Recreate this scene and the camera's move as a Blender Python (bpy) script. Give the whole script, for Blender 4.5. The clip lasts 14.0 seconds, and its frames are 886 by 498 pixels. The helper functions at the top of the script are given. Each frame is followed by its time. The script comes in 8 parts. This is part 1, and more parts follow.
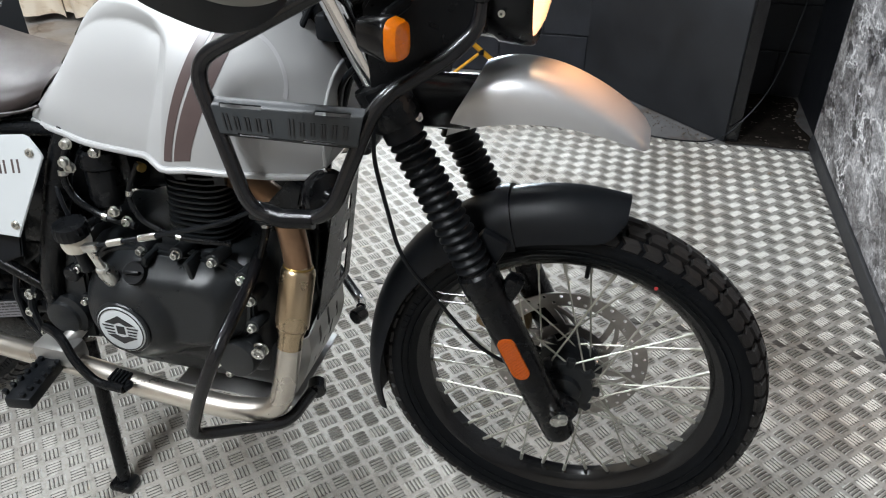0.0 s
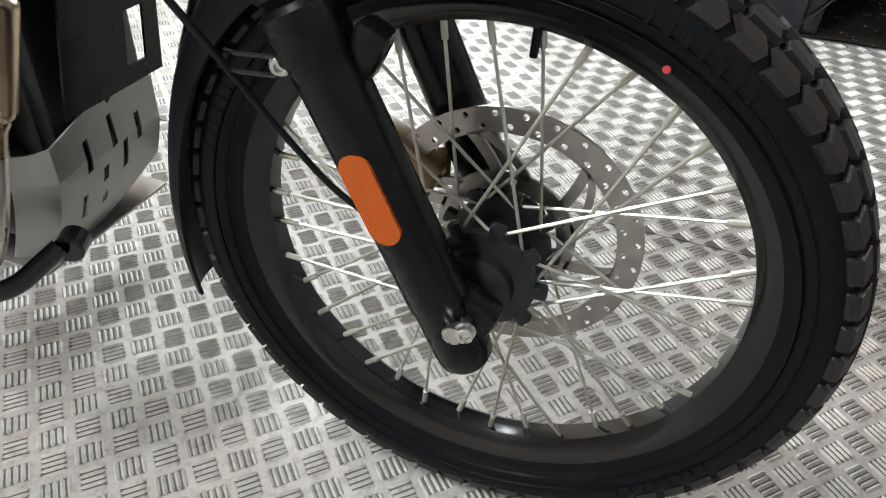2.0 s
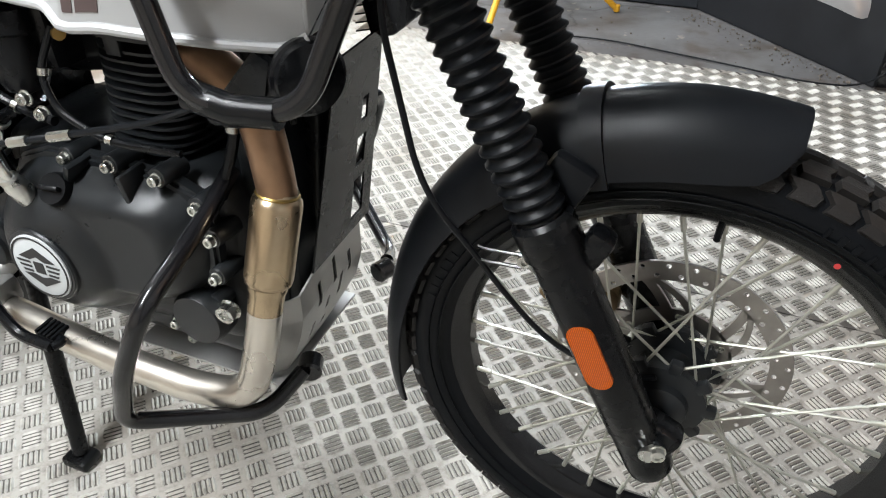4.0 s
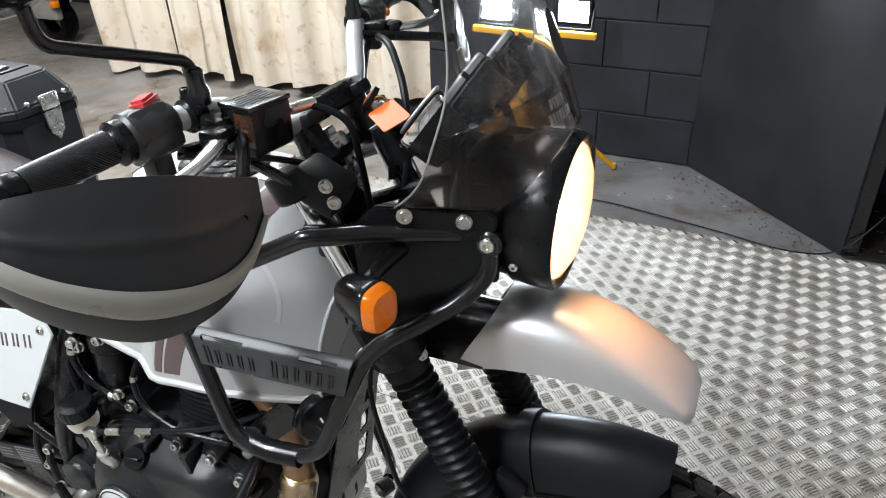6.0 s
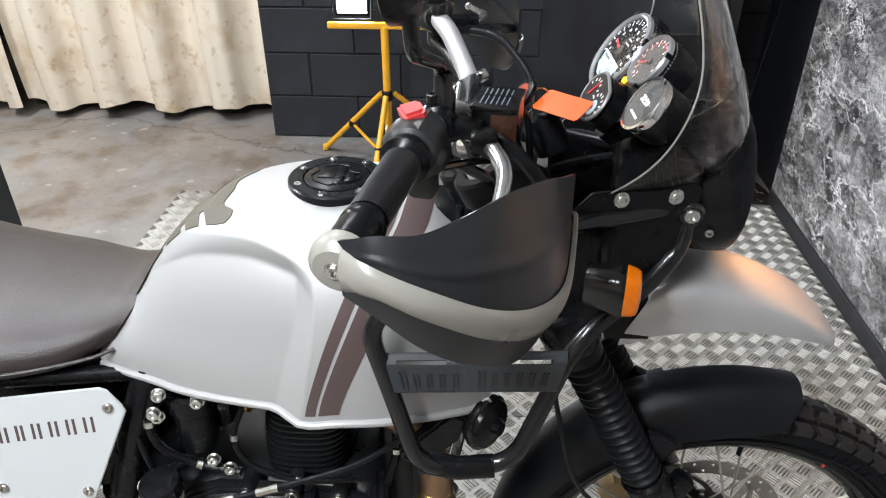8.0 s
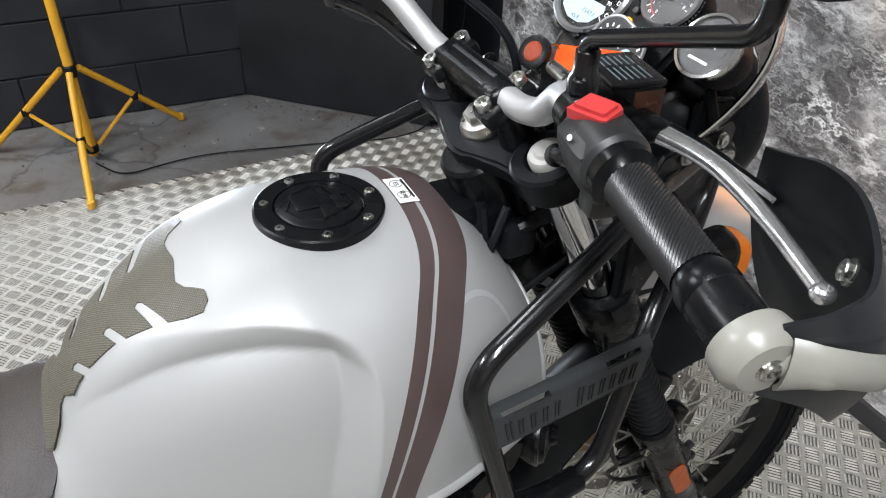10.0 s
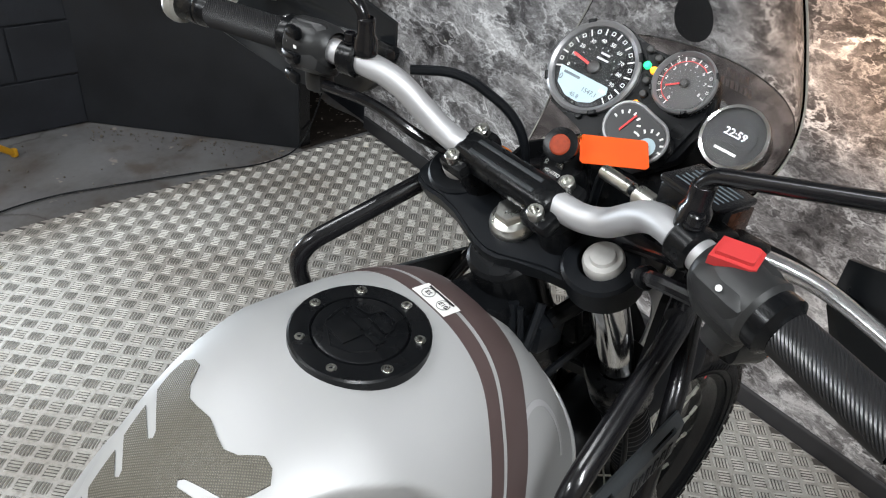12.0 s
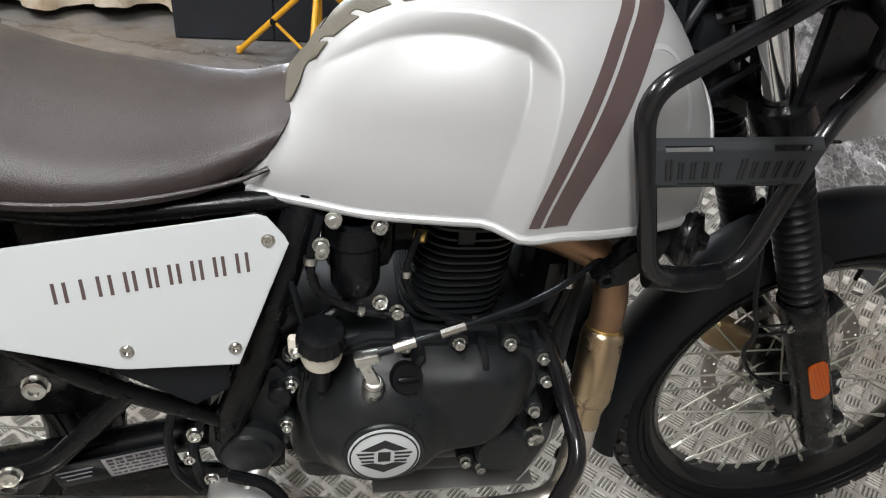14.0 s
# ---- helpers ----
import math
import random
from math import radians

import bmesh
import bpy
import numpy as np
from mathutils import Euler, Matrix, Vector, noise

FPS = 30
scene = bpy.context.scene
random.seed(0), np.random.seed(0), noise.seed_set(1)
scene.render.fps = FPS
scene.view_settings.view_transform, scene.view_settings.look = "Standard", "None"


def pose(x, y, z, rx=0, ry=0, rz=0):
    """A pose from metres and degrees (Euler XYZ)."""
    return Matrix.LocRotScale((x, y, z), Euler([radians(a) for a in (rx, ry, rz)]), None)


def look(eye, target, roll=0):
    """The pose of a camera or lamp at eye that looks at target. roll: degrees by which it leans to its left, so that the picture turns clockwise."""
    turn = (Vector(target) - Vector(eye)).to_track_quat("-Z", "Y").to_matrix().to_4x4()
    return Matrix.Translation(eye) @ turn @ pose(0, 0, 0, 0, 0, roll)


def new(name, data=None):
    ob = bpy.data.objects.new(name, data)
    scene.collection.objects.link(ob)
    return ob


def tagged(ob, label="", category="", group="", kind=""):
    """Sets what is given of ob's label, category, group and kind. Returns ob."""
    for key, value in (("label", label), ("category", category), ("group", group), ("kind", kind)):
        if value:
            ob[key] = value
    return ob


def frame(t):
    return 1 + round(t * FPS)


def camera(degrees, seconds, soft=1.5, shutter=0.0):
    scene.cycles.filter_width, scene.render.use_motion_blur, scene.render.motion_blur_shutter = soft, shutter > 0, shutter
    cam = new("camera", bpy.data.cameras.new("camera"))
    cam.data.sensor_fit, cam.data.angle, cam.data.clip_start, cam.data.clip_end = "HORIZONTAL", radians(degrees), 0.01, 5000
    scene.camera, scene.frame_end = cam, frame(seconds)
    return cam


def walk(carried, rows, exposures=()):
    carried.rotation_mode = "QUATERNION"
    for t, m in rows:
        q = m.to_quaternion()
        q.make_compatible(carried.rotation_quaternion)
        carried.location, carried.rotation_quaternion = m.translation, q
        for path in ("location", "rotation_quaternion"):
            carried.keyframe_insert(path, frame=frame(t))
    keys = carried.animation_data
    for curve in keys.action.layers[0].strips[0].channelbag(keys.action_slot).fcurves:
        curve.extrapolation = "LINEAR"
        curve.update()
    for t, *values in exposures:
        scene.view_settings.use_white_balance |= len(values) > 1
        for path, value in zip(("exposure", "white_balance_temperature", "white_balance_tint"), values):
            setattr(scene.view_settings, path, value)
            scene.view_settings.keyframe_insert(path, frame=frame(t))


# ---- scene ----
cam = camera(63.1, 14.0, soft=1.1)
PATH = [
    (0, (0.027, -1.023, 1.289), (-0.401, 0.594, 0.192), -0.2),
    (0.5, (0.076, -0.855, 1.106), (-0.316, 0.725, -0.056), 1.2),
    (1, (0.123, -0.716, 0.945), (-0.261, 0.844, -0.246), 2.4),
    (1.5, (0.156, -0.627, 0.84), (-0.258, 0.912, -0.368), 3.4),
    (2, (0.128, -0.584, 0.819), (-0.37, 0.926, -0.394), 3.0),
    (2.5, (0.049, -0.606, 0.847), (-0.527, 0.876, -0.365), 1.8),
    (2.7, (0.002, -0.626, 0.85), (-0.603, 0.846, -0.361), 1.1),
    (4.8, (-0.028, -0.693, 1.224), (-0.653, 0.794, 0.042), -1.8),
    (5, (0.007, -0.691, 1.267), (-0.664, 0.801, 0.117), -2.2),
    (5.5, (0.082, -0.696, 1.375), (-0.643, 0.825, 0.297), -1.5),
    (6, (0.071, -0.72, 1.463), (-0.652, 0.828, 0.424), -1.8),
    (6.5, (-0.071, -0.752, 1.5), (-0.701, 0.844, 0.472), -1.6),
    (7, (-0.234, -0.777, 1.494), (-0.739, 0.862, 0.465), -1.6),
    (7.5, (-0.315, -0.812, 1.482), (-0.644, 0.865, 0.444), -1.3),
    (7.7, (-0.345, -0.836, 1.475), (-0.594, 0.851, 0.43), -0.9),
    (9.8, (-0.75, -0.622, 1.424), (-0.086, 0.851, 0.245), 2.2),
    (10, (-0.757, -0.572, 1.435), (-0.023, 0.855, 0.241), 2.3),
    (10.5, (-0.83, -0.425, 1.447), (0.136, 0.836, 0.232), 3.4),
    (11, (-0.864, -0.337, 1.479), (0.276, 0.784, 0.278), 4.1),
    (11.5, (-0.883, -0.323, 1.486), (0.334, 0.74, 0.308), 5.7),
    (12, (-0.87, -0.38, 1.485), (0.237, 0.797, 0.307), 7.0),
    (12.5, (-0.816, -0.516, 1.456), (0.041, 0.84, 0.261), 7.7),
    (13, (-0.803, -0.611, 1.397), (-0.209, 0.87, 0.191), 7.1),
    (13.5, (-0.863, -0.753, 1.349), (-0.421, 0.793, 0.16), 6.8),
    (14, (-0.84, -0.815, 1.237), (-0.518, 0.784, 0.08), 6.1),
]
walk(cam, [(t, look(eye, target, roll)) for t, eye, target, roll in PATH], [
    (0, 0.20, 6350, 10), (0.5, 0.34, 6500, 10.5), (1.0, 0.44, 6500, 10.5), (1.5, 0.52, 6450, 10), (2.5, 0.72, 6500, 10), (5, 0.60, 6500, 10), (6, 0.46, 6350, 10),
    (6.5, 0.36, 6800, 12), (7, 0.28, 6800, 12), (7.5, 0.26, 6450, 11), (10, -0.16, 6500, 10.5), (11.5, -0.30, 6500, 10), (12.5, -0.34, 6550, 11), (13, -0.20, 6650, 13), (13.5, -0.10, 6750, 12.5), (14, -0.03, 6750, 12)])
# ---- light ----
world = bpy.data.worlds.new("room_air")
scene.world = world
world.use_nodes = True
world.node_tree.nodes["Background"].inputs[0].default_value = (0.9, 0.95, 1.0, 1)
world.node_tree.nodes["Background"].inputs[1].default_value = 0.02
scene.view_settings.exposure = 0.0


def area_lamp(name, eye, target, sx, sy, watts, color):
    data = bpy.data.lights.new(name, "AREA")
    data.shape, data.size, data.size_y, data.energy, data.color = "RECTANGLE", sx, sy, watts, color
    ob = new(name, data)
    ob.matrix_world = look(eye, target)
    return ob


COOL, WARM = (0.93, 0.97, 1.0), (1.0, 0.72, 0.42)
BATTENS = ((-1.25, -1.40, 108), (-1.3, 1.45, 20), (-2.9, 1.1, 105))
for bx, by, watts in BATTENS:
    area_lamp("ceiling_batten_light", (bx, by, 2.80), (bx, by, 0), 0.22, 1.5, watts, COOL)
HEADS = (-0.14, 0.17)
for hx in HEADS:
    area_lamp("floodlight_beam", (-0.86 + hx, 2.225, 0.748), (-0.86 + hx, 0.2, 0.93), 0.125, 0.085, 10, (0.80, 0.90, 1.0))
spot = bpy.data.lights.new("headlight_beam", "SPOT")
spot.energy, spot.color, spot.spot_size, spot.spot_blend, spot.shadow_soft_size = 68, (1.0, 0.56, 0.27), radians(58), 1.0, 0.03
new("headlight_beam", spot).matrix_world = look((-0.075, 0.012, 1.065), (0.8, 0.06, 1.15))
spill = bpy.data.lights.new("headlight_spill", "SPOT")
spill.energy, spill.color, spill.spot_size, spill.spot_blend, spill.shadow_soft_size = 6.0, (1.0, 0.46, 0.20), radians(96), 1.0, 0.02
new("headlight_spill", spill).matrix_world = look((-0.084, 0.012, 1.050), (0.10, 0.0, 0.86))

# ---- materials ----


def mat(name, color, rough=0.5, metal=0.0, var=0.15, scale=25.0, bump=0.0, bscale=300.0, coat=0.0, grime=0.0, emit=0.0, spec=0.5):
    """A surface with colour variation at two scales and a fine relief."""
    m = bpy.data.materials.new(name)
    m.use_nodes = True
    nt = m.node_tree
    b = nt.nodes["Principled BSDF"]
    L, N = nt.links.new, nt.nodes.new
    b.inputs["Metallic"].default_value = metal
    b.inputs["Coat Weight"].default_value = coat
    b.inputs["Coat Roughness"].default_value = 0.26
    b.inputs["Specular IOR Level"].default_value = spec
    tc = N("ShaderNodeTexCoord")
    n1 = N("ShaderNodeTexNoise")
    n1.inputs["Scale"].default_value, n1.inputs["Detail"].default_value = scale, 5
    n2 = N("ShaderNodeTexNoise")
    n2.inputs["Scale"].default_value, n2.inputs["Detail"].default_value = scale / 7, 3
    for n in (n1, n2):
        L(tc.outputs["Object"], n.inputs["Vector"])
    mid = N("ShaderNodeMath")
    mid.operation = "ADD"
    L(n1.outputs[0], mid.inputs[0])
    L(n2.outputs[0], mid.inputs[1])
    rng = N("ShaderNodeMapRange")
    rng.inputs["From Min"].default_value, rng.inputs["From Max"].default_value = 0.6, 1.4
    rng.inputs["To Min"].default_value, rng.inputs["To Max"].default_value = 1 - var, 1 + var
    L(mid.outputs[0], rng.inputs["Value"])
    mix = N("ShaderNodeVectorMath")
    mix.operation = "SCALE"
    mix.inputs[0].default_value = color
    L(rng.outputs[0], mix.inputs["Scale"])
    L(mix.outputs[0], b.inputs["Base Color"])
    rr = N("ShaderNodeMapRange")
    rr.inputs["From Min"].default_value, rr.inputs["From Max"].default_value = 0.6, 1.4
    rr.inputs["To Min"].default_value, rr.inputs["To Max"].default_value = max(0.02, rough - 0.08 - grime), min(1, rough + 0.08 + grime)
    L(mid.outputs[0], rr.inputs["Value"])
    L(rr.outputs[0], b.inputs["Roughness"])
    if bump:
        n3 = N("ShaderNodeTexNoise")
        n3.inputs["Scale"].default_value, n3.inputs["Detail"].default_value = bscale, 4
        L(tc.outputs["Object"], n3.inputs["Vector"])
        bp = N("ShaderNodeBump")
        bp.inputs["Strength"].default_value, bp.inputs["Distance"].default_value = bump, 0.002
        L(n3.outputs[0], bp.inputs["Height"])
        L(bp.outputs[0], b.inputs["Normal"])
    if emit:
        b.inputs["Emission Color"].default_value = (*color, 1)
        b.inputs["Emission Strength"].default_value = emit
    return m


def clear(name, color, rough=0.02, ior=1.45, alpha=None):
    m = bpy.data.materials.new(name)
    m.use_nodes = True
    b = m.node_tree.nodes["Principled BSDF"]
    b.inputs["Base Color"].default_value = (*color, 1)
    b.inputs["Roughness"].default_value = rough
    b.inputs["IOR"].default_value = ior
    b.inputs["Transmission Weight"].default_value = 1.0
    return m


def node_mat(name):
    m = bpy.data.materials.new(name)
    m.use_nodes = True
    nt = m.node_tree
    return m, nt, nt.nodes["Principled BSDF"], nt.nodes.new, nt.links.new


def ramp(N, stops):
    r = N("ShaderNodeValToRGB")
    els = r.color_ramp.elements
    while len(els) < len(stops):
        els.new(0.5)
    for e, (p, c) in zip(els, stops):
        e.position, e.color = p, (*c, 1) if len(c) == 3 else c
    return r


def marble_mat():
    """Printed dark marble: drifting grey clouds, dark rifts and thin pale cracks along one slant."""
    m, nt, b, N, L = node_mat("printed_dark_marble")
    tc = N("ShaderNodeTexCoord")
    mp = N("ShaderNodeMapping")
    mp.inputs["Rotation"].default_value = (0.62, 0, 0)
    mp.inputs["Scale"].default_value = (1, 0.85, 1.5)
    L(tc.outputs["Object"], mp.inputs[0])

    def noise(scale, detail, rough, source, kind="FBM"):
        n = N("ShaderNodeTexNoise")
        n.noise_type = kind
        n.inputs["Scale"].default_value, n.inputs["Detail"].default_value, n.inputs["Roughness"].default_value = scale, detail, rough
        L(source, n.inputs["Vector"])
        return n

    def warped(source, by, amount):
        add = N("ShaderNodeVectorMath")
        add.operation = "MULTIPLY_ADD"
        add.inputs[1].default_value = (amount,) * 3
        L(by.outputs["Color"], add.inputs[0])
        L(source, add.inputs[2])
        return add.outputs[0]

    def blend(kind, factor, one, two):
        mx = N("ShaderNodeMix")
        mx.data_type, mx.blend_type = "RGBA", kind
        mx.inputs["Factor"].default_value = factor
        L(one, mx.inputs[6])
        L(two, mx.inputs[7])
        return mx.outputs[2]

    def cracks(scale, source, width, value):
        v = N("ShaderNodeTexVoronoi")
        v.feature = "DISTANCE_TO_EDGE"
        v.inputs["Scale"].default_value = scale
        L(source, v.inputs["Vector"])
        r = ramp(N, [(0.0, (value,) * 3), (width, (0, 0, 0))])
        L(v.outputs["Distance"], r.inputs[0])
        return r.outputs[0]

    base = mp.outputs[0]
    swirl = warped(base, noise(3.0, 9, 0.65, base), 0.55)
    cloud = noise(4.5, 14, 0.74, swirl)
    r1 = ramp(N, [(0.38, (0.022, 0.019, 0.020)), (0.46, (0.10, 0.094, 0.094)), (0.53, (0.24, 0.232, 0.232)), (0.62, (0.56, 0.55, 0.55))])
    L(cloud.outputs[0], r1.inputs[0])
    jag = warped(swirl, noise(14, 8, 0.7, base), 0.16)
    fine = noise(22, 9, 0.75, jag, "RIDGED_MULTIFRACTAL")
    r3 = ramp(N, [(0.55, (0, 0, 0)), (0.90, (0.75, 0.75, 0.75))])
    L(fine.outputs[0], r3.inputs[0])
    fade = noise(5, 4, 0.6, base)
    rf = ramp(N, [(0.42, (0, 0, 0)), (0.60, (1, 1, 1))])
    L(fade.outputs[0], rf.inputs[0])
    big = blend("MULTIPLY", 0.75, cracks(4.2, jag, 0.045, 0.95), rf.outputs[0])
    small = blend("MULTIPLY", 0.85, cracks(11, jag, 0.07, 0.7), rf.outputs[0])
    col = blend("SCREEN", 0.7, r1.outputs[0], r3.outputs[0])
    col = blend("SCREEN", 0.9, col, big)
    col = blend("SCREEN", 0.7, col, small)
    rift = noise(9, 12, 0.78, jag)
    r4 = ramp(N, [(0.40, (0.12, 0.11, 0.11)), (0.50, (1, 1, 1))])
    L(rift.outputs[0], r4.inputs[0])
    col = blend("MULTIPLY", 0.8, col, r4.outputs[0])
    L(col, b.inputs["Base Color"])
    b.inputs["Roughness"].default_value = 0.42
    bp = N("ShaderNodeBump")
    bp.inputs["Strength"].default_value, bp.inputs["Distance"].default_value = 0.35, 0.006
    L(rift.outputs[0], bp.inputs["Height"])
    L(bp.outputs[0], b.inputs["Normal"])
    return m


# dirt: the sheet between the bars, its colour darkened for grime and bar shade
def plate_mat(name, dirt, metal):
    m, nt, b, N, L = node_mat(name)
    b.inputs["Metallic"].default_value = metal
    tc = N("ShaderNodeTexCoord")
    n1 = N("ShaderNodeTexNoise")
    n1.inputs["Scale"].default_value, n1.inputs["Detail"].default_value = 2.2, 8
    n2 = N("ShaderNodeTexNoise")
    n2.inputs["Scale"].default_value, n2.inputs["Detail"].default_value, n2.inputs["Roughness"].default_value = 60, 8, 0.7
    for n in (n1, n2):
        L(tc.outputs["Object"], n.inputs["Vector"])
    r1 = ramp(N, [(0.32, (0.265, 0.236, 0.204)), (0.58, (0.425, 0.408, 0.375))] if dirt else [(0.32, (0.32, 0.30, 0.265)), (0.55, (0.48, 0.466, 0.43))])
    L(n1.outputs[0], r1.inputs[0])
    r2 = ramp(N, [(0.30, (0.35, 0.33, 0.30)), (0.52, (1, 1, 1))])
    L(n2.outputs[0], r2.inputs[0])
    mx = N("ShaderNodeMix")
    mx.data_type, mx.blend_type = "RGBA", "MULTIPLY"
    mx.inputs["Factor"].default_value = 0.6
    L(r1.outputs[0], mx.inputs[6])
    L(r2.outputs[0], mx.inputs[7])
    out = mx.outputs[2]
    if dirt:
        # grime between the raised bars of each cluster, with the bars' shade painted in
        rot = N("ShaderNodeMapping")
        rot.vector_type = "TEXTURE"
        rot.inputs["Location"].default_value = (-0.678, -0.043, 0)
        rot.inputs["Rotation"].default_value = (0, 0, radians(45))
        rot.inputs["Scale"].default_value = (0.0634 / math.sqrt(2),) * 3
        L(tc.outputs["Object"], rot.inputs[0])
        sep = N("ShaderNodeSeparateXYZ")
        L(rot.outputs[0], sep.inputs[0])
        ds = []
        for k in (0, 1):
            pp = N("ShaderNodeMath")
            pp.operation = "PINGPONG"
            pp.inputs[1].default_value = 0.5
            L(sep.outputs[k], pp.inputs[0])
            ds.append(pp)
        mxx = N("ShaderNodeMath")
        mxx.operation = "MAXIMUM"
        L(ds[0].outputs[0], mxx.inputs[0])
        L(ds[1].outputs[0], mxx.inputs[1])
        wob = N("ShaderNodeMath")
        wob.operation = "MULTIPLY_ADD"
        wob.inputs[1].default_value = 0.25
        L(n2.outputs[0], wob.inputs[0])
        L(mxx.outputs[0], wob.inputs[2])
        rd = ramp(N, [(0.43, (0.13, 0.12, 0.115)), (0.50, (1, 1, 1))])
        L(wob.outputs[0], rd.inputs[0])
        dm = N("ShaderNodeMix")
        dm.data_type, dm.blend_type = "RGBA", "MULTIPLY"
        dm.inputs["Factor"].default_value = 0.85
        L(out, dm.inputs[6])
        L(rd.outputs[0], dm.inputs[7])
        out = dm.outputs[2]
    L(out, b.inputs["Base Color"])
    rg = N("ShaderNodeMapRange")
    rg.inputs["To Min"].default_value, rg.inputs["To Max"].default_value = (0.72, 0.5) if dirt else (0.66, 0.42)
    L(n2.outputs[0], rg.inputs["Value"])
    L(rg.outputs[0], b.inputs["Roughness"])
    return m


def stained(N, L, coord, base, scale, detail, stops, factor):
    """The colour socket base under a layer of patches of one scale."""
    n = N("ShaderNodeTexNoise")
    n.inputs["Scale"].default_value, n.inputs["Detail"].default_value = scale, detail
    L(coord, n.inputs["Vector"])
    r = ramp(N, stops)
    L(n.outputs[0], r.inputs[0])
    mx = N("ShaderNodeMix")
    mx.data_type, mx.blend_type = "RGBA", "MULTIPLY"
    mx.inputs["Factor"].default_value = factor
    L(base, mx.inputs[6])
    L(r.outputs[0], mx.inputs[7])
    return mx.outputs[2], n


def canvas_mat():
    m, nt, b, N, L = node_mat("cream_canvas")
    tc = N("ShaderNodeTexCoord")
    co = tc.outputs["Object"]
    n = N("ShaderNodeTexNoise")
    n.inputs["Scale"].default_value, n.inputs["Detail"].default_value = 0.9, 4
    L(co, n.inputs["Vector"])
    r = ramp(N, [(0.3, (0.60, 0.52, 0.41)), (0.6, (0.66, 0.59, 0.49))])
    L(n.outputs[0], r.inputs[0])
    c, _ = stained(N, L, co, r.outputs[0], 4.5, 6, [(0.30, (0.70, 0.58, 0.44)), (0.46, (1, 1, 1))], 0.75)
    c, _ = stained(N, L, co, c, 19, 5, [(0.32, (0.62, 0.50, 0.38)), (0.42, (1, 1, 1))], 0.55)
    L(c, b.inputs["Base Color"])
    b.inputs["Roughness"].default_value = 0.88
    weave = N("ShaderNodeTexNoise")
    weave.inputs["Scale"].default_value, weave.inputs["Detail"].default_value = 60, 6
    L(co, weave.inputs["Vector"])
    bp = N("ShaderNodeBump")
    bp.inputs["Strength"].default_value, bp.inputs["Distance"].default_value = 0.35, 0.004
    L(weave.outputs[0], bp.inputs["Height"])
    L(bp.outputs[0], b.inputs["Normal"])
    return m


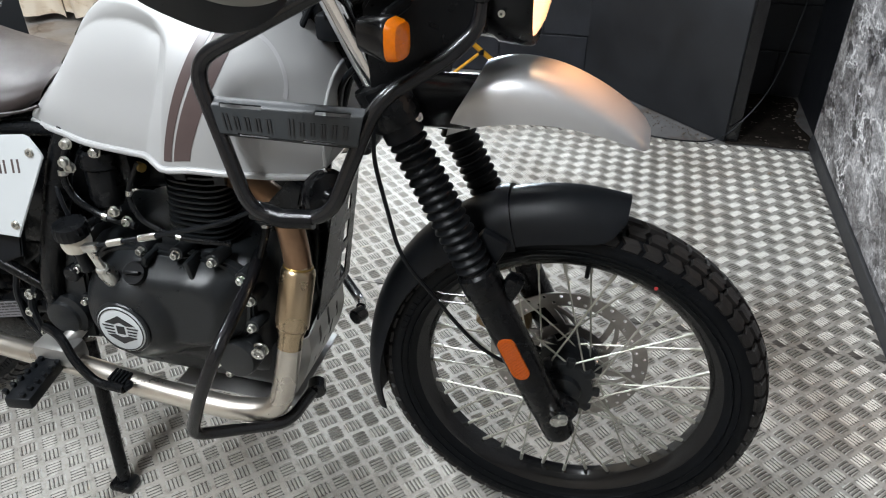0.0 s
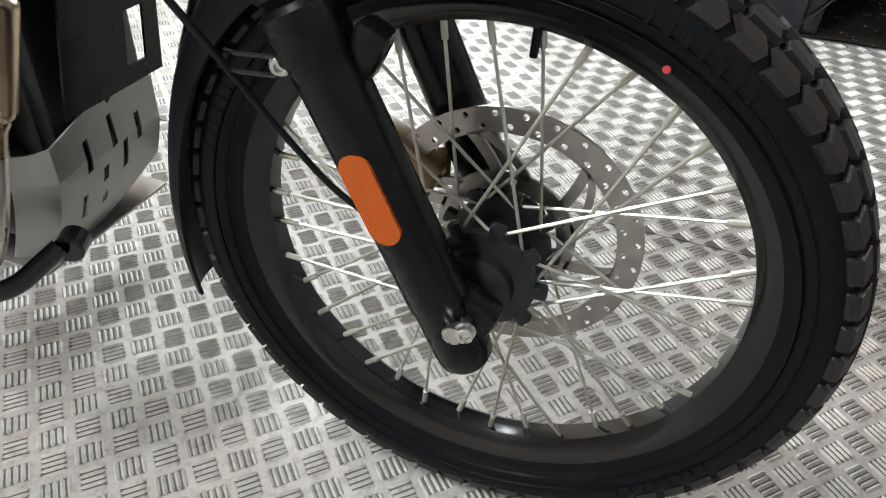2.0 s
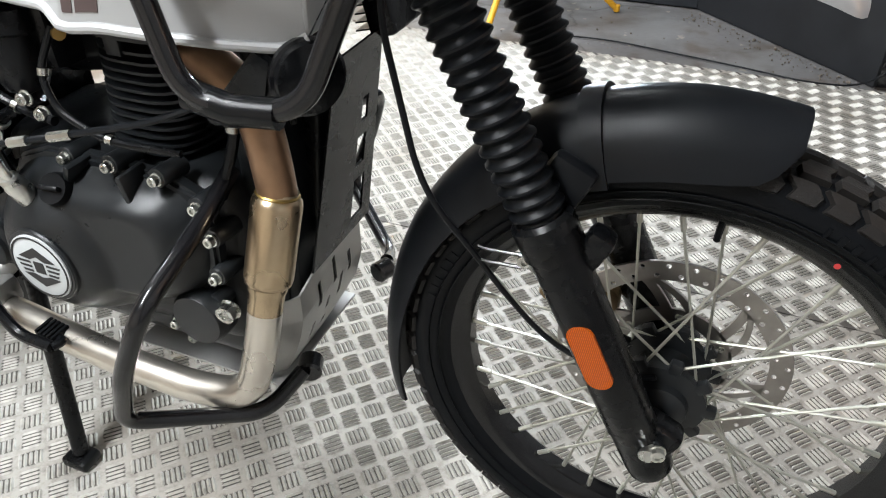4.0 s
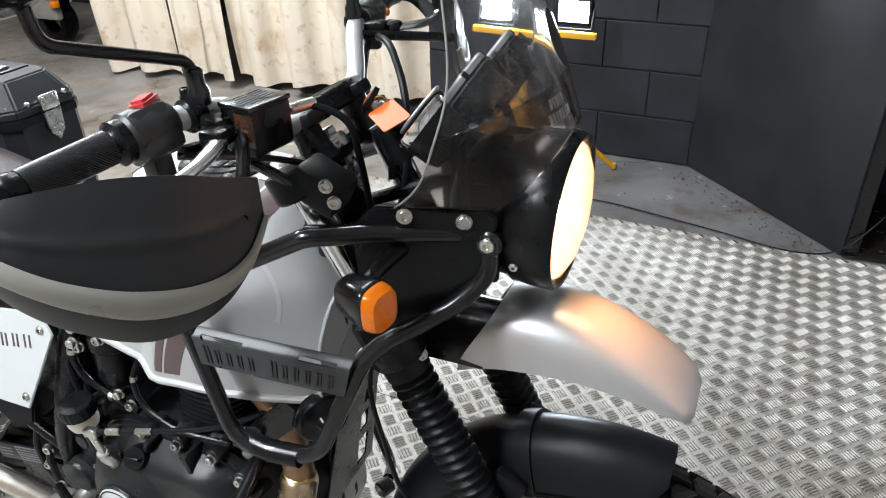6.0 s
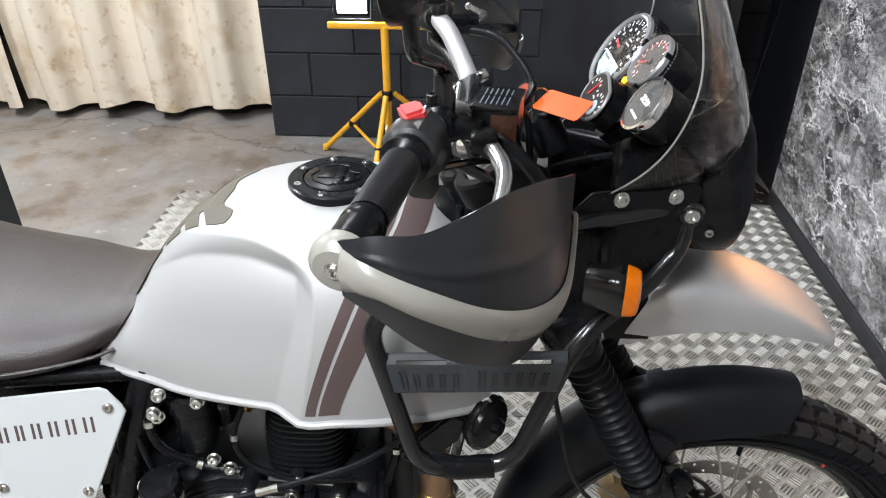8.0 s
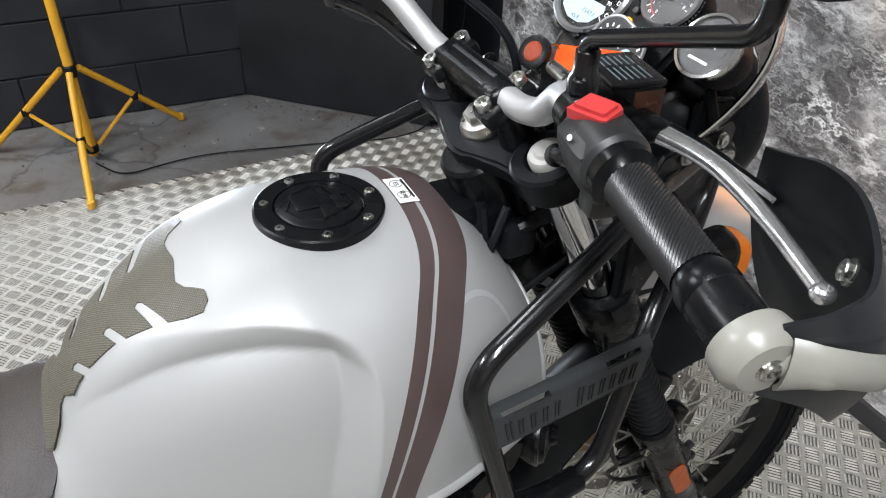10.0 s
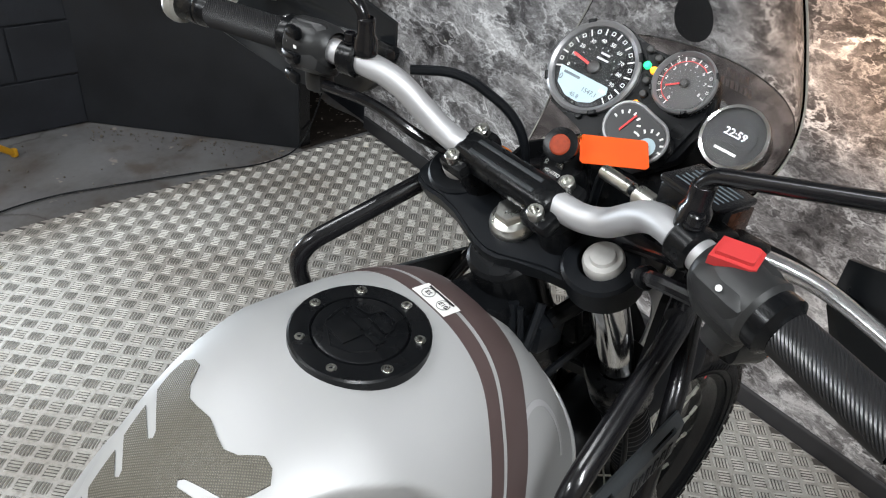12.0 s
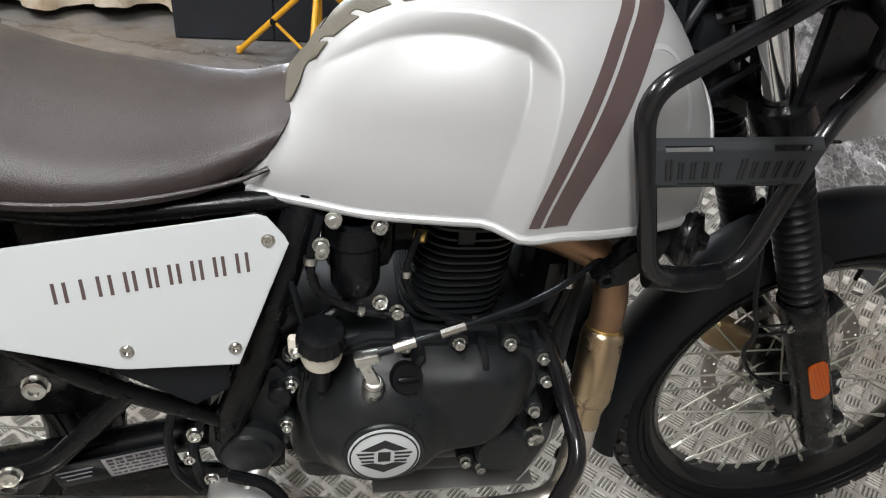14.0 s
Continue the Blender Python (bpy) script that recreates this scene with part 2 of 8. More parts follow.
def concrete_mat():
    """Old painted concrete: bare warm slab, worn cooler paint towards the wall, brown stains, pale chips and a crack."""
    m, nt, b, N, L = node_mat("stained_concrete")
    tc = N("ShaderNodeTexCoord")
    co = tc.outputs["Object"]
    n1 = N("ShaderNodeTexNoise")
    n1.inputs["Scale"].default_value, n1.inputs["Detail"].default_value = 1.6, 10
    L(co, n1.inputs["Vector"])
    r1 = ramp(N, [(0.3, (0.130, 0.112, 0.096)), (0.5, (0.205, 0.182, 0.160)), (0.7, (0.27, 0.245, 0.218))])
    L(n1.outputs[0], r1.inputs[0])
    c, n5 = stained(N, L, co, r1.outputs[0], 5.5, 8, [(0.36, (0.62, 0.50, 0.40)), (0.47, (0.95, 0.93, 0.90)), (0.58, (1, 1, 1)), (0.70, (1.0, 1.0, 1.0))], 0.8)
    c, n2 = stained(N, L, co, c, 35, 6, [(0.30, (0.62, 0.58, 0.55)), (0.52, (1, 1, 1))], 0.35)
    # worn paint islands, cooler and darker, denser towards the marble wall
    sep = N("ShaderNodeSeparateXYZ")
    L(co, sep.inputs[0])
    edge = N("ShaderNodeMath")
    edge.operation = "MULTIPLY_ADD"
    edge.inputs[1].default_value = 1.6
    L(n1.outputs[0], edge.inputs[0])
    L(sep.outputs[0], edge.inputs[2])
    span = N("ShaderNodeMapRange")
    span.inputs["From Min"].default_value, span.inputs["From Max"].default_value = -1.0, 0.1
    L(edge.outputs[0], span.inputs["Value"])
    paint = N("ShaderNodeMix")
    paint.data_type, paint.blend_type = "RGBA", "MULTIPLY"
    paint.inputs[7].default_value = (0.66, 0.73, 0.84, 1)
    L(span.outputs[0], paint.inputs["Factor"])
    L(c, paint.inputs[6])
    worn = N("ShaderNodeTexNoise")
    worn.inputs["Scale"].default_value, worn.inputs["Detail"].default_value, worn.inputs["Distortion"].default_value = 2.3, 9, 0.6
    L(co, worn.inputs["Vector"])
    wr = ramp(N, [(0.49, (0, 0, 0)), (0.57, (0.42, 0.42, 0.42)), (0.72, (0.62, 0.62, 0.62))])
    L(worn.outputs[0], wr.inputs[0])
    film = N("ShaderNodeMix")
    film.data_type = "RGBA"
    film.inputs[7].default_value = (0.200, 0.202, 0.203, 1)
    L(wr.outputs[0], film.inputs["Factor"])
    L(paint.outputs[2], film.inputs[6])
    # pale chips
    chip = N("ShaderNodeTexNoise")
    chip.inputs["Scale"].default_value, chip.inputs["Detail"].default_value = 11, 7
    L(co, chip.inputs["Vector"])
    cr_ = ramp(N, [(0.66, (0, 0, 0)), (0.69, (0.7, 0.7, 0.7))])
    L(chip.outputs[0], cr_.inputs[0])
    chips = N("ShaderNodeMix")
    chips.data_type = "RGBA"
    chips.inputs[7].default_value = (0.34, 0.30, 0.255, 1)
    L(cr_.outputs[0], chips.inputs["Factor"])
    L(film.outputs[2], chips.inputs[6])
    # hairline cracks
    warp = N("ShaderNodeVectorMath")
    warp.operation = "MULTIPLY_ADD"
    L(n5.outputs["Color"], warp.inputs[0])
    warp.inputs[1].default_value = (0.25, 0.25, 0)
    L(co, warp.inputs[2])
    vor = N("ShaderNodeTexVoronoi")
    vor.feature = "DISTANCE_TO_EDGE"
    vor.inputs["Scale"].default_value = 0.62
    L(warp.outputs[0], vor.inputs["Vector"])
    vr = ramp(N, [(0.0, (0.42, 0.40, 0.38)), (0.007, (1, 1, 1))])
    L(vor.outputs["Distance"], vr.inputs[0])
    crack = N("ShaderNodeMix")
    crack.data_type, crack.blend_type = "RGBA", "MULTIPLY"
    crack.inputs["Factor"].default_value = 0.8
    L(chips.outputs[2], crack.inputs[6])
    L(vr.outputs[0], crack.inputs[7])
    L(crack.outputs[2], b.inputs["Base Color"])
    rg_ = N("ShaderNodeMapRange")
    rg_.inputs["To Min"].default_value, rg_.inputs["To Max"].default_value = 0.62, 0.36
    L(wr.outputs[0], rg_.inputs["Value"])
    L(rg_.outputs[0], b.inputs["Roughness"])
    bp = N("ShaderNodeBump")
    bp.inputs["Strength"].default_value, bp.inputs["Distance"].default_value = 0.3, 0.004
    L(n2.outputs[0], bp.inputs["Height"])
    L(bp.outputs[0], b.inputs["Normal"])
    return m


def weave_mat(name, color, size, rough=0.6, depth=0.6):
    """A fine diamond knurl: two crossed wave patterns."""
    m, nt, b, N, L = node_mat(name)
    tc = N("ShaderNodeTexCoord")
    hs = []
    for k in (1, -1):
        mp = N("ShaderNodeMapping")
        mp.inputs["Rotation"].default_value = (0, 0.35, k * radians(45))
        L(tc.outputs["Object"], mp.inputs[0])
        w = N("ShaderNodeTexWave")
        w.inputs["Scale"].default_value = size
        L(mp.outputs[0], w.inputs["Vector"])
        hs.append(w)
    mul = N("ShaderNodeMath")
    mul.operation = "MULTIPLY"
    L(hs[0].outputs["Fac"], mul.inputs[0])
    L(hs[1].outputs["Fac"], mul.inputs[1])
    rp = ramp(N, [(0.0, tuple(c * 0.45 for c in color)), (0.7, color)])
    L(mul.outputs[0], rp.inputs[0])
    L(rp.outputs[0], b.inputs["Base Color"])
    b.inputs["Roughness"].default_value = rough
    bp = N("ShaderNodeBump")
    bp.inputs["Strength"].default_value, bp.inputs["Distance"].default_value = depth, 0.001
    L(mul.outputs[0], bp.inputs["Height"])
    L(bp.outputs[0], b.inputs["Normal"])
    return m


MARBLE, CONCRETE = marble_mat(), concrete_mat()
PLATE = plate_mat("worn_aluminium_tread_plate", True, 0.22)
PLATEBAR = plate_mat("worn_aluminium_raised_bar", False, 0.35)
BLACKWALL = mat("black_wall_paint", (0.0200, 0.0218, 0.0270), 0.5, var=0.35, scale=9, bump=0.35, bscale=70, spec=0.32)
BOARD = mat("black_board_paint", (0.0150, 0.0162, 0.0190), 0.42, var=0.45, scale=6, bump=0.1, bscale=40, grime=0.06, spec=0.32)
CANVAS = canvas_mat()
WALLPAINT = mat("cream_wall_paint", (0.55, 0.49, 0.42), 0.8, var=0.08, scale=3, bump=0.1)
CEILPAINT = mat("white_ceiling_paint", (0.6, 0.6, 0.58), 0.85, var=0.06, scale=3)
KERB = mat("dark_grey_edging", (0.022, 0.022, 0.024), 0.5, var=0.35, scale=15, bump=0.1)
PEARL = mat("pearl_white_paint", (0.375, 0.377, 0.376), 0.50, metal=0.26, var=0.01, scale=3, coat=0.08, grime=-0.07)
SILVER = mat("silver_satin_paint", (0.48, 0.48, 0.485), 0.38, metal=0.65, var=0.02, scale=4, grime=-0.06)
PANELWHITE = mat("white_panel_paint", (0.53, 0.555, 0.565), 0.42, metal=0.18, var=0.02, scale=5, coat=0.1, grime=-0.05)
BROWN = mat("brown_stripe_decal", (0.075, 0.052, 0.050), 0.38, var=0.08, scale=30)
PALEBAND = mat("pale_grey_decal", (0.45, 0.45, 0.46), 0.35, metal=0.25, var=0.04)
PAD = weave_mat("olive_rubber_pad", (0.155, 0.143, 0.112), 150, 0.42, 0.6)
GRIP = weave_mat("knurled_rubber", (0.024, 0.024, 0.026), 170, 0.40, 1.0)
RUBBER = mat("tyre_rubber", (0.0030, 0.0036, 0.0046), 0.36, var=0.35, scale=60, bump=0.25, bscale=600, spec=0.12)
TREADMAT = mat("dusty_tread_rubber", (0.0130, 0.0116, 0.0108), 0.50, var=0.45, scale=50, bump=0.3, bscale=500, spec=0.28)
SATIN = mat("satin_black_plastic", (0.0043, 0.0047, 0.0054), 0.27, var=0.18, scale=40, bump=0.04, bscale=900, spec=0.20)
MATTE = mat("matt_dark_plastic", (0.0064, 0.0074, 0.0090), 0.36, var=0.15, scale=40, bump=0.08, bscale=1200, spec=0.18)
GLOSS = mat("gloss_black_enamel", (0.006, 0.006, 0.007), 0.18, var=0.2, scale=30, coat=0.25, spec=0.35)
ENGINE = mat("black_engine_casting", (0.0095, 0.0108, 0.0120), 0.33, var=0.25, scale=60, bump=0.15, bscale=1500, spec=0.34)
GREYPLATE = mat("slate_grey_plate", (0.022, 0.0255, 0.028), 0.45, var=0.15, scale=40, bump=0.08)
RIM = mat("black_rim_enamel", (0.004, 0.004, 0.0045), 0.17, var=0.2, scale=30, spec=0.45)
KNURL = mat("knurled_rubber", (0.016, 0.016, 0.017), 0.34, var=0.1, scale=60, spec=0.5)
PODGREY = mat("charcoal_switch_plastic", (0.019, 0.0195, 0.020), 0.40, var=0.1, scale=50, bump=0.1, bscale=1500, spec=0.4)
CAPSILVER = mat("cast_silver_cap", (0.52, 0.51, 0.49), 0.40, metal=0.3, var=0.12, scale=120)
SMOKE = clear("smoked_grey_acrylic", (0.45, 0.41, 0.40), 0.08, 1.28)
GUARD = mat("slate_satin_plastic", (0.0115, 0.013, 0.0148), 0.33, var=0.12, scale=40, bump=0.06, bscale=1200, spec=0.4)
LETTER = mat("dark_letters", (0.012, 0.012, 0.013), 0.5)
SEAT = mat("dark_brown_vinyl", (0.0235, 0.0170, 0.0164), 0.38, var=0.12, scale=50, bump=0.35, bscale=700, spec=0.48)
CHROME = mat("chrome", (0.78, 0.78, 0.78), 0.08, metal=1, var=0.02)
STEEL = mat("zinc_steel", (0.58, 0.58, 0.55), 0.28, metal=1, var=0.2, scale=80)
LABELGREY = mat("silver_label_film", (0.17, 0.165, 0.18), 0.35, var=0.1, scale=60)
FROST = clear("frosted_print", (0.86, 0.86, 0.88), 0.45, 1.25)
LEVER = mat("polished_lever_alloy", (0.74, 0.74, 0.75), 0.22, metal=0.92, var=0.06, scale=60)
SPOKE = mat("zinc_spoke", (0.46, 0.455, 0.40), 0.40, metal=0.72, var=0.15, scale=60)
DISC = mat("brushed_disc_steel", (0.36, 0.34, 0.32), 0.34, metal=1, var=0.22, scale=40, bump=0.1, bscale=900)
ALU = mat("satin_aluminium", (0.52, 0.52, 0.53), 0.54, metal=0.70, var=0.05, scale=60)
SKID = mat("brushed_skid_aluminium", (0.36, 0.355, 0.34), 0.42, metal=0.8, var=0.18, scale=20, bump=0.06)
EXHAUST = mat("heat_tinted_steel", (0.46, 0.36, 0.24), 0.26, metal=1, var=0.30, scale=16)
EXHAUST_PALE = mat("pale_steel_pipe", (0.62, 0.58, 0.52), 0.30, metal=0.95, var=0.18, scale=18)
RUSTY = mat("browned_header_steel", (0.27, 0.165, 0.10), 0.36, metal=0.9, var=0.35, scale=25)
GUARDGREY = mat("pale_grey_plastic", (0.235, 0.228, 0.205), 0.32, var=0.08, scale=20, coat=0.2)
ORANGE_LENS = mat("amber_lens", (0.72, 0.165, 0.0), 0.12, var=0.12, scale=160, coat=0.15, bump=0.10, bscale=420, spec=0.35)
REFLECTOR = weave_mat("orange_reflector", (0.80, 0.135, 0.0), 210, 0.14, 0.8)
TAG = mat("orange_card", (0.95, 0.10, 0.012), 0.4, var=0.04)
REDPLASTIC = mat("red_plastic", (0.48, 0.040, 0.040), 0.36, var=0.06)
YELLOW = mat("yellow_tripod_paint", (0.72, 0.36, 0.02), 0.38, var=0.12, scale=25)
WHITE = mat("white_print", (0.78, 0.78, 0.76), 0.5, var=0.03)
DIALBLACK = mat("black_dial", (0.010, 0.010, 0.011), 0.35, var=0.05)
DIALGREY = mat("grey_dial", (0.032, 0.031, 0.030), 0.4, var=0.05)
REDPRINT = mat("red_print", (0.7, 0.03, 0.03), 0.45, var=0.03)
LCD = mat("lit_lcd", (0.30, 0.40, 0.44), 0.3, var=0.03, emit=0.45)
GREENLED = mat("green_light", (0.02, 0.75, 0.25), 0.3, emit=2.0)
AMBERLED = mat("amber_light", (1.0, 0.38, 0.02), 0.3, emit=2.0)
SCREENLED = mat("white_light_digits", (0.9, 0.93, 1.0), 0.3, emit=1.6)
HEADGLOW = mat("lit_headlight_bowl", (1.0, 0.72, 0.42), 0.3, var=0.3, scale=18, emit=1.15)
HEADRIM = mat("lit_headlight_edge", (1.0, 0.50, 0.24), 0.25, var=0.3, scale=24, emit=0.55)
FLOODGLOW = mat("lit_flood_panel", (0.85, 0.93, 1.0), 0.3, emit=28.0)
TUBEGLOW = mat("lit_batten_diffuser", (0.93, 0.97, 1.0), 0.3, emit=9.0)
MIRROR = mat("mirror_glass", (0.85, 0.86, 0.86), 0.02, metal=1, var=0.0)
TINT = clear("smoked_acrylic", (0.80, 0.79, 0.785), 0.03, 1.35)
LENSGLASS = clear("clear_gauge_glass", (0.97, 0.97, 0.97), 0.02, 1.3)
BONE = mat("off_white_plastic", (0.66, 0.62, 0.53), 0.4, var=0.1)
BRASS = mat("brass", (0.6, 0.42, 0.15), 0.3, metal=1)
SHADED_DIRT = mat("shaded_dirt", (0.022, 0.018, 0.015), 0.9, var=0.6, scale=30, bump=0.8, bscale=60, spec=0.1)
DIRT = mat("crumbled_debris", (0.15, 0.128, 0.108), 0.9, var=0.4, scale=60, bump=0.5, bscale=90)

# ---- mesh helpers ----


def bm_new():
    return bmesh.new()


def add_box(bm, c, s, bevel=0.0, rot=None, seg=2):
    m = Matrix.Translation(c) @ (rot.to_4x4() if rot else Matrix()) @ Matrix.Diagonal((*s, 1))
    r = bmesh.ops.create_cube(bm, size=1, matrix=m)
    if bevel:
        edges = list({e for v in r["verts"] for e in v.link_edges})
        bmesh.ops.bevel(bm, geom=edges, offset=bevel, segments=seg, affect="EDGES", profile=0.5)
    return bm


def turn_to(d):
    return Vector(d).to_track_quat("Z", "Y").to_matrix()


def lathe(bm, profile, origin, axis, segs=24, cap=False):
    """Turns (radius, height) pairs about an axis."""
    rot, o = turn_to(axis), Vector(origin)
    rings = []
    for r, h in profile:
        if r < 1e-6:
            rings.append([bm.verts.new(o + rot @ Vector((0, 0, h)))])
        else:
            rings.append([bm.verts.new(o + rot @ Vector((r * math.cos(a), r * math.sin(a), h))) for a in [2 * math.pi * i / segs for i in range(segs)]])
    for a, b in zip(rings, rings[1:]):
        for i in range(segs):
            j = (i + 1) % segs
            if len(a) == 1 and len(b) == 1:
                continue
            if len(a) == 1:
                bm.faces.new((a[0], b[i], b[j]))
            elif len(b) == 1:
                bm.faces.new((a[i], a[j], b[0]))
            else:
                bm.faces.new((a[i], a[j], b[j], b[i]))
    return bm


def add_cyl(bm, p0, p1, r0, r1=None, segs=20, bevel=0.0):
    r1 = r0 if r1 is None else r1
    p0, p1 = Vector(p0), Vector(p1)
    h = (p1 - p0).length
    b = min(bevel, r0 * 0.6, r1 * 0.6, h * 0.4)
    prof = [(0, 0), (r0 - b, 0)] + ([(r0, b)] if b else []) + ([(r1, h - b)] if b else []) + [(r1 - b, h), (0, h)]
    if not b:
        prof = [(0, 0), (r0, 0), (r1, h), (0, h)]
    return lathe(bm, prof, p0, p1 - p0, segs)


def hexbolt(bm, p, axis, r=0.006, h=0.006, segs=6):
    axis = Vector(axis).normalized()
    p = Vector(p)
    lathe(bm, [(0, 0), (r * 1.25, 0), (r * 1.25, 0.0015), (r, 0.0015), (r, h - 0.001), (r * 0.85, h), (r * 0.5, h), (r * 0.45, h - 0.003), (0, h - 0.003)], p, axis, max(segs, 10))
    return bm


def rounded(pts, bend, n=6):
    """A polyline with its corners rounded."""
    pts = [Vector(p) for p in pts]
    out = [pts[0]]
    for a, b, c in zip(pts, pts[1:], pts[2:]):
        d1, d2 = (a - b), (c - b)
        k = min(bend, d1.length * 0.48, d2.length * 0.48)
        s, e = b + d1.normalized() * k, b + d2.normalized() * k
        for i in range(n + 1):
            t = i / n
            out.append(s * (1 - t) ** 2 + b * 2 * t * (1 - t) + e * t * t)
    out.append(pts[-1])
    return out


def tube(bm, pts, r, bend=0.03, segs=12, closed=False, cap=True, n=6):
    path = rounded(pts, bend, n) if bend and len(pts) > 2 else [Vector(p) for p in pts]
    rr = r if isinstance(r, (list, tuple)) else None
    rings, up = [], None
    for i, p in enumerate(path):
        d = (path[min(i + 1, len(path) - 1)] - path[max(i - 1, 0)]).normalized()
        if up is None:
            up = d.orthogonal().normalized()
        up = (up - d * up.dot(d)).normalized()
        side = d.cross(up)
        q = r if rr is None else rr[0] + (rr[1] - rr[0]) * i / (len(path) - 1)
        rings.append([bm.verts.new(p + (up * math.cos(a) + side * math.sin(a)) * q) for a in [2 * math.pi * k / segs for k in range(segs)]])
    for a, b in zip(rings, rings[1:]):
        for k in range(segs):
            bm.faces.new((a[k], a[(k + 1) % segs], b[(k + 1) % segs], b[k]))
    if cap:
        bm.faces.new(rings[0][::-1])
        bm.faces.new(rings[-1])
    return bm


def prism(bm, poly, m, depth, bevel=0.0):
    """A flat outline in the xy plane of m, with depth along z."""
    vs = [bm.verts.new(m @ Vector((x, y, 0))) for x, y in poly]
    f = bm.faces.new(vs)
    r = bmesh.ops.extrude_face_region(bm, geom=[f])
    top = [v for v in r["geom"] if isinstance(v, bmesh.types.BMVert)]
    off = m.to_3x3() @ Vector((0, 0, depth))
    for v in top:
        v.co += off
    if bevel:
        edges = list({e for v in top for e in v.link_edges if e.other_vert(v) in top})
        bmesh.ops.bevel(bm, geom=edges, offset=bevel, segments=2, affect="EDGES")
    return bm


def sheet(bm, fn, nu, nv, thick=0.0):
    """A surface fn(u, v) over the unit square, given a back at -normal * thick."""
    g = [[bm.verts.new(fn(i / nu, j / nv)) for j in range(nv + 1)] for i in range(nu + 1)]
    faces = [bm.faces.new((g[i][j], g[i + 1][j], g[i + 1][j + 1], g[i][j + 1])) for i in range(nu) for j in range(nv)]
    if thick:
        for f in faces:
            f.normal_update()
        back = []
        for row in g:
            line = []
            for v in row:
                nrm = Vector()
                for f in v.link_faces:
                    nrm += f.normal * f.calc_area()
                line.append((v, v.co - nrm.normalized() * thick if nrm.length > 1e-12 else v.co.copy()))
            back.append(line)
        h = [[bm.verts.new(p) for _, p in line] for line in back]
        for i in range(nu):
            for j in range(nv):
                bm.faces.new((h[i][j + 1], h[i + 1][j + 1], h[i + 1][j], h[i][j]))
        rim = [(i, 0) for i in range(nu)] + [(nu, j) for j in range(nv)] + [(i, nv) for i in range(nu, 0, -1)] + [(0, j) for j in range(nv, 0, -1)]
        for (a, b), (c, d) in zip(rim, rim[1:] + rim[:1]):
            bm.faces.new((g[a][b], h[a][b], h[c][d], g[c][d]))
    return bm


def part(name, bm, material, parent=None, label="", smooth=True, sharp=35.0):
    bmesh.ops.recalc_face_normals(bm, faces=bm.faces)
    me = bpy.data.meshes.new(name)
    bm.to_mesh(me)
    bm.free()
    if smooth:
        me.polygons.foreach_set("use_smooth", [True] * len(me.polygons))
        me.set_sharp_from_angle(angle=radians(sharp))
    me.materials.append(material)
    ob = new(name, me)
    ob.parent = parent
    if label:
        ob["label"] = label
    return ob


def thing(name, label, category, at=(0, 0, 0), group="", kind=""):
    ob = new(name)
    ob.location = at
    ob.empty_display_size = 0.05
    return tagged(ob, label, category, group, kind)


def frame_of(o, x, y):
    """A matrix with its origin at o, its x axis along x and its y axis near y."""
    x = Vector(x).normalized()
    z = x.cross(Vector(y)).normalized()
    y = z.cross(x)
    return Matrix.Translation(o) @ Matrix((x, y, z)).transposed().to_4x4()


def words(text, m, size, material, parent, name="lettering", depth=0.0004, spacing=1.0, align="CENTER"):
    cu = bpy.data.curves.new("t", "FONT")
    cu.body, cu.size, cu.extrude, cu.align_x, cu.align_y, cu.space_character = text, size, depth, align, "CENTER", spacing
    cu.resolution_u = 2
    tmp = bpy.data.objects.new("t", cu)
    scene.collection.objects.link(tmp)
    me = bpy.data.meshes.new_from_object(tmp.evaluated_get(bpy.context.evaluated_depsgraph_get()))
    bpy.data.objects.remove(tmp)
    me.name = name
    me.transform(m)
    me.materials.clear()
    me.materials.append(material)
    ob = new(name, me)
    ob.parent = parent
    return ob


def lerp(a, b, t):
    return a + (b - a) * t


def curve1(keys, x):
    """Smooth interpolation of (x, value) pairs."""
    if x <= keys[0][0]:
        return keys[0][1]
    for (a, va), (b, vb) in zip(keys, keys[1:]):
        if x <= b:
            t = (x - a) / (b - a)
            i = keys.index((a, va))
            pa = keys[i - 1] if i > 0 else (a - (b - a), va - (vb - va))
            pb = keys[i + 2] if i + 2 < len(keys) else (b + (b - a), vb + (vb - va))
            ma, mb = (vb - pa[1]) / (b - pa[0]) * (b - a), (pb[1] - va) / (pb[0] - a) * (b - a)
            return (2 * t**3 - 3 * t**2 + 1) * va + (t**3 - 2 * t**2 + t) * ma + (-2 * t**3 + 3 * t**2) * vb + (t**3 - t**2) * mb
    return keys[-1][1]


def smooth01(t):
    t = min(1, max(0, t))
    return t * t * (3 - 2 * t)


def slot_plate(bm, m, slots, nx=24, nz=26, thick=0.003):
    """A sheet m(u, v) with rectangular openings cut through it."""
    g = [[bm.verts.new(m(i / nx, j / nz)) for j in range(nz + 1)] for i in range(nx + 1)]
    for i in range(nx):
        for j in range(nz):
            cx, cz = (i + 0.5) / nx, (j + 0.5) / nz
            if not any(a < cx < b and c < cz < d for a, b, c, d in slots):
                bm.faces.new((g[i][j], g[i + 1][j], g[i + 1][j + 1], g[i][j + 1]))
    bmesh.ops.delete(bm, geom=[v for v in bm.verts if not v.link_faces], context="VERTS")
    bmesh.ops.recalc_face_normals(bm, faces=bm.faces)
    bmesh.ops.solidify(bm, geom=list(bm.faces), thickness=thick)
    return bm
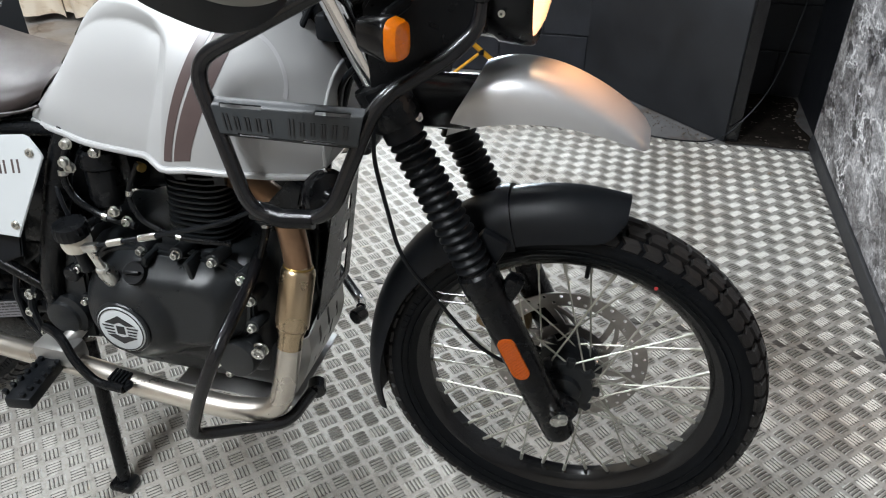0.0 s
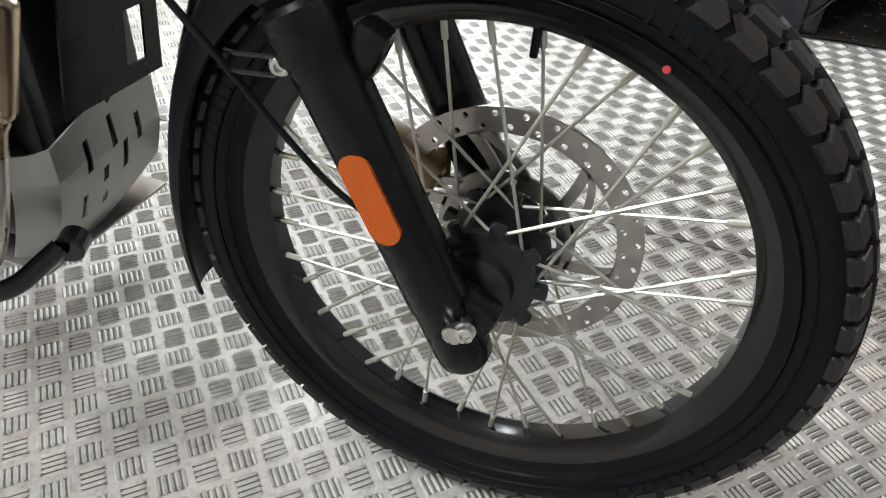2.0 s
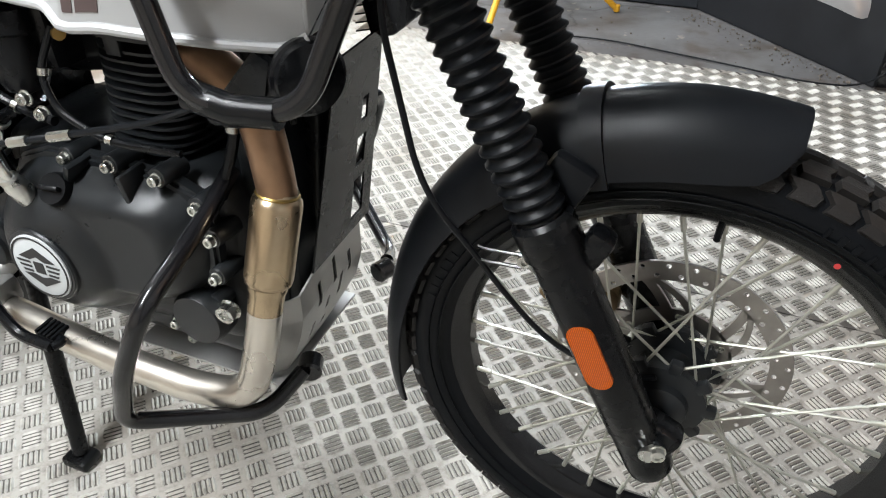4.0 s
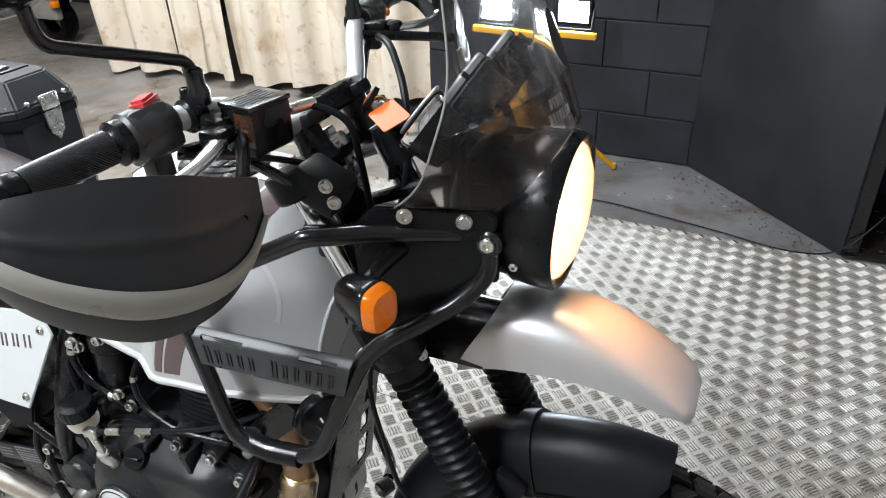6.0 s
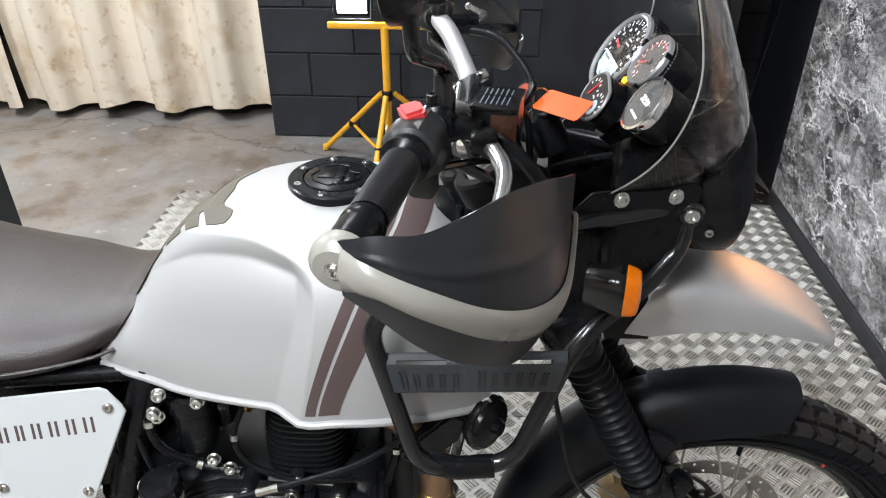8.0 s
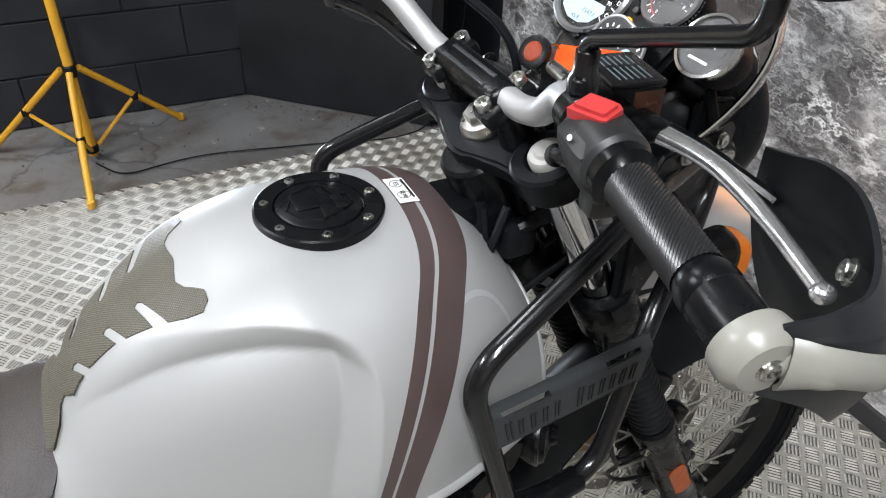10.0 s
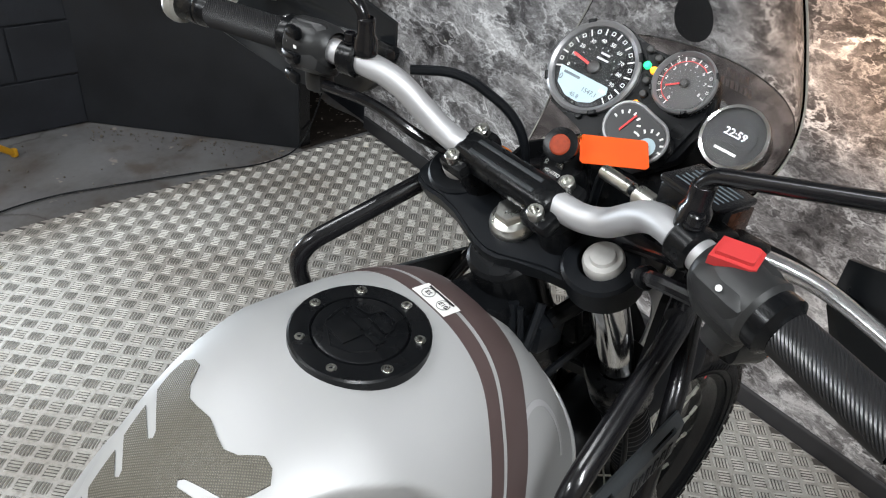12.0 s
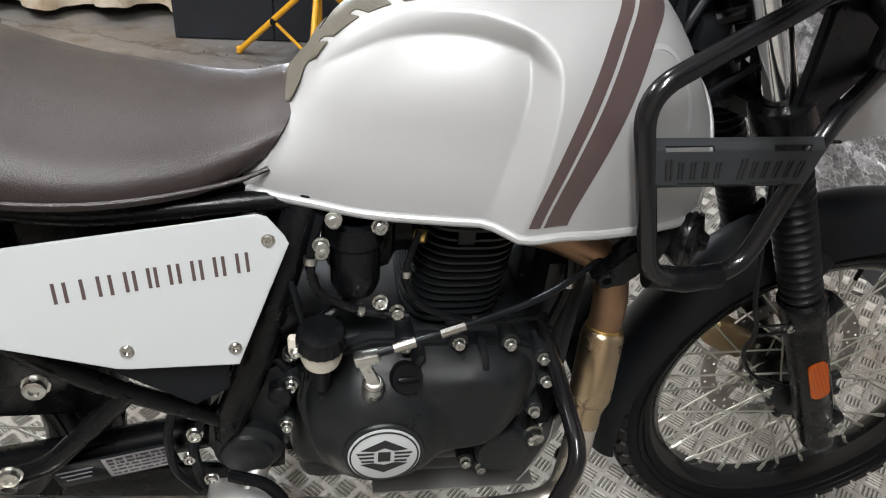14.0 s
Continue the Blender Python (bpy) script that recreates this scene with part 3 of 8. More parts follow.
# ---- the room ----
def wall_box(name, c, s, material, label="", bevel=0.0):
    return tagged(part(name, add_box(bm_new(), c, s, bevel), material, smooth=False), label, "wall", kind="structure")


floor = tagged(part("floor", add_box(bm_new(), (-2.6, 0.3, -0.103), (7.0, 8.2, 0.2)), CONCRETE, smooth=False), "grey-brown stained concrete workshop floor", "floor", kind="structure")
wall_box("wall_east", (0.86, -0.35, 1.45), (0.12, 4.70, 2.90), MARBLE, "wall clad in printed black and white marble sheet")
wall_box("wall_east_end", (0.93, 2.30, 1.45), (0.20, 0.60, 2.90), BLACKWALL, "black painted end of the wall")
wall_box("wall_south", (-2.6, -3.75, 1.45), (7.2, 0.12, 2.90), WALLPAINT, "plain cream painted wall")
wall_box("wall_west", (-6.15, 0.3, 1.45), (0.12, 8.2, 2.90), WALLPAINT, "plain cream painted wall")
wall_box("wall_north_back", (-3.9, 4.36, 1.45), (4.6, 0.12, 2.90), BLACKWALL, "black painted wall behind the curtain")
tagged(part("ceiling", add_box(bm_new(), (-2.6, 0.3, 2.96), (7.2, 8.4, 0.1)), CEILPAINT, smooth=False), "plain white painted ceiling", "ceiling", kind="structure")
wall_box("wall_return", (-1.46, 3.6, 1.45), (0.12, 1.4, 2.90), BLACKWALL, "black painted return wall")
wall_north = wall_box("wall_north", (-0.28, 2.73, 1.45), (2.46, 0.30, 2.90), BLACKWALL, "black painted blockwork wall")
kerb = tagged(part("baseboard", prism(bm_new(), [(0, 0), (0.0095, 0), (0.0095, 0.058), (0.007, 0.059), (0.0015, 0.056), (0, 0.053)], frame_of((0.790, 1.99, 0), (1, 0, 0), (0, 0, 1)), 4.6, 0), KERB, smooth=False), "dark grey metal edging along the marble wall", "baseboard", kind="structure")

# battens on the ceiling
for bx, by, watts in BATTENS:
    lamp = thing("ceiling_batten", "long white ceiling batten with a lit diffuser", "ceiling light", (bx, by, 2.91), "ceiling battens")
    part("body", add_box(bm_new(), (0, 0, -0.02), (0.26, 1.6, 0.04), 0.008), CEILPAINT, lamp)
    part("diffuser", add_box(bm_new(), (0, 0, -0.06), (0.20, 1.5, 0.03), 0.012), TUBEGLOW, lamp)

# curtain in separate drops, with dark gaps between them
random.seed(5)
CURTAIN = thing("curtain", "heavy cream canvas curtain hanging in deep folds", "curtain", (-3.2, 2.80, 0))
edges_x = [-1.53, -2.92, -3.17, -3.42, -3.93]
for a, b in zip(edges_x, edges_x[1:]):
    ph, am = random.uniform(0, 6), random.uniform(0.045, 0.065)
    lo = random.uniform(0.03, 0.07)
    n = max(10, int(abs(a - b) / 0.012))

    def drop(u, v, a=a, b=b, ph=ph, am=am, lo=lo):
        x = lerp(a - 0.004, b - 0.014, u)
        zz = lerp(lo + 0.016 * math.sin(2 * math.pi * (x - a) / 0.62 + ph) + 0.006 * math.sin(23 * x), 2.88, v)
        w = math.sin(2 * math.pi * (x - a) / 0.31 + ph + 0.8 * math.sin(2.1 * x) + 0.4 * math.sin(1.3 * zz + ph))
        f = am * 1.35 * math.copysign(abs(w) ** 0.5, w) + 0.007 * math.sin(31 * x + 1.7 * zz) + 0.004 * math.sin(73 * x + 0.9 * zz)
        return Vector((x + 3.2 + 0.01 * math.sin(2.2 * zz + ph), -0.05 + f * (0.75 + 0.25 * v) + 0.03 * (1 - v) ** 6, zz))

    part("drop", sheet(bm_new(), drop, n, 24, 0.003), CANVAS, CURTAIN, sharp=60)

# dark angled board beside the corner
board = thing("black_board", "tall black painted board standing at an angle", "board", (0.449, 1.955, 0))
d = Vector((-0.649, 0.62, 0)).normalized()
part("face", add_box(bm_new(), d * 0.46 + Vector((0.02, 0.02, 1.10)), (0.92, 0.04, 2.20), 0.004, Matrix.Rotation(math.atan2(d.y, d.x), 3, "Z")), BOARD, board, smooth=False)
part("edge_post", add_box(bm_new(), (0.038, 0.06, 1.10), (0.05, 0.09, 2.20), 0.004), GLOSS, board, smooth=False)

# crumbs of debris in the dark corner
rubble = bm_new()
for i in range(260):
    x, y = random.uniform(0.52, 0.80), random.uniform(1.96, 2.5)
    s = random.uniform(0.0015, 0.0060)
    bmesh.ops.create_icosphere(rubble, subdivisions=1, radius=s, matrix=Matrix.Translation((x, y, s * 0.4)) @ Matrix.Diagonal((1.4, 1, 0.6, 1)))
for i in range(230):
    if i < 70:
        x, y = random.uniform(-1.4, 0.5), random.uniform(1.98, 2.5)
    else:
        k = random.random()
        off = abs(random.gauss(0, 0.05)) + 0.006
        x, y = lerp(-0.19, 0.43, k) - 0.69 * off, lerp(2.54, 1.96, k) - 0.72 * off
    s = random.uniform(0.0012, 0.0045 if i % 9 else 0.008)
    bmesh.ops.create_icosphere(rubble, subdivisions=1, radius=s, matrix=Matrix.Translation((x, y, s * 0.4)))
# dirt sheet whose near-black colour also holds the shade of the unlit corner
shaded_dirt_layer = sheet(bm_new(), lambda u, v: Vector((lerp(0.46, 0.798, u) + 0.02 * math.sin(9 * v), lerp(1.955, 2.56, v), 0.0012 + 0.006 * math.sin(math.pi * u) * abs(math.sin(3 + 11 * v + 5 * u)))), 16, 28, 0.001)
tagged(part("shaded_dirt_layer", shaded_dirt_layer, SHADED_DIRT, smooth=True), "dirt in the wall corner, coloured near black for its shade", "dirt", kind="stuff")
tagged(part("debris", rubble, DIRT, smooth=False), "brown crumbs and grit on the floor edge", "debris", kind="stuff")

# loose cable down the wall corner and along the plate edge
cable = tagged(part("loose_cable", tube(bm_new(), [(0.72, 2.10, 1.75), (0.70, 2.08, 0.9), (0.60, 2.0, 0.22), (0.44, 1.93, 0.012), (0.25, 1.90, 0.012), (0.05, 1.97, 0.006), (-0.5, 2.08, 0.006), (-0.78, 2.02, 0.006), (-0.86, 2.16, 0.006)], 0.0032, 0.25, 8, n=10), MATTE), "thin black cable hanging down to the floor", "cable")

# floodlight on a yellow tripod
tri = thing("floodlight_tripod", "yellow steel tripod carrying a lit floodlight", "tripod", (-0.86, 2.2, 0))
O = Vector((-0.86, 2.2, 0))
part("mast", add_cyl(bm_new(), (0, 0, 0.022), (0, 0, 0.66), 0.017, segs=20, bevel=0.002), YELLOW, tri)
part("collar", add_cyl(bm_new(), (0, 0, 0.340), (0, 0, 0.385), 0.024, segs=20, bevel=0.004), MATTE, tri)
part("hub", add_cyl(bm_new(), (0, 0, 0.035), (0, 0, 0.065), 0.024, segs=20, bevel=0.004), MATTE, tri)
for foot in ((-0.90, 1.845, 0.0), (-0.50, 2.42, 0.0), (-1.21, 2.41, 0.0)):
    f = Vector(foot) - O
    top = Vector((f.x * 0.08, f.y * 0.08, 0.365))
    leg = part("leg", tube(bm_new(), [top, f + Vector((0, 0, 0.012))], 0.0125, 0, 12), YELLOW, tri)
    part("foot_cap", add_cyl(bm_new(), f + Vector((0, 0, 0.001)), f + Vector((0, 0, 0.03)), 0.014, segs=14, bevel=0.003), YELLOW, leg)
    mid = top.lerp(f, 0.50)
    part("brace", tube(bm_new(), [Vector((f.x * 0.06, f.y * 0.06, 0.052)), mid], 0.0075, 0, 8), YELLOW, tri)
    part("joint", add_cyl(bm_new(), mid + Vector((0, 0, -0.014)), mid + Vector((0, 0, 0.014)), 0.016, segs=12, bevel=0.003), MATTE, tri)
part("cross_bar", add_box(bm_new(), (0.02, 0, 0.665), (0.52, 0.026, 0.026), 0.004), YELLOW, tri)
for hx in HEADS:
    part("bracket", tube(bm_new(), [(hx - 0.084, 0.05, 0.76), (hx - 0.084, 0.02, 0.683), (hx + 0.084, 0.02, 0.683), (hx + 0.084, 0.05, 0.76)], 0.006, 0.01, 8), MATTE, tri)
    head = part("lamp_head", add_box(bm_new(), (hx, 0.065, 0.748), (0.15, 0.05, 0.115), 0.010), MATTE, tri)
    part("led_panel", add_box(bm_new(), (hx, 0.039, 0.748), (0.125, 0.006, 0.085), 0.002), FLOODGLOW, head, "glowing white panel")
    for k in range(6):
        part("cooling_fin", add_box(bm_new(), (hx - 0.0625 + 0.025 * k, 0.10, 0.748), (0.004, 0.025, 0.10)), MATTE, head)

# a red tail unit of a bike parked beyond the curtain gap
tail = thing("parked_motorbike", "red tail of another motorcycle far behind", "motorcycle", (-4.95, 3.15, 0))
part("tail_fairing", add_box(bm_new(), (0, 0, 0.52), (0.44, 0.24, 0.17), 0.045, seg=4), REDPLASTIC, tail)
part("rear_lamp", add_box(bm_new(), (0.05, -0.11, 0.47), (0.30, 0.05, 0.06), 0.015), mat("red_lens", (0.75, 0.02, 0.02), 0.2, coat=0.5), tail)
part("chrome_band", add_box(bm_new(), (0.02, -0.06, 0.41), (0.46, 0.20, 0.045), 0.018, seg=3), CHROME, tail)
part("indicator", add_box(bm_new(), (0.24, -0.13, 0.34), (0.06, 0.05, 0.05), 0.014), ORANGE_LENS, tail)
part("plate_holder", add_box(bm_new(), (0.04, -0.09, 0.30), (0.36, 0.06, 0.17), 0.02), GUARDGREY, tail)
part("mudguard", add_box(bm_new(), (0.0, 0.05, 0.33), (0.20, 0.16, 0.28), 0.03), SATIN, tail)
wl = part("wheel", lathe(bm_new(), [(0.09, -0.05), (0.11, -0.07), (0.15, -0.065), (0.17, -0.03), (0.17, 0.03), (0.15, 0.065), (0.11, 0.07), (0.09, 0.05), (0.09, -0.05)], (-0.02, 0.06, 0.17), (0, 1, 0), 40), RUBBER, tail)
part("fork_arm", tube(bm_new(), [(-0.02, 0.14, 0.17), (-0.4, 0.14, 0.30), (-0.4, 0.1, 0.5), (-0.1, 0.05, 0.5)], 0.02, 0.05), SATIN, tail)
# ---- the motorcycle ----
BIKE = thing("motorcycle", "white and black adventure motorcycle on its centre stand", "motorcycle", (0, 0, 0))
WC, WR = Vector((-0.0106, 0.0, 0.3525)), 0.3515
RC, RR = Vector((-1.475, 0.0, 0.335)), 0.322

# wheels


def tyre_skin(R, rim, half, phi, lift=0.0):
    """Radius and offset of the rounded tread at phi degrees from its crown."""
    rm = rim + (R - rim) * 0.44
    c, q = math.cos(radians(phi)), math.sin(radians(phi))
    k = 2 / 2.3
    top = R - 0.0075 + lift
    return rm + (top - rm) * abs(c) ** k, (half + lift * 0.6) * math.copysign(abs(q) ** k, q)


def tyre_mesh(c, R, rim, half):
    bm = bm_new()
    h = R - rim
    prof = [(rim - 0.004, -half * 0.62), (rim + 0.004, -half * 0.74), (rim + 0.007, -half * 0.76), (rim + 0.0085, -half * 0.80), (rim + h * 0.25, -half * 0.93), (rim + h * 0.44, -half)]
    prof += [tyre_skin(R, rim, half, p) for p in (-80, -70, -60, -50, -40, -30, -20, -10, 0)]
    prof = prof + [(r, -y) for r, y in prof[-2::-1]]
    prof.append(prof[0])
    return lathe(bm, prof, c, (0, 1, 0), 96)


def tread_blocks(c, R, rim, half, n, wheel):
    """Four rows of separate rubber blocks over the rounded tread, alike in each row."""
    pitch = 2 * math.pi / n
    for side in (-1, 1):
        for p0, p1, sh, wd, slant in ((2.0, 31.0, 0.0, 0.84, 0.30), (36.0, 71.0, 0.45, 0.80, -0.42)):
            bm = bm_new()
            base = (sh + (0.25 if side > 0 else 0)) * pitch
            rows = []
            for j, v in enumerate((0.0, 0.08, 0.5, 0.92, 1.0)):
                line = []
                for u in (0.0, 0.07, 0.93, 1.0):
                    low = v in (0.0, 1.0) or u in (0.0, 1.0)
                    r, y = tyre_skin(R, rim, half, lerp(p0, p1, v), -0.001 if low else 0.0072)
                    ang = base + pitch * (wd * (u - 0.5) + slant * (v if v < 0.5 else 1 - v * 0.6))
                    line.append(bm.verts.new(Vector((r * math.cos(ang), side * y, r * math.sin(ang)))))
                rows.append(line)
            for ra, rb in zip(rows, rows[1:]):
                for i in range(3):
                    bm.faces.new((ra[i], ra[i + 1], rb[i + 1], rb[i]))
            bmesh.ops.recalc_face_normals(bm, faces=bm.faces)
            me = bpy.data.meshes.new("tread_block")
            bm.to_mesh(me)
            bm.free()
            me.materials.append(TREADMAT)
            for i in range(n):
                ob = new("tread_block", me)
                ob.matrix_world = Matrix.Translation(c) @ Matrix.Rotation(-pitch * i, 4, "Y")
                ob.parent = wheel


def rim_mesh(c, r):
    bm = bm_new()
    prof = [(r + 0.014, -0.028), (r + 0.014, -0.025), (r + 0.006, -0.022), (r + 0.002, -0.018), (r - 0.006, -0.012), (r - 0.008, 0.0)]
    inner = [(r - 0.013, 0.0), (r - 0.012, -0.012), (r - 0.005, -0.020), (r + 0.002, -0.026), (r + 0.010, -0.030)]
    p = prof + [(a, -b) for a, b in prof[-2::-1]] + [(a, -b) for a, b in inner[::-1]] + inner[1:] + [prof[0]]
    return lathe(bm, p, c, (0, 1, 0), 96)


def spoked_wheel(name, c, R, rim, half, n_spokes, hub_r, label):
    w = part(name, rim_mesh(c, rim), RIM, BIKE, label)
    part("tyre", tyre_mesh(c, R, rim + 0.012, half), RUBBER, w, "black knobbly rubber tyre")
    tread_blocks(c, R, rim + 0.012, half, 58, w)
    h = R - rim - 0.012
    for k, s_ in ((0.16, 0.875), (0.33, 0.962)):
        part("sidewall_ring", lathe(bm_new(), [(rim + 0.012 + h * (k - 0.014), half * s_ - 0.001), (rim + 0.012 + h * k, half * s_ + 0.0024), (rim + 0.012 + h * (k + 0.014), half * s_ + 0.0016)], c, (0, -1, 0), 96), RUBBER, w)
    for a0, n_ in ((0.9, 7), (4.2, 5), (5.35, 8), (2.6, 6)):
        for k in range(n_):
            a = a0 + 0.052 * k
            r = rim + 0.012 + (R - rim - 0.012) * 0.42
            b = add_box(bm_new(), (0, 0, 0), (0.012, 0.0012, 0.007 if k % 3 else 0.004), 0.0004, seg=1)
            b.transform(Matrix.Translation(c) @ Matrix.Rotation(-a, 4, "Y") @ Matrix.Translation((r, -half - 0.0004, 0)))
            part("sidewall_bar", b, RUBBER, w, smooth=False)
    for i in range(n_spokes):
        side = -1 if i % 2 else 1
        k = i // 2
        a = 2 * math.pi * (i + 0.5) / n_spokes
        lead = 1 if k % 2 else -1
        ah = a + lead * radians(62)
        p0 = c + Vector((hub_r * math.cos(ah), side * (0.034 if lead > 0 else 0.028), hub_r * math.sin(ah)))
        p1 = c + Vector(((rim - 0.011) * math.cos(a), side * 0.004, (rim - 0.011) * math.sin(a)))
        part("spoke", tube(bm_new(), [p0, p1], 0.0019, 0, 6), SPOKE, w)
        q = p1 + (p0 - p1).normalized() * 0.023
        part("nipple", tube(bm_new(), [p1 + (p1 - p0).normalized() * 0.003, q], 0.0035, 0, 8), SPOKE, w)
    return w


front = spoked_wheel("front_wheel", WC, WR, 0.268, 0.046, 36, 0.048, "black spoked front wheel with knobbly tyre")
hub = bm_new()
lathe(hub, [(0.0, -0.062), (0.016, -0.062), (0.016, -0.05), (0.030, -0.047), (0.034, -0.040), (0.056, -0.036), (0.056, -0.026), (0.038, -0.022), (0.034, 0), (0.038, 0.022), (0.056, 0.026), (0.056, 0.036), (0.036, 0.040), (0.034, 0.05), (0.016, 0.062), (0, 0.062)], WC, (0, -1, 0), 40)
hub_ob = part("hub", hub, ENGINE, front, "black cast hub")
for a, y in [(2 * math.pi * k / 9, y) for k in range(9) for y in (-0.031, 0.031)]:
    part("hub_lug", add_box(bm_new(), WC + Vector((0.055 * math.cos(a), y, 0.055 * math.sin(a))), (0.026, 0.012, 0.016), 0.003, Matrix.Rotation(-a, 3, "Y")), ENGINE, hub_ob)
part("axle", add_cyl(bm_new(), WC + Vector((0, -0.125, 0)), WC + Vector((0, 0.125, 0)), 0.010, segs=16), STEEL, front)

# drilled brake disc


def drilled_ring(bm, c, y, r0, r1, n, holes):
    for i in range(n):
        for (ra, rb, ph) in ((r0, (r0 + r1) / 2, 0), ((r0 + r1) / 2, r1, 1)):
            a0, a1 = 2 * math.pi * i / n, 2 * math.pi * (i + 1) / n

            def P(a, r):
                return bm.verts.new(c + Vector((r * math.cos(a), y, r * math.sin(a))))
            am, rm = (a0 + a1) / 2, (ra + rb) / 2
            ring = [(a0, ra), (am, ra), (a1, ra), (a1, rm), (a1, rb), (am, rb), (a0, rb), (a0, rm)]
            vs = [P(a, r) for a, r in ring]
            if (i + ph) % 2 == 0:
                hr = 0.0036
                hv = [P(am + hr / rm * dx, rm + hr * dz) for dx, dz in ((-0.7, -0.7), (0, -1), (0.7, -0.7), (1, 0), (0.7, 0.7), (0, 1), (-0.7, 0.7), (-1, 0))]
                for k in range(8):
                    bm.faces.new((vs[k], vs[(k + 1) % 8], hv[(k + 1) % 8], hv[k]))
            else:
                bm.faces.new(vs)
    bmesh.ops.remove_doubles(bm, verts=bm.verts, dist=0.00005)
    return bm


arms = []
disc = bm_new()
drilled_ring(disc, WC, 0.055, 0.122, 0.150, 56, True)
for k in range(6):
    a = 2 * math.pi * k / 6 + 0.3
    for s in (0, 1):
        pts = []
        for j in range(7):
            t = j / 6
            r = lerp(0.074, 0.1235, t)
            aa = a + lerp(0, 0.55, t) * (1 if s == 0 else 0.35) + s * 0.42
            pts.append((aa, r))
        arm = bm_new()
        arms.append(arm)
        for (aa, ra), (ab, rb) in zip(pts, pts[1:]):
            w = 0.0065
            vs = [arm.verts.new(WC + Vector((r * math.cos(x) - wd * math.sin(x), 0.055, r * math.sin(x) + wd * math.cos(x)))) for x, r, wd in ((aa, ra, -w), (ab, rb, -w), (ab, rb, w), (aa, ra, w))]
            arm.faces.new(vs)
carrier = bm_new()
for i in range(48):
    a, b = 2 * math.pi * i / 48, 2 * math.pi * (i + 1) / 48
    carrier.faces.new([carrier.verts.new(WC + Vector((r * math.cos(x), 0.055, r * math.sin(x)))) for x, r in ((a, 0.058), (b, 0.058), (b, 0.078), (a, 0.078))])
for b in [disc, carrier] + arms:
    bmesh.ops.remove_doubles(b, verts=b.verts, dist=0.0001)
    bmesh.ops.recalc_face_normals(b, faces=b.faces)
    bmesh.ops.solidify(b, geom=list(b.faces), thickness=0.004)
disc_ob = part("brake_disc", disc, DISC, front, "drilled steel brake disc", smooth=False)
part("disc_carrier", carrier, DISC, disc_ob, smooth=False)
for b in arms:
    part("disc_arm", b, DISC, disc_ob, smooth=False)
for k in range(6):
    a = 2 * math.pi * k / 6 + 0.5
    part("disc_bolt", hexbolt(bm_new(), WC + Vector((0.067 * math.cos(a), 0.053, 0.067 * math.sin(a))), (0, -1, 0), 0.005, 0.006), STEEL, front)
part("valve", tube(bm_new(), [WC + Vector((0.02, 0, 0.262)), WC + Vector((0.018, 0, 0.226))], [0.0045, 0.0038], 0, 10), RUBBER, front)
red = bm_new()
lathe(red, [(0, 0.0012), (0.003, 0.001), (0.0034, 0)], WC + Vector((0.129, -0.0375, 0.250)), (0, -1, 0), 12)
part("paint_dot", red, REDPLASTIC, front, "small red paint dot on the tyre wall")

rear = spoked_wheel("rear_wheel", RC, RR, 0.222, 0.060, 32, 0.05, "black spoked rear wheel with knobbly tyre")
part("hub", lathe(bm_new(), [(0, -0.07), (0.02, -0.07), (0.055, -0.04), (0.055, -0.03), (0.035, -0.02), (0.035, 0.02), (0.055, 0.03), (0.055, 0.05), (0.02, 0.07), (0, 0.07)], RC, (0, -1, 0), 32), ENGINE, rear)

# fork
FD = Vector((0.447, 0, -0.8945))


def fork_at(side, s):
    return Vector((-0.407, 0.094 * side, 1.112)) + FD * s


